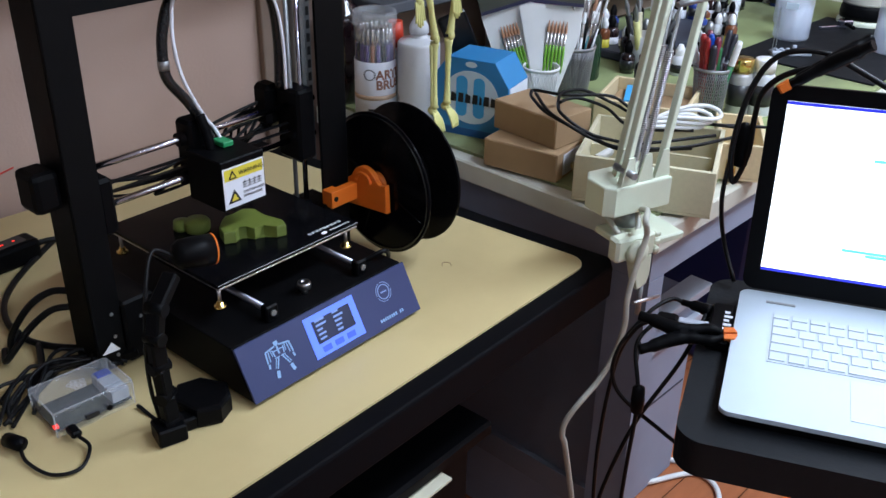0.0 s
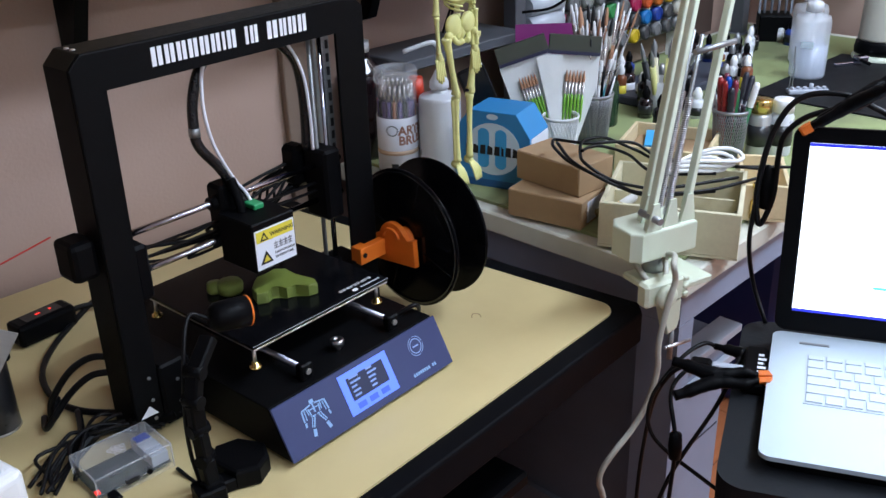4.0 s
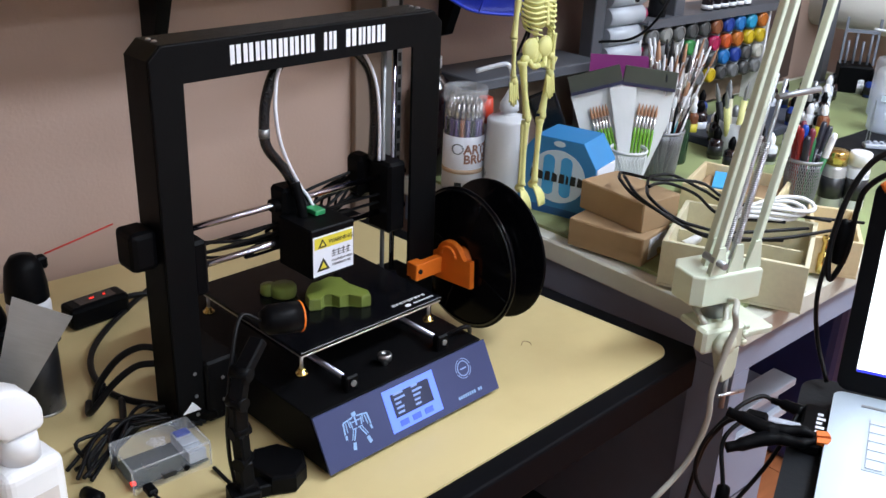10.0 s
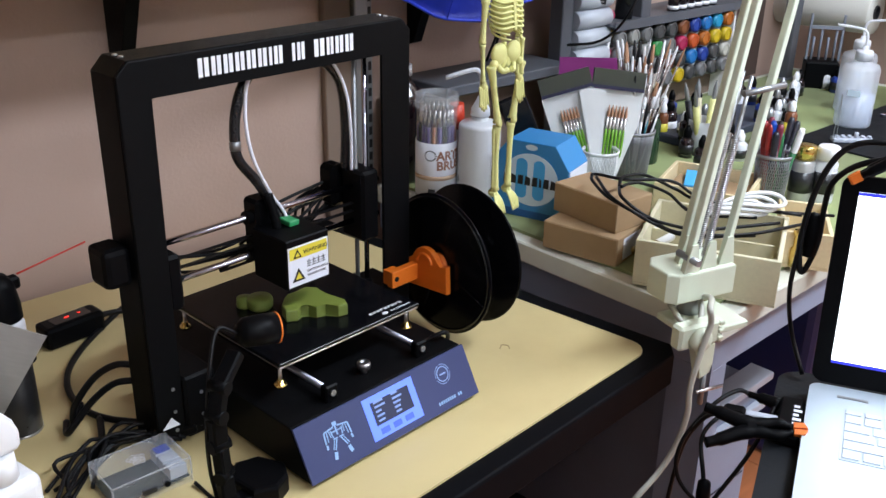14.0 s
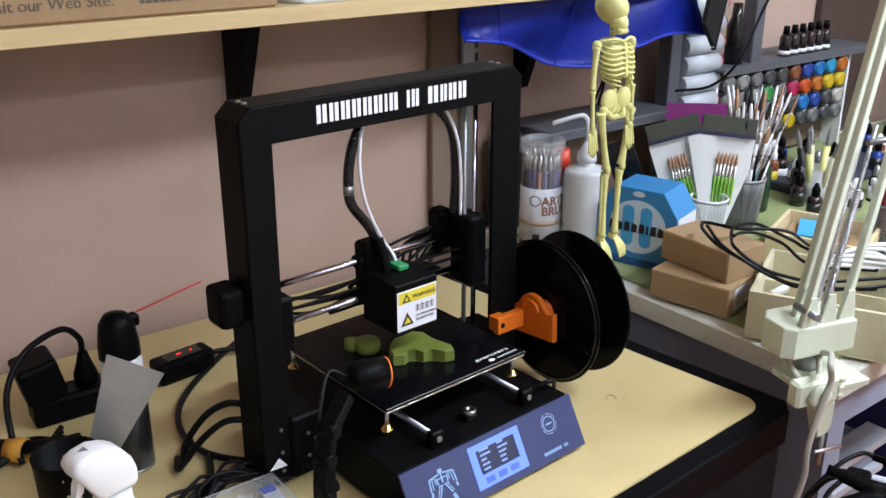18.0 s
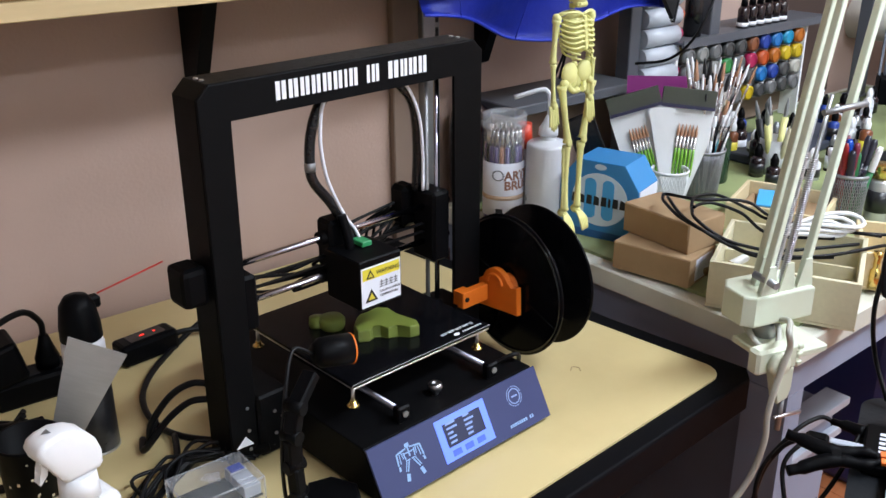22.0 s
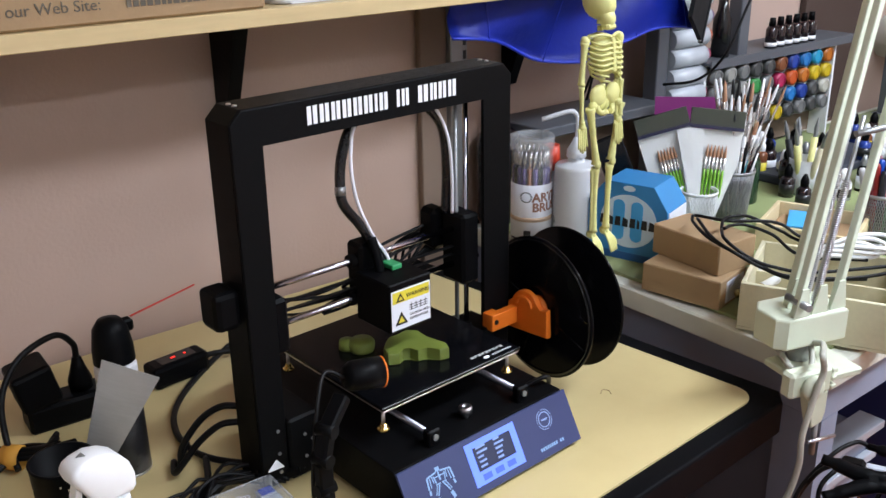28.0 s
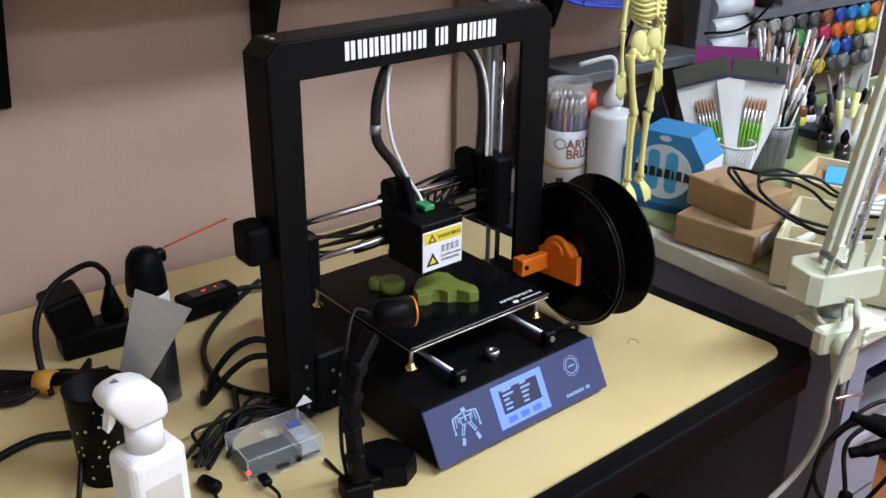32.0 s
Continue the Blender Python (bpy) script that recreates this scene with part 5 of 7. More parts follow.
for x, y, capm, bodym, lab_ in ((1.037, -0.200, M_BRASS, M_SCRAPER, "silver-grey bottle of paint with a gold cap"), (1.063, -0.232, M_WHITE, M_FROST, "clear bottle of paint with a white cap and dark label")):
    t = thing("paint_bottle", lab_, "bottle", (x, y, BENCH))
    part("bottle_body", lathe(B(), [(0.001, 0), (0.020, 0), (0.021, 0.003), (0.021, 0.075), (0.017, 0.082), (0.001, 0.082)], seg=22), bodym, t)
    part("cap", lathe(B(), [(0.001, 0.0825), (0.0195, 0.0825), (0.0195, 0.105), (0.018, 0.107), (0.001, 0.107)], seg=22), capm, t)
    part("label_band", lathe(B(), [(0.0213, 0.02), (0.0217, 0.02), (0.0217, 0.06), (0.0213, 0.06)], seg=22), M_CAND, t)

# ---- paint rack on the wall side ----
CAPS = [(0.55, 0.16, 0.02), (0.02, 0.2, 0.55), (0.02, 0.35, 0.6), (0.7, 0.5, 0.02), (0.08, 0.08, 0.08), (0.2, 0.2, 0.2), (0.35, 0.35, 0.33), (0.25, 0.08, 0.03), (0.02, 0.06, 0.35), (0.62, 0.1, 0.02), (0.05, 0.3, 0.08), (0.5, 0.02, 0.1), (0.6, 0.58, 0.5), (0.15, 0.05, 0.2)]
capmats = [mat("cap_colour_%d" % i, [v * 0.72 for v in c], 0.35, var=0.08) for i, c in enumerate(CAPS)]
rack = thing("paint_rack", "white wire rack of small paint pots lying on their sides", "rack", m=WM)
part("rack_back", bx(B(), 1.10, 1.62, -0.07, -0.066, 0.81, 1.04), M_DARKW, rack)
for z in (0.8805, 0.9185, 0.9565, 0.9945):
    part("rack_tier", bx(B(), 1.10, 1.62, -0.115, -0.071, z - 0.0025, z), M_STEEL2, rack)
part("rack_post", bx(B(), 1.613, 1.620, -0.118, -0.0705, BENCH + 0.001, 1.04), M_WHITE, rack)
part("rack_post", bx(B(), 1.100, 1.107, -0.118, -0.0705, BENCH + 0.001, 1.04), M_WHITE, rack)
ROWC = [[5, 6, 5, 4, 4, 7, 8, 1, 2, 0], [5, 5, 6, 10, 5, 11, 9, 0, 3, 3], [6, 4, 12, 5, 7, 4, 1, 8, 4, 12], [5, 6, 4, 12, 5, 3, 4, 5, 4, 5]]
pot = {}
for r in range(4):
    for c in range(10):
        k = ROWC[r][c]
        p = thing("paint_pot", "small paint pot with a coloured cap lying in the rack", "paint pot", m=WM @ Matrix.Translation((1.13 + c * 0.0485, -0.12, 1.0135 - r * 0.038)), group="paint pots")
        if k not in pot:
            pot[k] = (mesh("cap", cyl(B(), (0, -0.012, 0), (0, 0.004, 0), 0.0172, 0.0178, 18), capmats[k]), mesh("pot_body", cyl(B(), (0, 0.0045, 0), (0, 0.046, 0), 0.0155, seg=16), M_FROST), mesh("cap_rim", lathe(B(), [(0.012, 0), (0.0165, 0), (0.0165, 0.0015), (0.012, 0.0015), (0.012, 0)], seg=18, m=pose(0, -0.0135, 0, -90, 0, 0)), capmats[k]))
        for nm, me in zip(("cap", "pot_body", "cap_rim"), pot[k]):
            o = new(nm, me)
            o.parent = p
rs = thing("rack_shelf", "grey steel shelf above the paint rack", "shelf", m=WM)
part("plate", bx(B(), 1.095, 1.70, -0.135, -0.003, 1.042, 1.048, bevel=0.001), M_DSTEEL, rs)
part("front_lip", bx(B(), 1.095, 1.70, -0.138, -0.1353, 1.034, 1.053), M_DSTEEL, rs)
for i in range(6):
    t = thing("ink_bottle", "small dark ink bottle with a white label, in a row", "bottle", m=WM @ Matrix.Translation((1.362 + i * 0.032, -0.10, 1.0482)), group="ink bottles")
    part("bottle_body", lathe(B(), [(0.001, 0), (0.0135, 0), (0.0135, 0.042), (0.008, 0.05), (0.001, 0.05)], seg=16), M_DARKGLASS, t)
    part("cap", cyl(B(), (0, 0, 0.0502), (0, 0, 0.068), 0.0085, 0.0065, 14), M_BLACKP, t)
    part("label_band", lathe(B(), [(0.0137, 0.004), (0.0139, 0.004), (0.0139, 0.013), (0.0137, 0.013)], seg=16), M_WHITE, t)
sbt = thing("stick_bottle", "tall black bottle on the steel shelf", "bottle", m=WM @ Matrix.Translation((1.185, -0.09, 1.0482)))
part("bottle_body", lathe(B(), [(0.001, 0), (0.02, 0), (0.02, 0.08), (0.012, 0.1), (0.01, 0.13), (0.001, 0.13)], seg=18), M_GLOSSB, sbt)
for i in range(10):
    t = thing("grey_spray_tube", "fat grey tube with a coloured end lying in a stack", "tube", m=WM @ Matrix.Translation((0.990, -0.105, BENCH + 0.021 + i * 0.0405)), group="grey tubes")
    part("tube_body", cyl(B(), (0, 0, 0), (0.112, 0, 0), 0.0202, seg=24), mat("grey_tube_%d" % i, (0.46, 0.49, 0.54), 0.3, var=0.06), t)
    part("end_cap", lathe(B(), [(0.001, 0), (0.012, 0), (0.014, 0.004), (0.012, 0.016), (0.001, 0.018)], seg=18, m=pose(0.1125, 0, 0, 0, 90, 0)), capmats[(12, 10, 3, 3, 11, 3, 11, 9, 13, 11)[i]], t)
gst = thing("tube_stand", "grey steel stand holding the stacked tubes", "stand", m=WM)
part("stand_side", bx(B(), 0.9865, 0.9895, -0.07, -0.06, BENCH, 1.2), M_DSTEEL, gst)
part("stand_back", bx(B(), 0.990, 1.09, -0.080, -0.060, BENCH, 1.2), M_DSTEEL, gst)

# clutter between rack and lamp
dk = thing("dropper_bottles_tray", "dark tray with clutter under the paint rack", "tray", m=WM)
part("tray_floor", bx(B(), 1.16, 1.60, -0.33, -0.17, BENCH + 0.0005, BENCH + 0.02, bevel=0.003), M_CAB, dk)
for i in range(26):
    x, y = rng.uniform(1.05, 1.95), rng.uniform(-0.42, -0.17)
    if 1.15 < x < 1.61 and -0.34 < y < -0.16:
        zb = BENCH + 0.0205
    else:
        zb = BENCH + 0.0003
    kind = i % 4
    t = thing("dropper_bottle", "small dropper bottle of paint standing on the bench", "bottle", m=WM @ Matrix.Translation((x, y, zb)), group="dropper bottles")
    rr = rng.uniform(0.011, 0.016)
    part("bottle_body", lathe(B(), [(0.001, 0), (rr, 0), (rr, 0.036), (rr * 0.5, 0.043), (0.001, 0.043)], seg=14), (M_DARKGLASS, M_FROST, capmats[8], M_BLACKP)[kind], t)
    part("nozzle_cap", lathe(B(), [(rr * 0.55, 0.0435), (rr * 0.6, 0.055), (rr * 0.2, 0.068), (0.0005, 0.068)], seg=12), (M_BLACKP, M_WHITE, M_BLACKP, M_STEEL2)[kind], t)
    part("label_band", lathe(B(), [(rr + 0.0002, 0.008), (rr + 0.0004, 0.008), (rr + 0.0004, 0.028), (rr + 0.0002, 0.028)], seg=14), M_LABEL if kind == 1 else M_CAND, t)
tl = thing("tool_cup", "clear cup of sculpting tools standing on the bench", "pen cup", (1.1642, 0.0753, BENCH))
part("cup_wall", lathe(B(), [(0.001, 0), (0.028, 0), (0.033, 0.075), (0.031, 0.075), (0.026, 0.003), (0.001, 0.003)], seg=24), M_FROST, tl)
for i in range(6):
    a = i * 1.05
    m = Matrix.Translation((1.1642 + 0.012 * math.cos(a), 0.0753 + 0.012 * math.sin(a), BENCH + 0.005)) @ Euler((0, radians(8 + 3 * i), a)).to_matrix().to_4x4()
    t = thing("sculpting_tool", "cream-handled sculpting tool standing in the cup", "tool", m=m, group="sculpting tools")
    part("handle", cyl(B(), (0, 0, 0), (0, 0, 0.11), 0.006, 0.007, 10), (M_BONE, M_PINE2, M_INKB)[i % 3], t)
    part("tip", lathe(B(), [(0.004, 0.1105), (0.005, 0.13), (0.001, 0.15)], seg=10), M_STEEL2, t)

# far end of the bench
single("black_mat", bx(B(), -0.02, 0.46, -0.16, 0.16, 0, 0.004, bevel=0.001), M_RUBBER, "black rubber mat lying on the green mat", "mat", m=pose(1.4164, -0.1815, BENCH + 0.0005, 0, 0, -4))


def wash_bottle(at, turn, label, level=0.075):
    t = thing("wash_bottle", label, "bottle", m=pose(*at, 0, 0, turn), group="wash bottles")
    part("bottle_body", lathe(B(), [(0.001, 0), (0.038, 0), (0.0415, 0.005), (0.0415, 0.132), (0.038, 0.143), (0.020, 0.149), (0.0175, 0.153), (0.001, 0.153)], seg=32), M_HAZE, t).visible_shadow = False
    part("water", lathe(B(), [(0.001, 0.003), (0.038, 0.003), (0.040, 0.006), (0.040, level), (0.001, level)], seg=28), M_LIQUID, t, "clear water")
    part("cap", lathe(B(), [(0.001, 0.1535), (0.0195, 0.1535), (0.0195, 0.172), (0.017, 0.176), (0.006, 0.178), (0.006, 0.186), (0.001, 0.186)], seg=24), M_FROST, t)
    part("spout", tube(B(), [(0, 0, 0.184), (0, 0, 0.206), (-0.006, 0, 0.219), (-0.022, 0, 0.224), (-0.068, 0, 0.228)], 0.0032, n=5), M_FROST, t)
    part("dip_tube", cyl(B(), (0, 0, 0.012), (0.004, 0, 0.1525), 0.0026, seg=8), M_FROST, t)
    part("label_patch", bx(B(), -0.0424, -0.0416, -0.014, 0.014, 0.076, 0.090, m=pose(0, 0, 0, 0, 0, 82)), M_PPALE, t)
    return t


wash_bottle((1.617, -0.066, BENCH + 0.0048), -71, "hazy white wash bottle half full of water on the black mat")
wash_bottle((1.660, -0.284, BENCH + 0.0048), -62, "hazy white wash bottle standing on the black mat", 0.082)
wash_bottle((1.765, -0.004, BENCH + 0.0003), 112, "hazy white wash bottle behind the others", 0.06)
ag = thing("work_lamp", "beige metal cylinder with black collars and a folding handle", "appliance", m=pose(1.895, -0.143, BENCH) @ Matrix.Diagonal((0.90, 0.90, 0.94, 1)))
part("foot", lathe(B(), [(0.001, 0), (0.072, 0), (0.073, 0.004), (0.072, 0.014), (0.062, 0.019), (0.001, 0.019)], seg=36), M_CREAM, ag)
part("lower_collar", lathe(B(), [(0.055, 0.0195), (0.067, 0.0195), (0.069, 0.032), (0.066, 0.05), (0.063, 0.056), (0.055, 0.056)], seg=36), M_BLACKP, ag)
part("body", lathe(B(), [(0.001, 0.0565), (0.063, 0.0565), (0.063, 0.062), (0.061, 0.066), (0.057, 0.238), (0.055, 0.243), (0.001, 0.243)], seg=36), mat("beige_enamel", (0.40, 0.39, 0.33), 0.42, var=0.08), ag)
part("top_ring", lathe(B(), [(0.048, 0.2435), (0.0555, 0.2435), (0.0555, 0.248), (0.048, 0.25)], seg=36), M_CREAM, ag)
part("upper_collar", lathe(B(), [(0.001, 0.2505), (0.048, 0.2505), (0.047, 0.30), (0.042, 0.312), (0.030, 0.317), (0.001, 0.318)], seg=36), M_BLACKP, ag)
sv, lv = Vector((0.026, -0.044, 0)), Vector((0.022, -0.058, 0.10))
for s_ in (-1, 1):
    q = sv * s_ * 1.06
    part("handle_arm", bx(B(), -0.008, 0.008, -0.008, 0.008, 0, lv.length, bevel=0.001, m=Matrix.Translation(q + Vector((0, 0, 0.275))) @ frame_of(lv).to_4x4()), M_CREAM, ag)
    part("pivot_knob", cyl(B(), q * 1.06 + Vector((0, 0, 0.284)), q * 1.28 + Vector((0, 0, 0.284)), 0.015, seg=20), M_BLACKP, ag)
part("handle_bar", cyl(B(), -sv * 1.1 + lv + Vector((0, 0, 0.273)), sv * 1.1 + lv + Vector((0, 0, 0.273)), 0.005, seg=12), M_CREAM, ag)
part("side_bracket", bx(B(), -0.012, 0.012, -0.002, 0.002, 0.16, 0.275, bevel=0.001, m=pose(0.031, -0.0525, 0, 0, 0, 30)), M_CREAM, ag)
hold = thing("tool_block", "grey studded tool holder lying on the black mat", "holder", m=pose(1.475, -0.125, BENCH + 0.0048, 0, 0, -50))
part("block", bx(B(), -0.045, 0.045, -0.013, 0.013, 0, 0.010, bevel=0.002), M_STEELP, hold)
for i in range(6):
    part("stud", cyl(B(), (-0.036 + 0.0145 * i, 0, 0.0102), (-0.036 + 0.0145 * i, 0, 0.015 + (0.007 if i == 3 else 0)), 0.0045, seg=10), M_STEELP, hold)
twz = thing("tweezers", "pair of dark steel tweezers standing in the holder", "tweezers", m=pose(1.448, -0.096, BENCH + 0.0048, 0, 6, 20))
for s_ in (-1, 1):
    part("tweezer_arm", bx(B(), -0.0035, 0.0035, -0.0008, 0.0008, 0.0, 0.105, m=pose(0, 0.004 * s_, 0, 2.0 * s_, 0, 0)), M_STEEL2, twz)
gcl = thing("small_bench_clamp", "small shiny steel clamp lying by the wash bottles", "clamp", m=pose(1.775, -0.115, BENCH + 0.0048, 0, 0, -35))
part("clamp_bar", bx(B(), -0.045, 0.03, -0.004, 0.004, 0, 0.008, bevel=0.001), M_CHROME, gcl)
part("clamp_head", bx(B(), 0.012, 0.042, -0.014, 0.014, 0.0085, 0.022, bevel=0.003), M_CHROME, gcl)
part("clamp_grip", cyl(B(), (0.02, -0.0145, 0.014), (0.02, -0.045, 0.012), 0.0045, seg=12), M_BLACKP, gcl)
wsh = thing("dark_wall_tray", "shallow black tray fixed to the wall above the paper roll", "tray", m=WM)
part("tray_base", bx(B(), 2.06, 2.199, -0.46, -0.23, 1.070, 1.078, bevel=0.001), M_BLACKP, wsh)
part("tray_back", bx(B(), 2.19, 2.199, -0.44, -0.25, 1.0785, 1.10, bevel=0.001), M_BLACKP, wsh)
pt_ = thing("paper_towel_roll", "white paper towel roll on a wall holder", "paper towel", (2.1054, 0.0972, 0.992))
part("paper", lathe(B(), [(0.02, 0), (0.058, 0), (0.0595, 0.004), (0.0595, 0.296), (0.058, 0.3), (0.02, 0.3), (0.02, 0)], seg=36, m=pose(0, 0, 0, -90, 0, 0)), mat("paper_white", (0.6, 0.58, 0.53), 0.85, var=0.04, bump=0.3, bscale=80), pt_)
part("core", lathe(B(), [(0.017, -0.004), (0.0195, -0.004), (0.0195, 0.304), (0.017, 0.304), (0.017, -0.004)], seg=24, m=pose(0, 0, 0, -90, 0, 0)), M_INKB, pt_)
part("holder_rod", cyl(B(), (0, 0.02, 0), (0, 0.32, 0), 0.006), M_STEEL, pt_)
part("holder_plate", bx(B(), 0.0, 0.085, 0.3265, 0.332, -0.03, 0.03), M_STEEL, pt_)
part("holder_arm", bx(B(), -0.006, 0.125, 0.3205, 0.326, -0.008, 0.008), M_STEEL, pt_)
cm = thing("black_stand_tool", "small black stand with racked tools on the bench", "stand", m=pose(1.965, 0.168, BENCH, 0, 0, -60) @ Matrix.Diagonal((0.72, 0.8, 1.02, 1)))
part("block", bx(B(), -0.06, 0.06, -0.05, 0.05, 0, 0.07, bevel=0.004), M_BLACKP, cm)
for i in range(4):
    part("upright_pin", cyl(B(), (-0.04 + 0.026 * i, 0, 0.0705), (-0.04 + 0.026 * i, 0, 0.13 + 0.02 * (i % 2)), 0.005, seg=8), M_STEEL, cm)
part("top_bar", bx(B(), -0.06, 0.06, -0.008, 0.008, 0.152, 0.16), M_STEEL, cm)
part("side_bar", bx(B(), -0.062, -0.054, -0.008, 0.008, 0.0705, 0.19), M_STEEL, cm)
part("side_bar", bx(B(), 0.054, 0.062, -0.008, 0.008, 0.0705, 0.19), M_STEEL, cm)
for x, y, z, rr, wf in ((0.932, -0.2161, 1.1876, 3, 0), (0.96, -0.2276, 1.2274, -8, 1), (0.9741, -0.2653, 1.2001, -30, 0), (1.0082, -0.2912, 1.233, -36, 1)):
    t = thing("plastic_clip", "blue and white plastic clip hanging over the bench", "clip", m=pose(x, y, z, 0, rr, -47), group="hanging clips")
    part("clip_blade", prism(B(), rounded(-0.014, 0.014, 0.0, 0.13, 0.0135), 0, 0.006, m=XZ, bevel=0.001), M_BLUEPL, t)
    part("clip_blade", prism(B(), rounded(-0.011, 0.015, 0.022, 0.13, 0.0125), -0.0075, -0.0005, m=XZ, bevel=0.001), M_WHITE, t)
    part("rivet", cyl(B(), (0.002, -0.009, 0.032), (0.002, -0.0077, 0.032), 0.003, seg=10), M_STEEL2, t)
cw = thing("clip_wire", "thin steel wire stretched for hanging clips", "wire", (0, 0, 0))
part("wire", tube(B(), [(0.6089, 0.0293, 1.3641), (0.9381, -0.2269, 1.3118), (0.9883, -0.2664, 1.3141), (1.0485, -0.3114, 1.3259), (2.1804, -0.6014, 1.3298)], 0.0015, seg=6), M_STEEL2, cw)

# cables hanging beside the tubes, jars and clutter behind the cups
for pts in ([(1.0672, 0.1271, 1.3102), (1.0073, 0.1439, 1.2025), (0.9575, 0.1553, 1.1045), (0.9696, 0.22, 1.045), (0.9408, 0.2814, 1.03)], [(0.7888, 0.3161, 1.2638), (0.7838, 0.3222, 1.1752), (0.7889, 0.3334, 1.087), (0.8594, 0.4285, 0.98)], [(0.8086, 0.3163, 1.2638), (0.8136, 0.3225, 1.1752), (0.7988, 0.3321, 1.1067), (0.8806, 0.4286, 0.98)]):
    single("hanging_cable", tube(B(), pts, 0.0028, seg=7, n=8), M_CABLE, "thin black cable hanging slack on the wall", "cable", group="hanging cables")
dj = thing("green_glass_jar", "dark green glass jar behind the brush cup", "jar", (1.0275, 0.13, BENCH))
part("jar_wall", lathe(B(), [(0.001, 0), (0.026, 0), (0.028, 0.004), (0.028, 0.085), (0.022, 0.096), (0.001, 0.096)], seg=24), mat("dark_green_glass", (0.015, 0.04, 0.02), 0.12), dj)
part("lid", cyl(B(), (0, 0, 0.0962), (0, 0, 0.112), 0.023, seg=24), M_BLACKP, dj)
rng = random.Random(77)
for i in range(22):
    x, y = rng.uniform(1.18, 1.62), rng.uniform(-0.02, 0.20)
    t = thing("dropper_bottle", "small dropper bottle of paint standing on the bench", "bottle", (x, y, BENCH + 0.0003), group="dropper bottles")
    rr, hh = rng.uniform(0.011, 0.018), rng.uniform(0.03, 0.06)
    part("bottle_body", lathe(B(), [(0.001, 0), (rr, 0), (rr, hh), (rr * 0.5, hh + 0.007), (0.001, hh + 0.007)], seg=14), (M_DARKGLASS, M_FROST, M_BLACKP, capmats[7])[i % 4], t)
    part("nozzle_cap", lathe(B(), [(rr * 0.55, hh + 0.0075), (rr * 0.6, hh + 0.018), (rr * 0.25, hh + 0.03), (0.0005, hh + 0.03)], seg=12), (M_BLACKP, M_WHITE, M_STEEL2, M_WHITE)[i % 4], t)
    part("label_band", lathe(B(), [(rr + 0.0002, 0.006), (rr + 0.0004, 0.006), (rr + 0.0004, hh * 0.7), (rr + 0.0002, hh * 0.7)], seg=14), (M_LABEL, M_CAND, M_LABEL, M_YELLOW)[i % 4], t)
single("wall_board", bx(B(), 1.625, 1.94, -0.02, -0.003, BENCH + 0.001, 1.9, bevel=0.001), mat("dark_brown_board", (0.06, 0.036, 0.029), 0.6, var=0.15, scale=12), "dark brown board fixed to the wall beside the rack", "board", m=WM)

# ---- swing-arm lamp on the bench corner ----
lamp = thing("swing_arm_lamp", "cream enamel swing-arm lamp clamped to the bench corner", "lamp", m=pose(0.398, -0.309, 0.0, 0, 0, -20))
b = B()
prism(b, [(0, 0.012), (0, 0.05), (0.015, 0.068), (0.104, 0.068), (0.108, 0.060), (0.108, 0.0), (0.012, 0.0)], 0.842, 0.886, bevel=0.003)
part("pivot_block", b, M_CREAM, lamp, "chipped cream enamel block")
part("swivel_post", cyl(B(), (0.06, 0.03, 0.80), (0.06, 0.03, 0.8415), 0.016), M_STEEL2, lamp)
part("clamp_top", bx(B(), 0.018, 0.118, -0.028, 0.045, BENCH + 0.0005, BENCH + 0.011, bevel=0.002), M_CREAM, lamp)
part("clamp_jaw", bx(B(), -0.020, 0.046, -0.050, -0.0285, 0.803, 0.838, bevel=0.004), M_CREAM, lamp)
part("clamp_knob", lathe(B(), [(0.001, -0.010), (0.012, -0.010), (0.016, -0.006), (0.017, 0.0), (0.001, 0.0)], (0, 0, 0), 24, m=pose(0.010, -0.0525, 0.818, -90, 0, 0) @ Matrix.Translation((0, 0, 0.0))), M_CREAM, lamp)
part("clamp_foot", prism(B(), [(0.010, 0.8025), (0.044, 0.8025), (0.044, 0.772), (0.040, 0.758), (0.024, 0.752)], -0.048, -0.032, m=XZ, bevel=0.002), M_CREAM, lamp)
part("clamp_screw", cyl(B(), (0.038, -0.040, 0.706), (0.038, -0.040, 0.7565), 0.004, seg=12), M_STEEL2, lamp)
for i in range(3):
    part("jaw_rib", bx(B(), 0.0465, 0.056, -0.048, -0.030, 0.804 + 0.0115 * i, 0.811 + 0.0115 * i, bevel=0.0015), M_CREAM, lamp)
part("screw_handle", cyl(B(), (0.022, -0.046, 0.731), (0.080, -0.034, 0.720), 0.0026, seg=10), M_ALU, lamp)
for k, (px, py, pz) in enumerate(((0.026, 0.010, 0.887), (0.040, 0.040, 0.887), (0.092, 0.014, 0.887))):
    d = Vector((0.105, 0.012, 0.56))
    p = Vector((px, py, pz - 0.012))
    q = p + d
    R = frame_of(d).to_4x4()
    L_ = d.length
    part("arm_bar", bx(B(), -0.0052, 0.0052, -0.0045, 0.0045, 0, L_, bevel=0.001, m=Matrix.Translation(p) @ R), M_CREAM, lamp, "cream square-section arm bar")
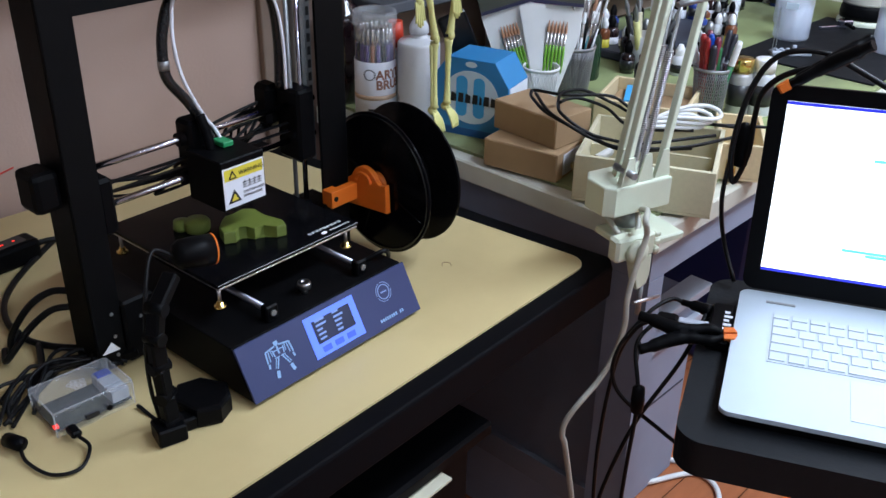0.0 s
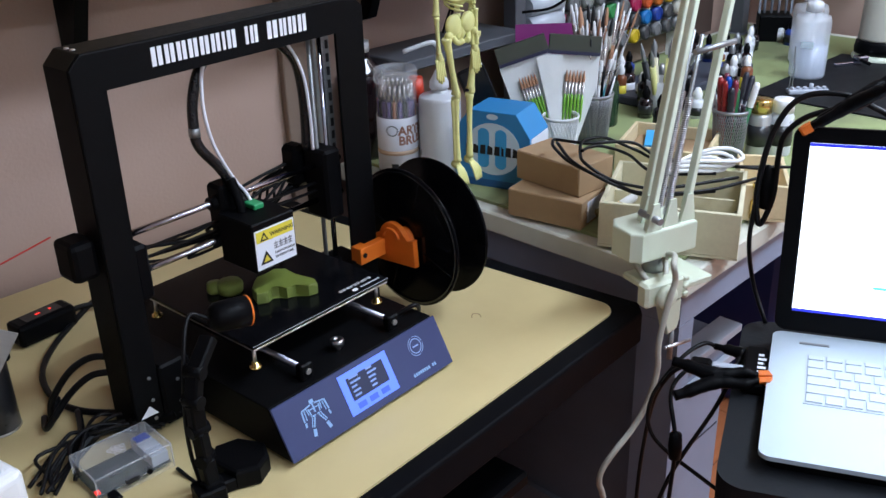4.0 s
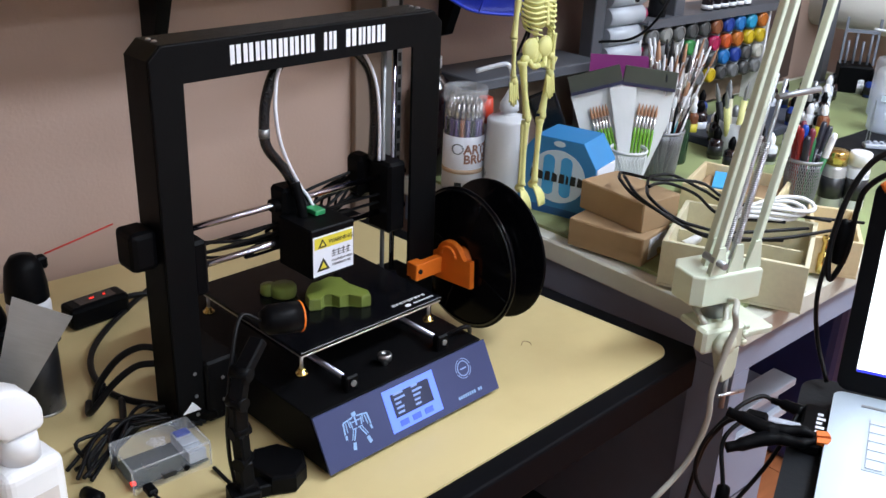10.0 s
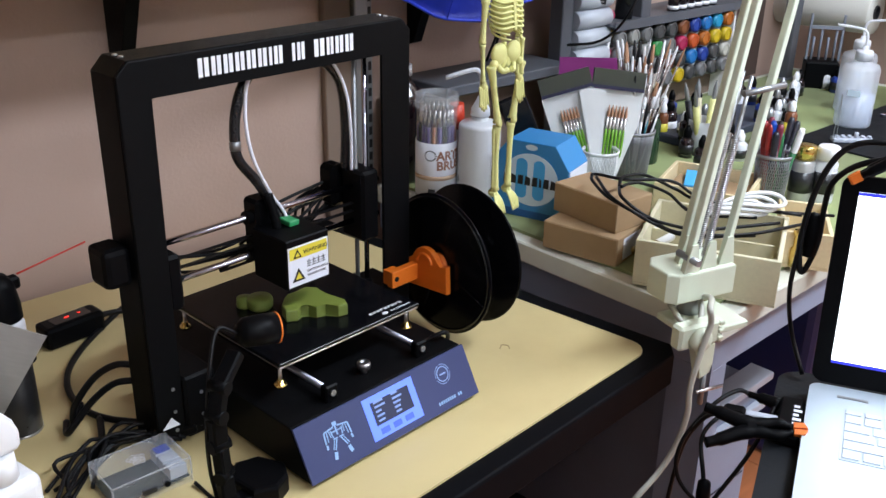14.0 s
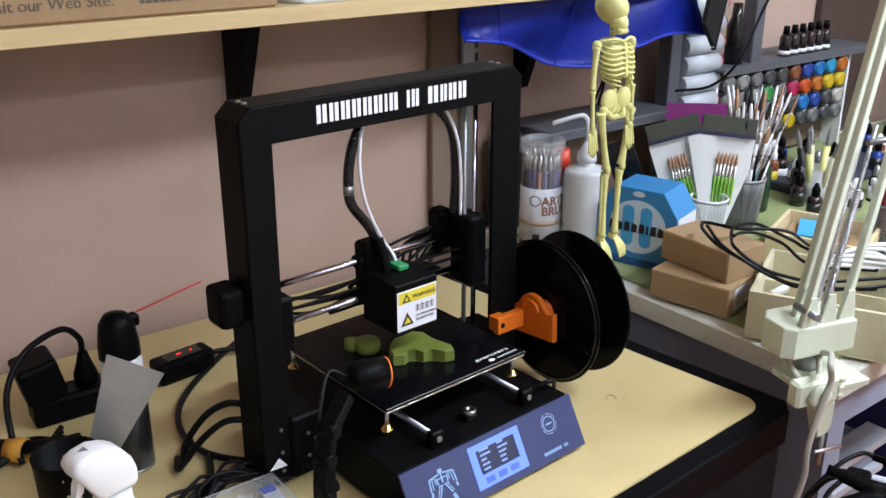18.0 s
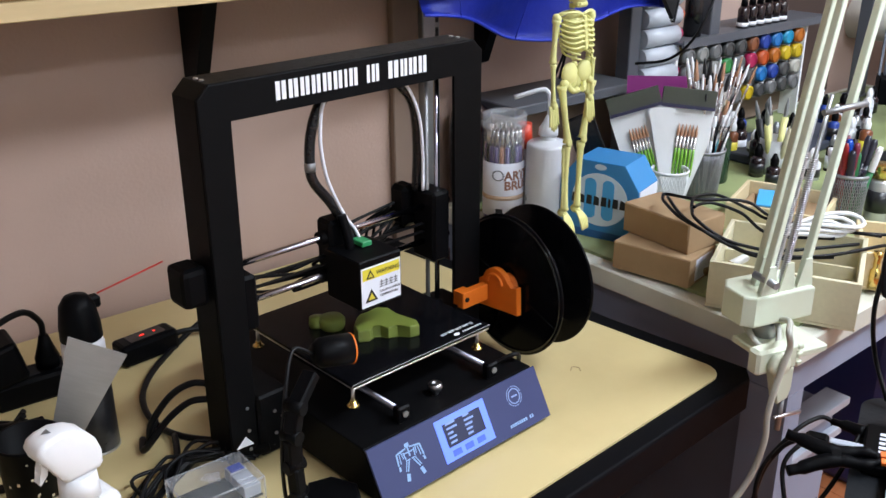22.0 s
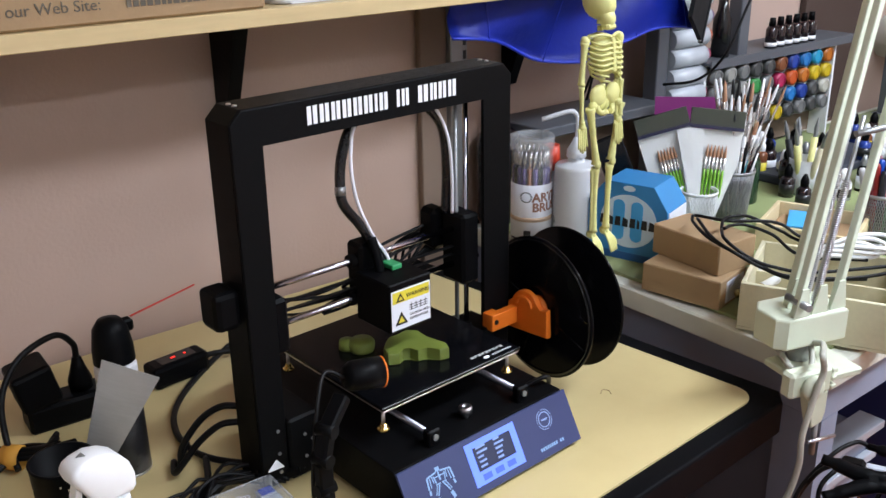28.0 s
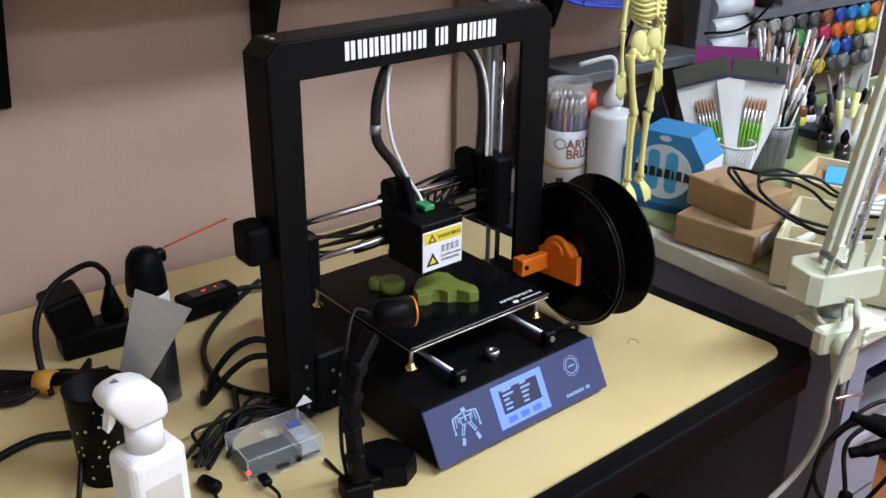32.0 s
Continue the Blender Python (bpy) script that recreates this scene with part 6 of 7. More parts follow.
for k, (px, py) in enumerate(((0.062, 0.014), (0.072, 0.04))):
    p0, p1 = Vector((px, py, 0.90)), Vector((px + 0.028, py + 0.003, 1.06))
    d = p1 - p0
    F = frame_of(d)
    part("spring_rod", cyl(B(), p0 - d * 0.05, p1 + d * 0.5, 0.0028, seg=8), M_STEEL2, lamp)
    pts = [p0 + d * (i / 448) + F @ Vector((0.0045 * math.cos(i * 0.785), 0.0045 * math.sin(i * 0.785), 0)) for i in range(449)]
    part("tension_spring", tube(B(), pts, 0.0011, seg=5, n=1), M_ALU, lamp, "tightly wound steel spring")
for fx, fy in ((0.019, 0.004), (0.050, 0.006), (0.082, 0.008), (0.034, 0.034)):
    part("fork_plate", prism(B(), [(fx, 0.8862), (fx + 0.026, 0.8862), (fx + 0.020, 0.925), (fx + 0.010, 0.925)], fy - 0.002, fy + 0.001, m=XZ), M_CREAM, lamp)
part("cross_pin", cyl(B(), (0.072, -0.004, 1.125), (0.140, -0.004, 1.13), 0.004, seg=12), M_STEEL2, lamp)
part("cross_pin", cyl(B(), (0.03, 0.03, 0.905), (0.03, -0.012, 0.905), 0.005, seg=12), M_STEEL2, lamp)
part("elbow", bx(B(), 0.11, 0.235, 0.0, 0.07, 1.425, 1.475, bevel=0.006), M_CREAM, lamp)
part("upper_arm", bx(B(), -0.006, 0.006, -0.006, 0.006, 0, 0.55, m=Matrix.Translation((0.19, 0.03, 1.47)) @ frame_of(Vector((0.3, 0.15, 0.12))).to_4x4()), M_CREAM, lamp)
lamp_inv = lamp.matrix_basis.inverted()
cord = [(0.4663, -0.3168, 0.838), (0.425, -0.352, 0.862), (0.3792, -0.3751, 0.872), (0.3863, -0.3757, 0.8483), (0.3804, -0.3736, 0.825), (0.3715, -0.3703, 0.7854), (0.3672, -0.3688, 0.752), (0.3685, -0.3693, 0.7161), (0.3567, -0.3649, 0.6702), (0.3357, -0.3558, 0.6333), (0.3057, -0.3463, 0.6066), (0.290, -0.3384, 0.582), (0.2867, -0.3372, 0.5597), (0.2956, -0.3404, 0.5266), (0.33, -0.35, 0.35), (0.36, -0.35, 0.15), (0.37, -0.34, 0.006)]
part("mains_cord", tube(B(), [lamp_inv @ Vector(p) for p in cord], 0.0042, seg=8, n=8), M_CORD, lamp, "thick grey mains cord")
part("mains_cord", tube(B(), [lamp_inv @ Vector(p) for p in [(0.4663, -0.3168, 0.838), (0.4361, -0.3356, 0.82), (0.4208, -0.3198, 0.815), (0.4312, -0.2905, 0.83)]], 0.0042, seg=8, n=6), M_CORD, lamp)

# ---- laptop on a padded stand ----
LT = pose(0.3538, -0.522, 0.8407, 0, -1.6, -70.1)
lap = thing("laptop", "open silver laptop with a glaring white screen", "laptop", m=LT)
LW, LD = 0.36, 0.252
part("base", prism(B(), rounded(0, LW, -LD, 0, 0.012, n=10), -0.0055, -0.0005, bevel=0.0012), M_SILVER, lap, "silver aluminium deck")
part("under_shell", prism(B(), rounded(0.006, LW - 0.006, -LD + 0.006, -0.004, 0.012, n=8), -0.0172, -0.0057), M_BLACKP, lap)
part("keyboard_well", bx(B(), 0.0375, LW - 0.026, -0.1505, -0.048, -0.0004, 0.0002), M_WELL, lap)
kme = {}
FIRST = (0.0165, 0.0165, 0.025, 0.030, 0.039, 0.0165)
for r in range(6):
    x = 0.040
    c = 0
    while x < LW - 0.045:
        w_ = FIRST[r] if c == 0 else (0.0925 if r == 5 and c == 4 else 0.0165)
        key = (round(w_, 4), r == 0)
        if key not in kme:
            kme[key] = mesh("key", bx(B(), 0, w_, 0, 0.0155 if r else 0.009, 0, 0.0014, bevel=0.0006), M_KEY)
        o = new("key", kme[key])
        o.parent = lap
        o.location = (x, -0.0605 - r * 0.0174, 0.0003)
        x += w_ + 0.0030
        c += 1
part("touch_pad", bx(B(), 0.12, 0.225, -0.228, -0.158, -0.0004, 0.0001), M_KEY, lap)
part("speaker_slot", bx(B(), 0.03, 0.062, -0.026, -0.022, -0.0004, 0.0003), M_STEEL2, lap)
LR = M(0, 0.0, 0.002, -4.7, 0, 0)
sc = part("lid", prism(B(), rounded(0, LW, 0.0, 0.243, 0.012), 0.0, 0.006, m=LR @ Matrix(((1, 0, 0, 0), (0, 0, 1, 0), (0, 1, 0, 0), (0, 0, 0, 1))), bevel=0.001), M_BLACKP, lap, "black-bezelled lid")
part("screen", bx(B(), 0.018, LW - 0.014, -0.0012, -0.0003, 0.026, 0.226, m=LR), M_SCREEN, sc, "glowing white screen")
part("blue_title_bar", bx(B(), 0.018, LW - 0.014, -0.0018, -0.0013, 0.2225, 0.226, m=LR), M_SCREENB, sc)
part("blue_task_bar", bx(B(), 0.018, LW - 0.014, -0.0018, -0.0013, 0.026, 0.0292, m=LR), M_SCREENB, sc)
for x, z in ((0.115, 0.168), (0.14, 0.174), (0.10, 0.062), (0.125, 0.058)):
    part("page_mark", bx(B(), x, x + 0.06, -0.0018, -0.0013, z, z + 0.0035, m=LR), M_TEAL, sc)
part("hinge_bar", cyl(B(), (0.03, 0.006, 0.0035), (LW - 0.03, 0.006, 0.0035), 0.0045, seg=12), M_BLACKP, lap)
st = thing("laptop_stand", "black padded stand carrying the laptop", "stand", m=LT)
part("pad", prism(B(), rounded(-0.036, LW + 0.03, -LD - 0.035, 0.05, 0.03, n=10), -0.058, -0.0175, bevel=0.008), M_RUBBER, st, "thick black padded top")
LTI = LT.inverted()
pc = LT @ Vector((0.2, -0.1, -0.061))
part("column", cyl(B(), LTI @ Vector((pc.x, pc.y, 0.03)), LTI @ Vector((pc.x, pc.y, pc.z - 0.004)), 0.025, seg=20), M_BLACKP, st)
part("foot", lathe(B(), [(0.001, 0.0005), (0.2, 0.0005), (0.2, 0.01), (0.03, 0.03), (0.001, 0.03)], (pc.x, pc.y, 0), 32, m=LTI), M_BLACKP, st)


def spring_clamp(name, m, label):
    t = thing(name, label, "clamp", m=m, group="spring clamps")
    for s in (-1, 1):
        part("jaw_arm", tube(B(), [(-0.080, s * 0.036, 0), (-0.055, s * 0.027, 0), (-0.02, s * 0.012, 0), (0.01, s * 0.008, 0), (0.045, s * 0.012, 0), (0.07, s * 0.004, 0)], 0.009, seg=8, n=4, radii=[0.010, 0.013, 0.014, 0.012, 0.010, 0.007]), M_BLACKP, t)
        part("orange_tip", prism(B(), [(0.070, s * 0.001), (0.094, s * 0.002), (0.088, s * 0.012), (0.070, s * 0.012)][:: s], -0.008, 0.008, bevel=0.001), M_ORANGE, t)
    part("pivot", cyl(B(), (0, 0, -0.012), (0, 0, 0.012), 0.008, seg=14), M_BLACKP, t)
    return t


spring_clamp("spring_clamp", LT @ pose(-0.050, -0.121, -0.003, 30, -4, 10) @ Matrix.Scale(0.60, 4), "black spring clamp with orange tips gripping the laptop deck")
spring_clamp("spring_clamp", LT @ LR @ pose(0.052, 0.003, 0.268, 0, 145, 0) @ Matrix.Scale(0.6, 4), "black spring clamp with an orange tip gripping the laptop lid")
hub = thing("usb_hub", "black rectangular hub beside the laptop with cables", "hub", m=LT)
part("hub_body", bx(B(), -0.0275, -0.0015, -0.122, -0.038, -0.0172, -0.003, bevel=0.003), M_BLACKP, hub)
for i in range(5):
    part("printed_bar", bx(B(), -0.012, -0.006 + 0.003 * (i % 2), -0.098 + 0.009 * i, -0.093 + 0.009 * i, -0.0029, -0.0026), M_LABEL, hub)
part("cable_boot", tube(B(), [(-0.028, -0.052, -0.009), (-0.044, -0.048, -0.008), (-0.062, -0.044, -0.008)], 0.006, n=4, radii=[0.0075, 0.0065, 0.004]), M_BLACKP, hub)
part("metal_plug", bx(B(), -0.060, -0.0265, -0.094, -0.084, -0.012, -0.004, bevel=0.001), M_STEELP, hub)
part("plug_body", bx(B(), -0.084, -0.0605, -0.098, -0.080, -0.013, -0.002, bevel=0.003), M_BLACKP, hub)
for pts in ([(-0.060, -0.044, -0.008), (-0.075, -0.045, -0.006), (-0.098, -0.068, -0.018), (-0.125, -0.095, -0.06), (-0.12, -0.10, -0.11), (-0.06, -0.11, -0.15), (0.0, -0.12, -0.18)],
            [(-0.083, -0.089, -0.008), (-0.108, -0.09, -0.03), (-0.13, -0.075, -0.1), (-0.14, -0.09, -0.25), (-0.13, -0.1, -0.5), (-0.12, -0.12, -0.85)],
            [(-0.03, -0.05, -0.005), (-0.05, -0.1, -0.05), (-0.1, -0.14, -0.15), (-0.13, -0.16, -0.3), (-0.12, -0.16, -0.55), (-0.05, -0.13, -0.855)],
            [(-0.083, -0.089, -0.010), (-0.100, -0.12, -0.03), (-0.0894, -0.1449, -0.085), (-0.095, -0.15, -0.2), (-0.11, -0.14, -0.5), (-0.13, -0.12, -0.85)]):
    part("hub_cable", tube(B(), pts, 0.0026, seg=7, n=8), M_CABLE, hub)
part("inline_lump", lathe(B(), [(0.001, -0.02), (0.007, -0.016), (0.008, 0), (0.007, 0.016), (0.001, 0.02)], (-0.0894, -0.1449, -0.085), 12), M_BLACKP, hub)
cc = thing("lid_cable", "black cable looping behind the laptop lid", "cable", m=LT)
part("cable", tube(B(), [(0.12, 0.03, 0.245), (0.0764, 0.035, 0.2658), (0.0495, 0.035, 0.2776), (0.0149, 0.035, 0.2769), (-0.0071, 0.035, 0.2621), (-0.0222, 0.035, 0.2308), (-0.030, 0.035, 0.195), (-0.034, 0.037, 0.15), (-0.028, 0.042, 0.115), (-0.016, 0.046, 0.15), (-0.0145, 0.045, 0.1976), (-0.0097, 0.043, 0.2266), (0.012, 0.041, 0.2493), (0.0511, 0.04, 0.2637)], 0.0034, seg=8, n=8), M_CABLE, cc)
part("cable", tube(B(), [(-0.034, 0.037, 0.15), (-0.038, 0.045, 0.09), (-0.03, 0.06, 0.03), (-0.01, 0.03, -0.01)], 0.0028, seg=8, n=6), M_CABLE, cc)
part("ferrite_lump", lathe(B(), [(0.001, -0.028), (0.009, -0.024), (0.01, 0), (0.009, 0.024), (0.001, 0.028)], (-0.024, 0.048, 0.16), 14), M_BLACKP, cc)

# ---- under the desk and bench ----
dc_ = thing("drawer_cabinet", "black cabinet with a projecting top under the desk", "cabinet", m=DM)
part("carcass", bx(B(), 0.03, 0.235, -0.235, 0.20, 0.001, 0.526, bevel=0.003), M_CAB, dc_)
part("top_slab", bx(B(), 0.008, 0.258, -0.262, 0.22, 0.5265, 0.552, bevel=0.005), M_BLACKP, dc_, "thick black top with rounded edges")
part("front_door", bx(B(), 0.04, 0.225, -0.243, -0.2355, 0.03, 0.515, bevel=0.002), M_BLACKP, dc_)
lc = thing("low_chest", "dark low chest under the desk with papers on it", "chest", m=DM)
part("chest_body", bx(B(), -0.42, 0.005, -0.25, 0.20, 0.001, 0.525, bevel=0.004), M_CAB, lc)
pp = thing("paper_stack", "pile of white and cream papers on the chest", "papers", m=pose(-0.10, -0.225, 0.526, 0, 0, 4))
part("sheets", bx(B(), 0, 0.09, 0, 0.16, 0, 0.02, bevel=0.002), M_LABEL, pp)
part("cream_sheet", bx(B(), 0.005, 0.086, -0.006, 0.15, 0.0205, 0.0225), mat("cream_paper", (0.62, 0.58, 0.42), 0.7), pp)
pa = thing("purple_packet", "purple packet lying beside the papers", "packet", m=pose(-0.07, -0.175, 0.549, 0, 0, 20))
part("packet_body", bx(B(), 0, 0.04, 0, 0.03, 0, 0.010, bevel=0.003), M_PURPLE, pa)
part("white_end", bx(B(), 0.0405, 0.048, 0.002, 0.028, 0.001, 0.009, bevel=0.002), M_WHITE, pa)
ptk = thing("tucked_paper", "cream paper sheet tucked under the cabinet top", "paper", m=DM)
part("sheet", bx(B(), 0.06, 0.15, -0.275, -0.2436, 0.5195, 0.5235), mat("cream_sheet_paper", (0.72, 0.68, 0.52), 0.7), ptk)
lt_ = thing("strap_latch", "small grey strap buckle hanging on the bench end", "buckle", m=BMX)
part("buckle", prism(B(), [(0.05, 0.56), (0.075, 0.575), (0.085, 0.53), (0.06, 0.52)], 0.0255, 0.0295, m=AX), M_STEEL2, lt_)
part("strap", bx(B(), 0.0255, 0.0285, 0.06, 0.07, 0.28, 0.519), M_CAB, lt_)
lk = thing("low_steel_cabinet", "low grey steel cabinet with projecting drawer lips", "cabinet", m=pose(0.575, -0.20, 0, 0, 0, BENCH_TURN))
part("cabinet_body", bx(B(), 0.0, 0.385, 0.0, 0.42, 0.001, 0.455, bevel=0.003), M_LEG, lk)
for z0, z1, y0 in ((0.462, 0.472, -0.02), (0.395, 0.407, -0.014)):
    part("drawer_lip", bx(B(), 0.0, 0.40, y0, 0.03 if z0 > 0.455 else -0.0005, z0 - 0.006, z1, bevel=0.0015), M_STEELP, lk, "folded pale steel lip")
part("drawer_seam", bx(B(), 0.01, 0.375, -0.0012, -0.0002, 0.24, 0.244), M_CAB, lk)
sbx = thing("slotted_steel_box", "grey steel box with dark slots on the low cabinet", "box", m=pose(0.70, -0.10, 0.456, 0, 0, BENCH_TURN))
part("box_body", bx(B(), 0.0, 0.24, 0.0, 0.24, 0.0002, 0.14, bevel=0.003), M_LEG, sbx)
for i in range(2):
    part("slot", bx(B(), 0.12 + 0.055 * i, 0.15 + 0.055 * i, -0.0012, -0.0002, 0.03, 0.10), M_CAB, sbx)
bt = thing("blue_tub", "dark blue plastic tub on the floor under the bench", "tub", m=BMX)
part("tub_body", bx(B(), 0.86, 1.2, 0.22, 0.6, 0.001, 0.50, bevel=0.02, seg=2), M_DEEPB, bt)
part("tub_rim", bx(B(), 0.85, 1.21, 0.21, 0.61, 0.501, 0.515, bevel=0.004), M_DEEPB, bt)
pl = thing("wooden_crate", "pale wooden crate on the floor under the bench", "crate", m=pose(1.60, -0.06, 0, 0, 0, -40))
part("crate_body", bx(B(), 0.0, 0.16, 0.0, 0.20, 0.001, 0.11, bevel=0.003), M_PINE, pl)
part("crate_rim", bx(B(), -0.004, 0.164, -0.004, 0.204, 0.111, 0.122, bevel=0.002), M_PINE2, pl)
for nm, pts, mt, lb_ in (("orange_floor_cable", [(0.75, -0.30, 0.008), (0.86, -0.29, 0.008), (0.90, -0.36, 0.008), (1.0, -0.45, 0.008), (1.15, -0.5, 0.008), (1.4, -0.8, 0.008)], M_OCORD, "bright orange cable lying on the floor"), ("orange_floor_cable", [(0.72, -0.4, 0.008), (0.85, -0.36, 0.008), (0.95, -0.45, 0.008), (1.1, -0.62, 0.008)], M_OCORD, "bright orange cable lying on the floor"), ("white_floor_cable", [(0.87, -0.21, 0.008), (0.97, -0.28, 0.008), (0.93, -0.35, 0.008), (0.80, -0.36, 0.008), (0.74, -0.42, 0.008)], M_WCORD, "white cable curling on the floor"), ("white_floor_cable", [(0.92, -0.1, 0.008), (1.0, -0.26, 0.008), (1.1, -0.3, 0.008)], M_WCORD, "white cable curling on the floor")):
    single(nm, tube(B(), pts, 0.006, seg=8, n=8), mt, lb_, "cable")

# ---- desk: left side things ----
can = thing("air_duster_can", "aerosol duster can with a black trigger cap and red straw", "spray can", m=pose(-0.2782, 0.1589, DESK) @ Matrix.Diagonal((0.74, 0.74, 0.93, 1)))
part("lower_body", lathe(B(), [(0.001, 0.003), (0.031, 0.0), (0.033, 0.004), (0.033, 0.108), (0.001, 0.108)], seg=36), M_CAND, can, "dark grey printed can")
part("base_ring", lathe(B(), [(0.0325, 0.0005), (0.0338, 0.0005), (0.0338, 0.0035), (0.0325, 0.0035), (0.0325, 0.0005)], seg=36), M_ALU, can)
up_ = part("upper_body", lathe(B(), [(0.0331, 0.1082), (0.0331, 0.152), (0.030, 0.160), (0.001, 0.160)], seg=36), M_CANW, can, "white upper band with a red and blue badge")
b = B()
bx(b, -0.009, 0.009, -0.0345, -0.0333, 0.112, 0.138, m=pose(0, 0, 0, 0, 0, -62))
part("red_badge", b, M_REDINK, up_)
part("blue_badge", bx(B(), -0.006, 0.006, -0.0345, -0.0333, 0.1385, 0.148, m=pose(0, 0, 0, 0, 0, -62)), M_BLUEPL, up_)
b = B()
lathe(b, [(0.0325, 0.1605), (0.032, 0.178), (0.027, 0.205), (0.018, 0.216), (0.001, 0.219)], seg=28)
bx(b, 0.012, 0.036, -0.009, 0.009, 0.195, 0.211, bevel=0.003)
bx(b, 0.028, 0.036, -0.005, 0.005, 0.165, 0.2, bevel=0.002, m=pose(0, 0, 0, 0, -8, 0))
part("trigger_cap", b, M_BLACKP, can, "black trigger cap")
part("straw", cyl(B(), (0.034, -0.002, 0.2125), (0.156, 0.015, 0.2225), 0.0013, seg=8), mat("red_straw", (0.55, 0.03, 0.02), 0.4), can, "thin red straw")
cup = thing("speckled_cup", "black speckled tumbler holding tools", "cup", (-0.3871, 0.054, DESK))
part("tumbler", lathe(B(), [(0.001, 0), (0.028, 0), (0.033, 0.11), (0.034, 0.113), (0.031, 0.113), (0.026, 0.004), (0.001, 0.004)], seg=32), M_BLACKP, cup)
spk = random.Random(5)
b = B()
for i in range(70):
    a, z = spk.uniform(0, 6.28), spk.uniform(0.01, 0.105)
    r = 0.028 + 0.005 * z / 0.11 + 0.0001
    s = spk.uniform(0.0006, 0.0014)
    bx(b, -s, s, -r - 0.0006, -r, z - s, z + s, m=pose(0, 0, 0, 0, 0, math.degrees(a)))
tagged(part("speckles", b, mat("gold_speckle", (0.6, 0.52, 0.35), 0.4), cup), kind="stuff")
scp = thing("metal_scraper", "flat brushed-steel scraper blade standing in the tumbler", "scraper", m=pose(-0.3323, 0.068, 0.86, 0, 0, -36) @ pose(0, 0, 0, 0, 24, 0))
part("blade", prism(B(), [(-0.014, -0.045), (0.012, -0.045), (0.031, 0.088), (-0.031, 0.088)], -0.0006, 0.0006, m=XZ), M_SCRAPER, scp)
part("handle", bx(B(), -0.008, 0.008, -0.006, 0.006, -0.10, -0.0455, bevel=0.003), M_BLACKP, scp)
spb = thing("spray_bottle", "white trigger spray bottle with a red label", "spray bottle", m=pose(-0.3925, -0.0925, DESK, 0, 0, 8) @ Matrix.Diagonal((0.98, 0.98, 0.97, 1)))
part("bottle_body", bx(B(), -0.031, 0.031, -0.024, 0.024, 0, 0.127, bevel=0.011, seg=4), M_WHITE, spb)
part("collar", cyl(B(), (0, 0, 0.1272), (0, 0, 0.1545), 0.0185, 0.0172, 28), M_WHITE, spb)
b = B()
prism(b, [(-0.039, 0.196), (-0.035, 0.203), (-0.027, 0.2065), (-0.013, 0.208), (0.000, 0.204), (0.010, 0.197), (0.018, 0.186), (0.022, 0.173), (0.0215, 0.160), (0.017, 0.155), (-0.017, 0.155), (-0.021, 0.163), (-0.026, 0.172), (-0.036, 0.186)], -0.0145, 0.0145, m=XZ, bevel=0.005)
for f in b.faces:
    f.smooth = True
part("trigger_head", b, M_WHITE, spb)
part("trigger", prism(B(), [(-0.033, 0.1812), (-0.0275, 0.1735), (-0.0285, 0.168), (-0.0365, 0.160), (-0.038, 0.1625), (-0.0345, 0.171)], -0.005, 0.005, m=XZ, bevel=0.001), M_WHITE, spb)
part("nozzle_mark", prism(B(), [(-0.026, 0.0), (-0.019, 0.004), (-0.019, -0.004)], 0.2078, 0.2085), M_STEEL2, spb)
part("printed_label", bx(B(), -0.019, 0.019, -0.0248, -0.0242, 0.012, 0.095), mat("red_white_label", (0.62, 0.58, 0.56), 0.4, var=0.1, scale=40, second=(0.5, 0.12, 0.07), amount=0.95, lo=0.5, hi=0.54), spb)
bb_ = thing("blue_board", "thin blue plastic panel standing behind the spray bottle", "panel", m=pose(-0.3548, -0.0459, DESK, 0, 0, 28))
part("panel", bx(B(), -0.03, -0.008, -0.003, 0.003, 0, 0.125, bevel=0.002), M_BLUEPL, bb_)
# power strip, plugs, inline switch
ps = thing("power_strip", "black power strip lying near the wall", "power strip", m=pose(-0.3409, 0.3359, DESK, 0, 0, -6))
part("strip_body", bx(B(), 0, 0.15, -0.024, 0.024, 0, 0.036, bevel=0.004), M_BLACKP, ps)
for i in range(2):
    part("socket", bx(B(), 0.03 + i * 0.05, 0.06 + i * 0.05, -0.014, 0.014, 0.0362, 0.037), M_RUBBER, ps)
ad = thing("power_adapter", "black plug-in power adapter on the strip", "adapter", m=pose(-0.315, 0.336, DESK + 0.0372, 0, 0, -6))
part("adapter_body", bx(B(), -0.03, 0.022, -0.03, 0.03, 0, 0.055, bevel=0.006, seg=2, m=M(0, 0, 0, 0, -12, 0)), M_BLACKP, ad)
plg = thing("mains_plug", "black mains plug with its cable in the strip", "plug", m=pose(-0.2655, 0.3317, DESK + 0.0372, 0, 0, -6))
part("plug_body", lathe(B(), [(0.001, 0), (0.015, 0), (0.016, 0.012), (0.010, 0.03), (0.006, 0.045), (0.001, 0.046)], seg=16), M_BLACKP, plg)
part("plug_cable", tube(B(), [(0, 0, 0.044), (-0.002, 0.0, 0.066), (-0.025, -0.01, 0.088), (-0.075, -0.035, 0.080), (-0.105, -0.055, 0.045), (-0.112, -0.075, -0.002), (-0.11, -0.11, -0.028)], 0.0042, n=8), M_CABLE, plg)
sw = thing("inline_switch", "black inline power switch with lit red digits", "switch", m=pose(-0.1207, 0.3303, DESK, 0, 0, 3))
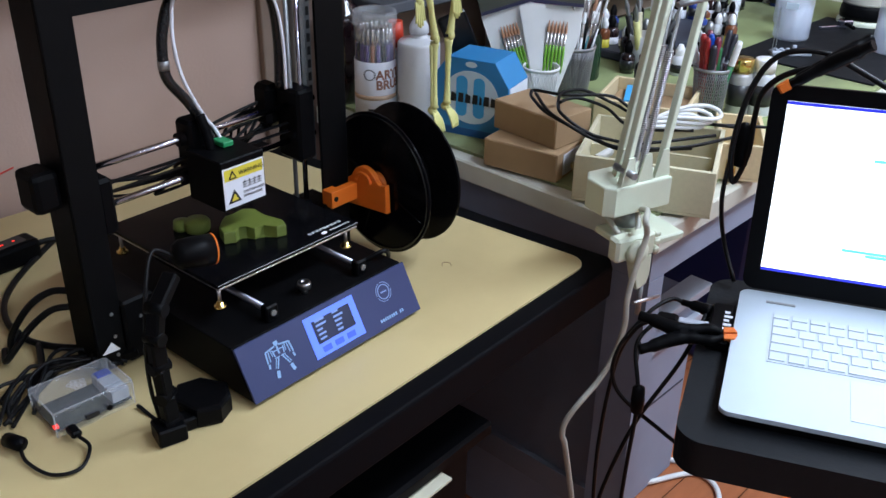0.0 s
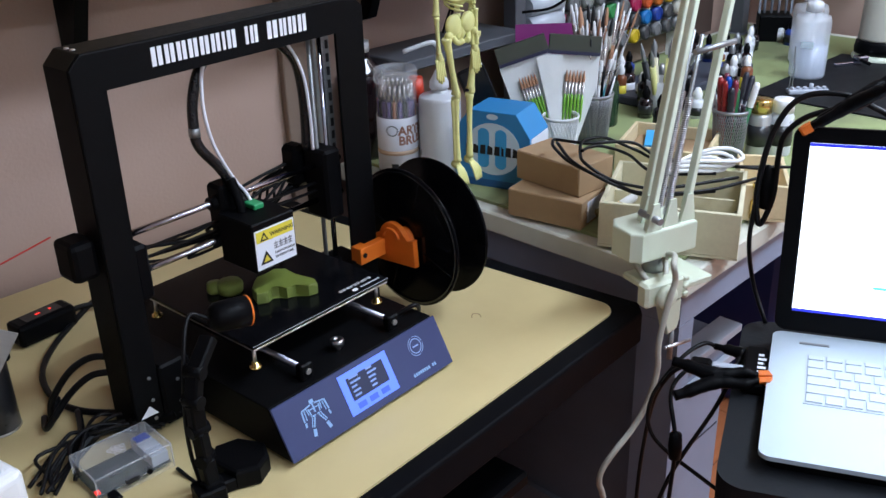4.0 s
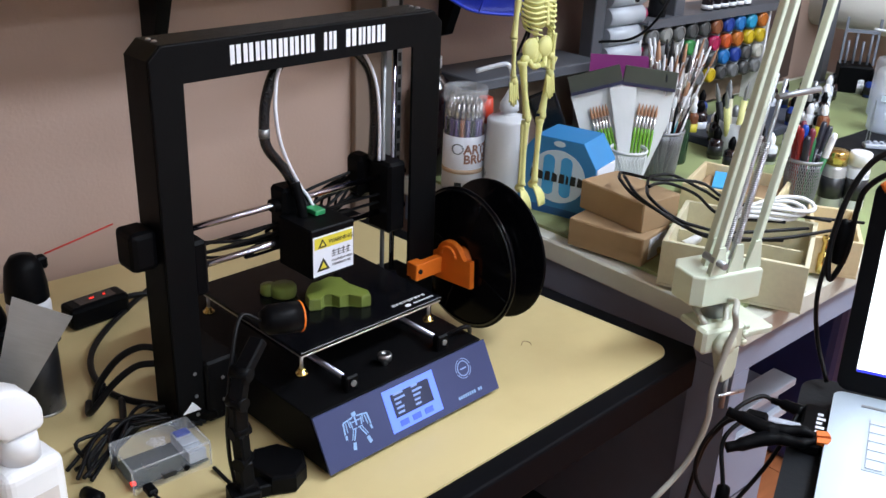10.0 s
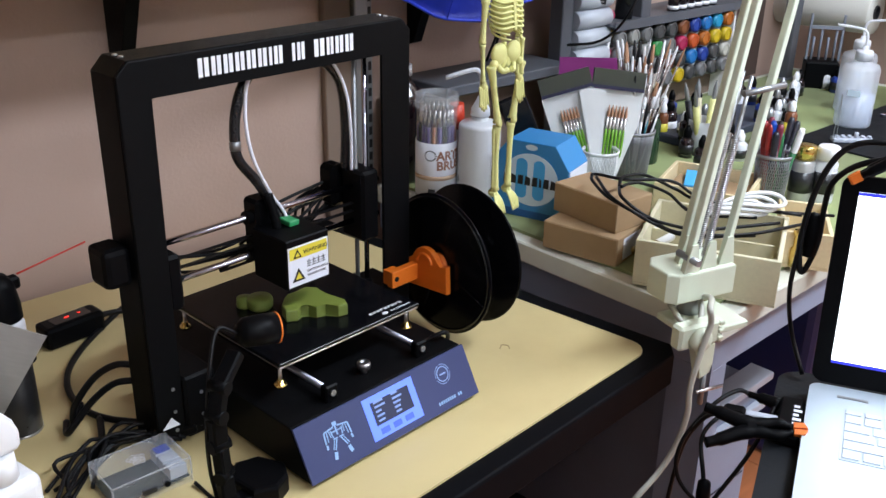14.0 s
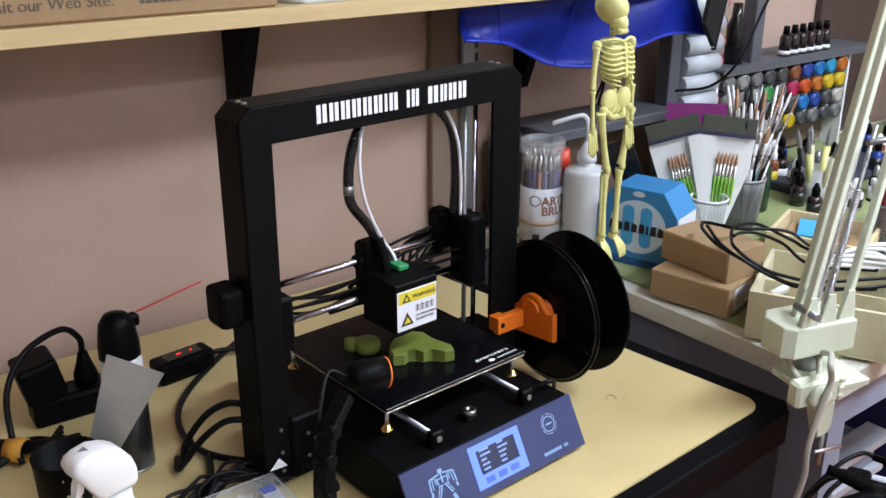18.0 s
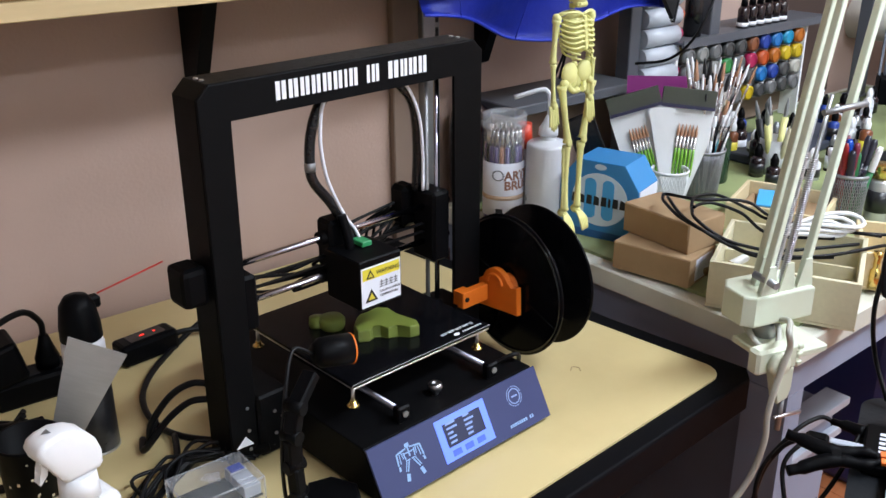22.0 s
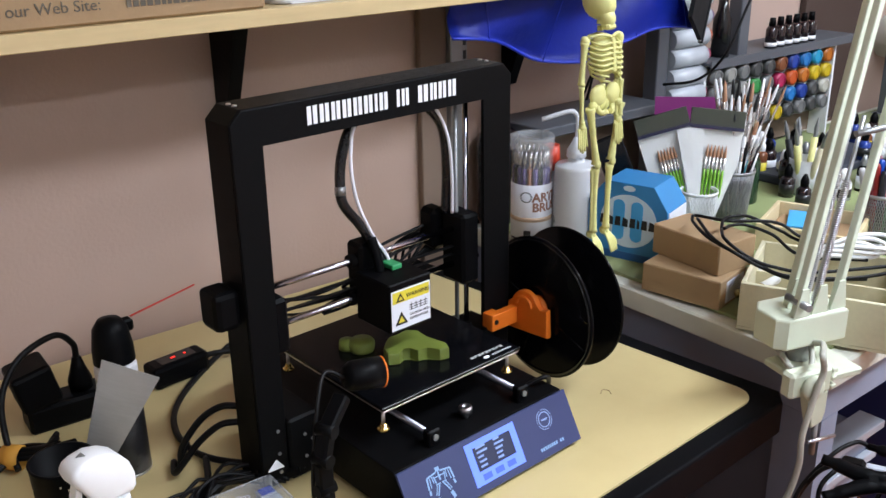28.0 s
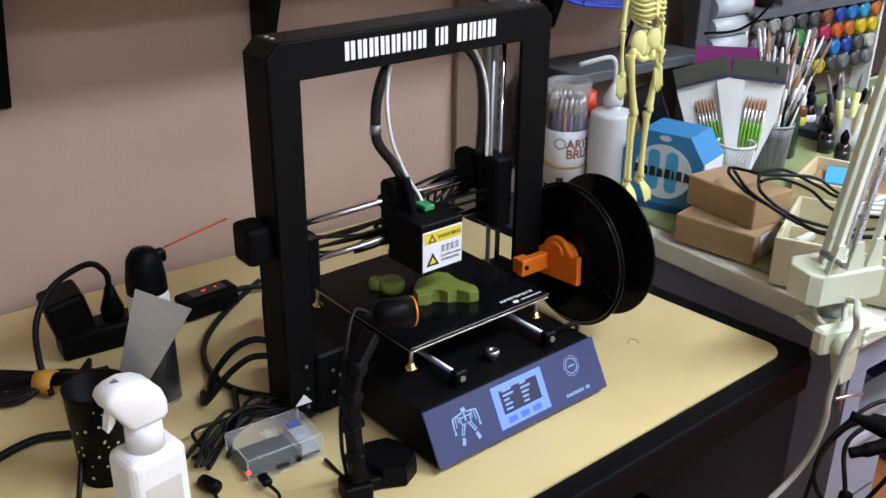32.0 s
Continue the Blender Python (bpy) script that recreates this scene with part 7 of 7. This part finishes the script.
part("switch_body", bx(B(), -0.052, 0.036, -0.019, 0.019, 0.001, 0.034, bevel=0.006, seg=2), M_BLACKP, sw)
part("switch_window", bx(B(), -0.035, 0.02, -0.011, 0.011, 0.0342, 0.0346), M_GLOSSB, sw)
part("red_digit", bx(B(), -0.016, -0.009, -0.0015, 0.001, 0.0348, 0.0354), M_REDLED, sw)
part("red_digit", bx(B(), 0.005, 0.008, -0.0015, 0.0015, 0.0348, 0.0354), M_REDLED, sw)
part("switch_cable", tube(B(), [(0.034, 0, 0.018), (0.06, 0.003, 0.014), (0.11, -0.01, 0.006), (0.15, -0.03, 0.006)], 0.0045, n=6), M_CABLE, sw)
part("switch_cable", tube(B(), [(-0.05, 0, 0.018), (-0.075, -0.004, 0.02), (-0.1, -0.01, 0.014)], 0.0045, n=6), M_CABLE, sw)
# cable bundle with strap
cbn = thing("cable_bundle", "bundle of black cables held by an orange strap", "cable bundle", (-0.3898, 0.253, DESK))
rng = random.Random(8)
for i in range(6):
    pts = [(0.055 + rng.uniform(-0.01, 0.01), -0.045 + rng.uniform(-0.008, 0.008), 0.05 - 0.004 * i), (0.03, -0.02 + 0.003 * i, 0.02 + 0.003 * (i % 3)), (0.005, 0.005 + 0.003 * i, 0.012 + 0.004 * (i % 3)), (-0.03 - 0.006 * i, 0.03 + 0.008 * i, 0.008 + 0.003 * i), (-0.06, 0.045 + 0.005 * i, 0.006), (-0.07 + 0.006 * i, 0.02, 0.006), (-0.035, -0.005 + 0.004 * i, 0.006 + 0.003 * (i % 2)), (0.003, 0.0, 0.014)]
    part("cable", tube(B(), pts, 0.0036, seg=7, n=6), M_CABLE, cbn)
part("strap", lathe(B(), [(0.0135, -0.012), (0.0155, -0.012), (0.0155, 0.012), (0.0135, 0.012), (0.0135, -0.012)], (0, 0, 0), 20, m=pose(0.006, 0.003, 0.0158, 90, 0, 40)), M_YTAPE, cbn, "orange fabric strap")
single("mains_cable", tube(B(), [(-0.597, 0.0834, DESK + 0.006), (-0.4946, 0.1396, DESK + 0.006), (-0.4332, 0.1568, DESK + 0.006), (-0.3928, 0.1403, DESK + 0.006), (-0.3524, 0.1294, DESK + 0.006)], 0.0052, n=8), M_CABLE, "thick black cable lying across the desk", "cable")
single("thin_cable", tube(B(), [(-0.4427, -0.0357, DESK + 0.004), (-0.4366, 0.0077, DESK + 0.004), (-0.4207, 0.0406, DESK + 0.02), (-0.405, 0.0627, DESK + 0.05)], 0.003, n=8), M_CABLE, "thin black cable by the tumbler", "cable")
single("white_box", bx(B(), 0, 0.16, 0, 0.10, 0, 0.07, bevel=0.003), M_WHITE, "white carton on the desk by the spray bottle", "box", m=pose(-0.6191, -0.1861, DESK, 0, 0, 28))
# printer power leads beside the portal
for pts in ([(-0.035, 0.344, 0.765), (-0.0707, 0.331, 0.757), (-0.140, 0.279, 0.757), (-0.183, 0.232, 0.757), (-0.2046, 0.184, 0.757), (-0.2095, 0.135, 0.757), (-0.1986, 0.096, 0.757), (-0.170, 0.055, 0.757)],
            [(-0.178, 0.052, 0.842), (-0.195, 0.068, 0.842), (-0.215, 0.085, 0.825), (-0.235, 0.100, 0.790), (-0.238, 0.105, 0.765), (-0.2250, 0.130, 0.758), (-0.2095, 0.145, 0.762)],
            [(-0.180, 0.053, 0.822), (-0.200, 0.066, 0.820), (-0.222, 0.080, 0.800), (-0.242, 0.088, 0.775), (-0.250, 0.098, 0.760), (-0.238, 0.125, 0.757)],
            [(-0.205, 0.106, 0.757), (-0.227, 0.0605, 0.757), (-0.2505, 0.035, 0.757), (-0.262, 0.020, 0.757)]):
    single("printer_lead", tube(B(), pts, 0.0042, seg=8, n=8), M_CABLE, "black lead curling beside the printer's post", "cable", group="printer leads")
# tangle of thin leads near the small computer
tg = thing("lead_tangle", "tangle of thin black leads and plugs", "cable", (-0.2401, 0.02, DESK))
for i in range(10):
    pts = [(rng.uniform(-0.075, -0.03), rng.uniform(-0.035, 0.0), 0.004 + 0.003 * (i % 3)), (rng.uniform(-0.05, 0.0), rng.uniform(-0.01, 0.03), 0.006 + rng.uniform(0, 0.02)), (rng.uniform(0.0, 0.05), rng.uniform(0.0, 0.03), 0.006 + rng.uniform(0, 0.025)), (rng.uniform(0.06, 0.11), rng.uniform(-0.03, 0.0), 0.006 + rng.uniform(0, 0.012))]
    part("lead", tube(B(), pts, 0.0024, seg=6, n=6), M_CABLE, tg)
for p, r in (((0.0, 0.012, 0.012), 20), ((0.085, -0.012, 0.012), -30), ((0.065, 0.0, 0.022), 60)):
    part("plug", bx(B(), -0.02, 0.02, -0.009, 0.009, -0.007, 0.007, bevel=0.003, m=pose(*p, 0, -10, r)), M_BLACKP, tg)
# single-board computer in a clear case
pi_ = thing("single_board_computer", "small single-board computer in a clear plastic case", "computer", m=pose(-0.231, -0.037, DESK, 0, 0, -5))
CW, CDp, CHt = 0.0455, 0.0315, 0.029
for nm, a in (("case_wall", (-CW, CW, -CDp, -CDp + 0.002, 0.0005, CHt)), ("case_wall", (-CW, CW, CDp - 0.002, CDp, 0.0005, CHt)), ("case_wall", (-CW, -CW + 0.002, -CDp + 0.0022, CDp - 0.0022, 0.0005, CHt)), ("case_wall", (CW - 0.002, CW, -CDp + 0.0022, CDp - 0.0022, 0.0005, CHt)), ("case_lid", (-CW, CW, -CDp, CDp, CHt + 0.0002, CHt + 0.0022))):
    o = part(nm, bx(B(), *a, bevel=0.0006), M_CLEAR, pi_, "clear plastic")
    o.visible_shadow = False
b = B()
e_ = 0.0011
for sx, sy in ((1, 1), (1, -1), (-1, 1), (-1, -1)):
    cyl(b, (sx * (CW - e_), sy * (CDp - e_), 0.002), (sx * (CW - e_), sy * (CDp - e_), CHt), e_, seg=8)
for sy in (-1, 1):
    cyl(b, (-CW + e_, sy * (CDp - e_), CHt + 0.0024), (CW - e_, sy * (CDp - e_), CHt + 0.0024), e_, seg=8)
    cyl(b, (sy * (CW - e_), -CDp + e_, CHt + 0.0024), (sy * (CW - e_), CDp - e_, CHt + 0.0024), e_, seg=8)
part("case_edge", b, M_LID, pi_, "bright polished edges of the clear case")
part("circuit_board", bx(B(), -0.043, 0.043, -0.027, 0.027, 0.006, 0.0076), mat("dark_board", (0.02, 0.028, 0.025), 0.65, spec=0.1), pi_)
part("board_post", bx(B(), -0.004, 0.004, -0.004, 0.004, 0.0004, 0.0058), M_WHITE, pi_)
for a in ((0.022, 0.042, -0.025, -0.01, 0.0078, 0.022), (0.022, 0.042, -0.008, 0.007, 0.0078, 0.022), (0.022, 0.042, 0.009, 0.024, 0.0078, 0.022)):
    part("metal_port", bx(B(), *a, bevel=0.0006), M_STEELP, pi_)
part("blue_port", bx(B(), 0.024, 0.040, 0.010, 0.022, 0.0222, 0.0235), M_BLUEPL, pi_)
part("side_socket", bx(B(), -0.012, 0.003, -0.0325, -0.026, 0.008, 0.0135), M_INKB, pi_)
part("audio_socket", cyl(B(), (0.015, -0.033, 0.011), (0.015, -0.024, 0.011), 0.0032, seg=12), M_BLACKP, pi_)
part("chip", bx(B(), -0.02, -0.006, -0.006, 0.008, 0.0078, 0.0092), M_INKB, pi_)
b = B()
for i in range(11):
    a = 2.4 * i
    r = 0.0028 * math.sqrt(i)
    lathe(b, [(0.0022, CHt + 0.0025), (0.0028, CHt + 0.0025), (0.0028, CHt + 0.0028), (0.0022, CHt + 0.0028), (0.0022, CHt + 0.0025)], (-0.002 + r * math.cos(a), 0.004 + r * math.sin(a), 0), 10)
part("etched_emblem", b, M_WHITEINK, pi_)
part("red_light", bx(B(), -0.044, -0.039, -0.024, -0.019, 0.0078, 0.0105), M_REDLED, pi_)
part("power_plug", bx(B(), -0.037, -0.026, -0.052, -0.0335, 0.006, 0.014, bevel=0.002), M_BLACKP, pi_)
part("power_cable", tube(B(), [(-0.0315, -0.052, 0.01), (-0.03, -0.075, 0.008), (-0.05, -0.095, 0.004), (-0.075, -0.085, 0.004), (-0.085, -0.05, 0.004), (-0.082, -0.025, 0.006)], 0.002, n=8), M_CABLE, pi_)
part("cable_lump", lathe(B(), [(0.001, -0.016), (0.008, -0.013), (0.008, 0.013), (0.001, 0.016)], (0, 0, 0), 12, m=pose(-0.083, -0.015, 0.0085, 75, 0, 10)), M_BLACKP, pi_)
part("paper_flag", prism(B(), [(0.04, 0.034), (0.062, 0.034), (0.058, 0.048)], 0.03, 0.0304, m=M(0, 0, 0, 15, 0, 0)), M_WHITE, pi_)
# camera on an articulated arm
ca = thing("arm_camera", "black webcam on a jointed plastic arm", "webcam", (-0.1922, -0.1409, DESK))
b = B()
prism(b, [(0.022, -0.02), (0.045, -0.032), (0.066, -0.022), (0.078, 0.0), (0.064, 0.03), (0.038, 0.038), (0.018, 0.022)], 0.0, 0.024, bevel=0.004)
part("base_block", b, M_BLACKP, ca)
part("base_bar", bx(B(), -0.012, 0.03, -0.012, 0.008, 0.0, 0.016, bevel=0.002, m=pose(0, 0, 0, 0, 0, -16)), M_BLACKP, ca)
part("corner_block", bx(B(), -0.019, 0.012, -0.025, 0.004, 0.0, 0.021, bevel=0.002, m=pose(0, 0, 0, 0, 0, -16)), M_BLACKP, ca)
ARM = [(-0.003, -0.010, 0.02), (-0.003, -0.006, 0.052), (-0.004, -0.004, 0.088), (-0.004, -0.003, 0.122), (0.004, -0.001, 0.152), (0.036, 0.012, 0.176)]
for i in range(5):
    p, q = Vector(ARM[i]), Vector(ARM[i + 1])
    d = q - p
    F = frame_of(d).to_4x4()
    part("arm_link", bx(B(), -0.0085, 0.0085, -0.0065, 0.0065, 0.002, d.length - 0.002, bevel=0.002, m=Matrix.Translation(p) @ F), M_BLACKP, ca)
    part("arm_joint", cyl(B(), p + F.to_3x3() @ Vector((-0.0105, 0, 0)), p + F.to_3x3() @ Vector((0.0105, 0, 0)), 0.0075, seg=14), M_BLACKP, ca)
camm = pose(0.070, 0.020, 0.183, 0, 96, -14) @ Matrix.Diagonal((0.86, 0.86, 0.9, 1))
part("camera_body", lathe(B(), [(0.001, -0.026), (0.012, -0.026), (0.0185, -0.018), (0.0195, 0.0), (0.0195, 0.02), (0.001, 0.02)], (0, 0, 0), 28, m=camm), M_BLACKP, ca)
part("orange_ring", lathe(B(), [(0.0175, 0.0202), (0.0197, 0.0202), (0.0197, 0.0222), (0.0175, 0.0222), (0.0175, 0.0202)], (0, 0, 0), 32, m=camm), M_ORANGE, ca, "thin orange ring")
part("lens_face", lathe(B(), [(0.0172, 0.0202), (0.0172, 0.0238), (0.010, 0.0245), (0.001, 0.0245)], (0, 0, 0), 28, m=camm), M_GLOSSB, ca)
part("camera_cable", tube(B(), [camm @ Vector((0, 0, -0.026)), (0.026, 0.03, 0.196), (0.002, 0.012, 0.165), (-0.010, 0.008, 0.10), (-0.008, 0.012, 0.05), (0.0, 0.02, 0.004), (0.0, 0.06, 0.004)], 0.0022, n=8), M_CABLE, ca)
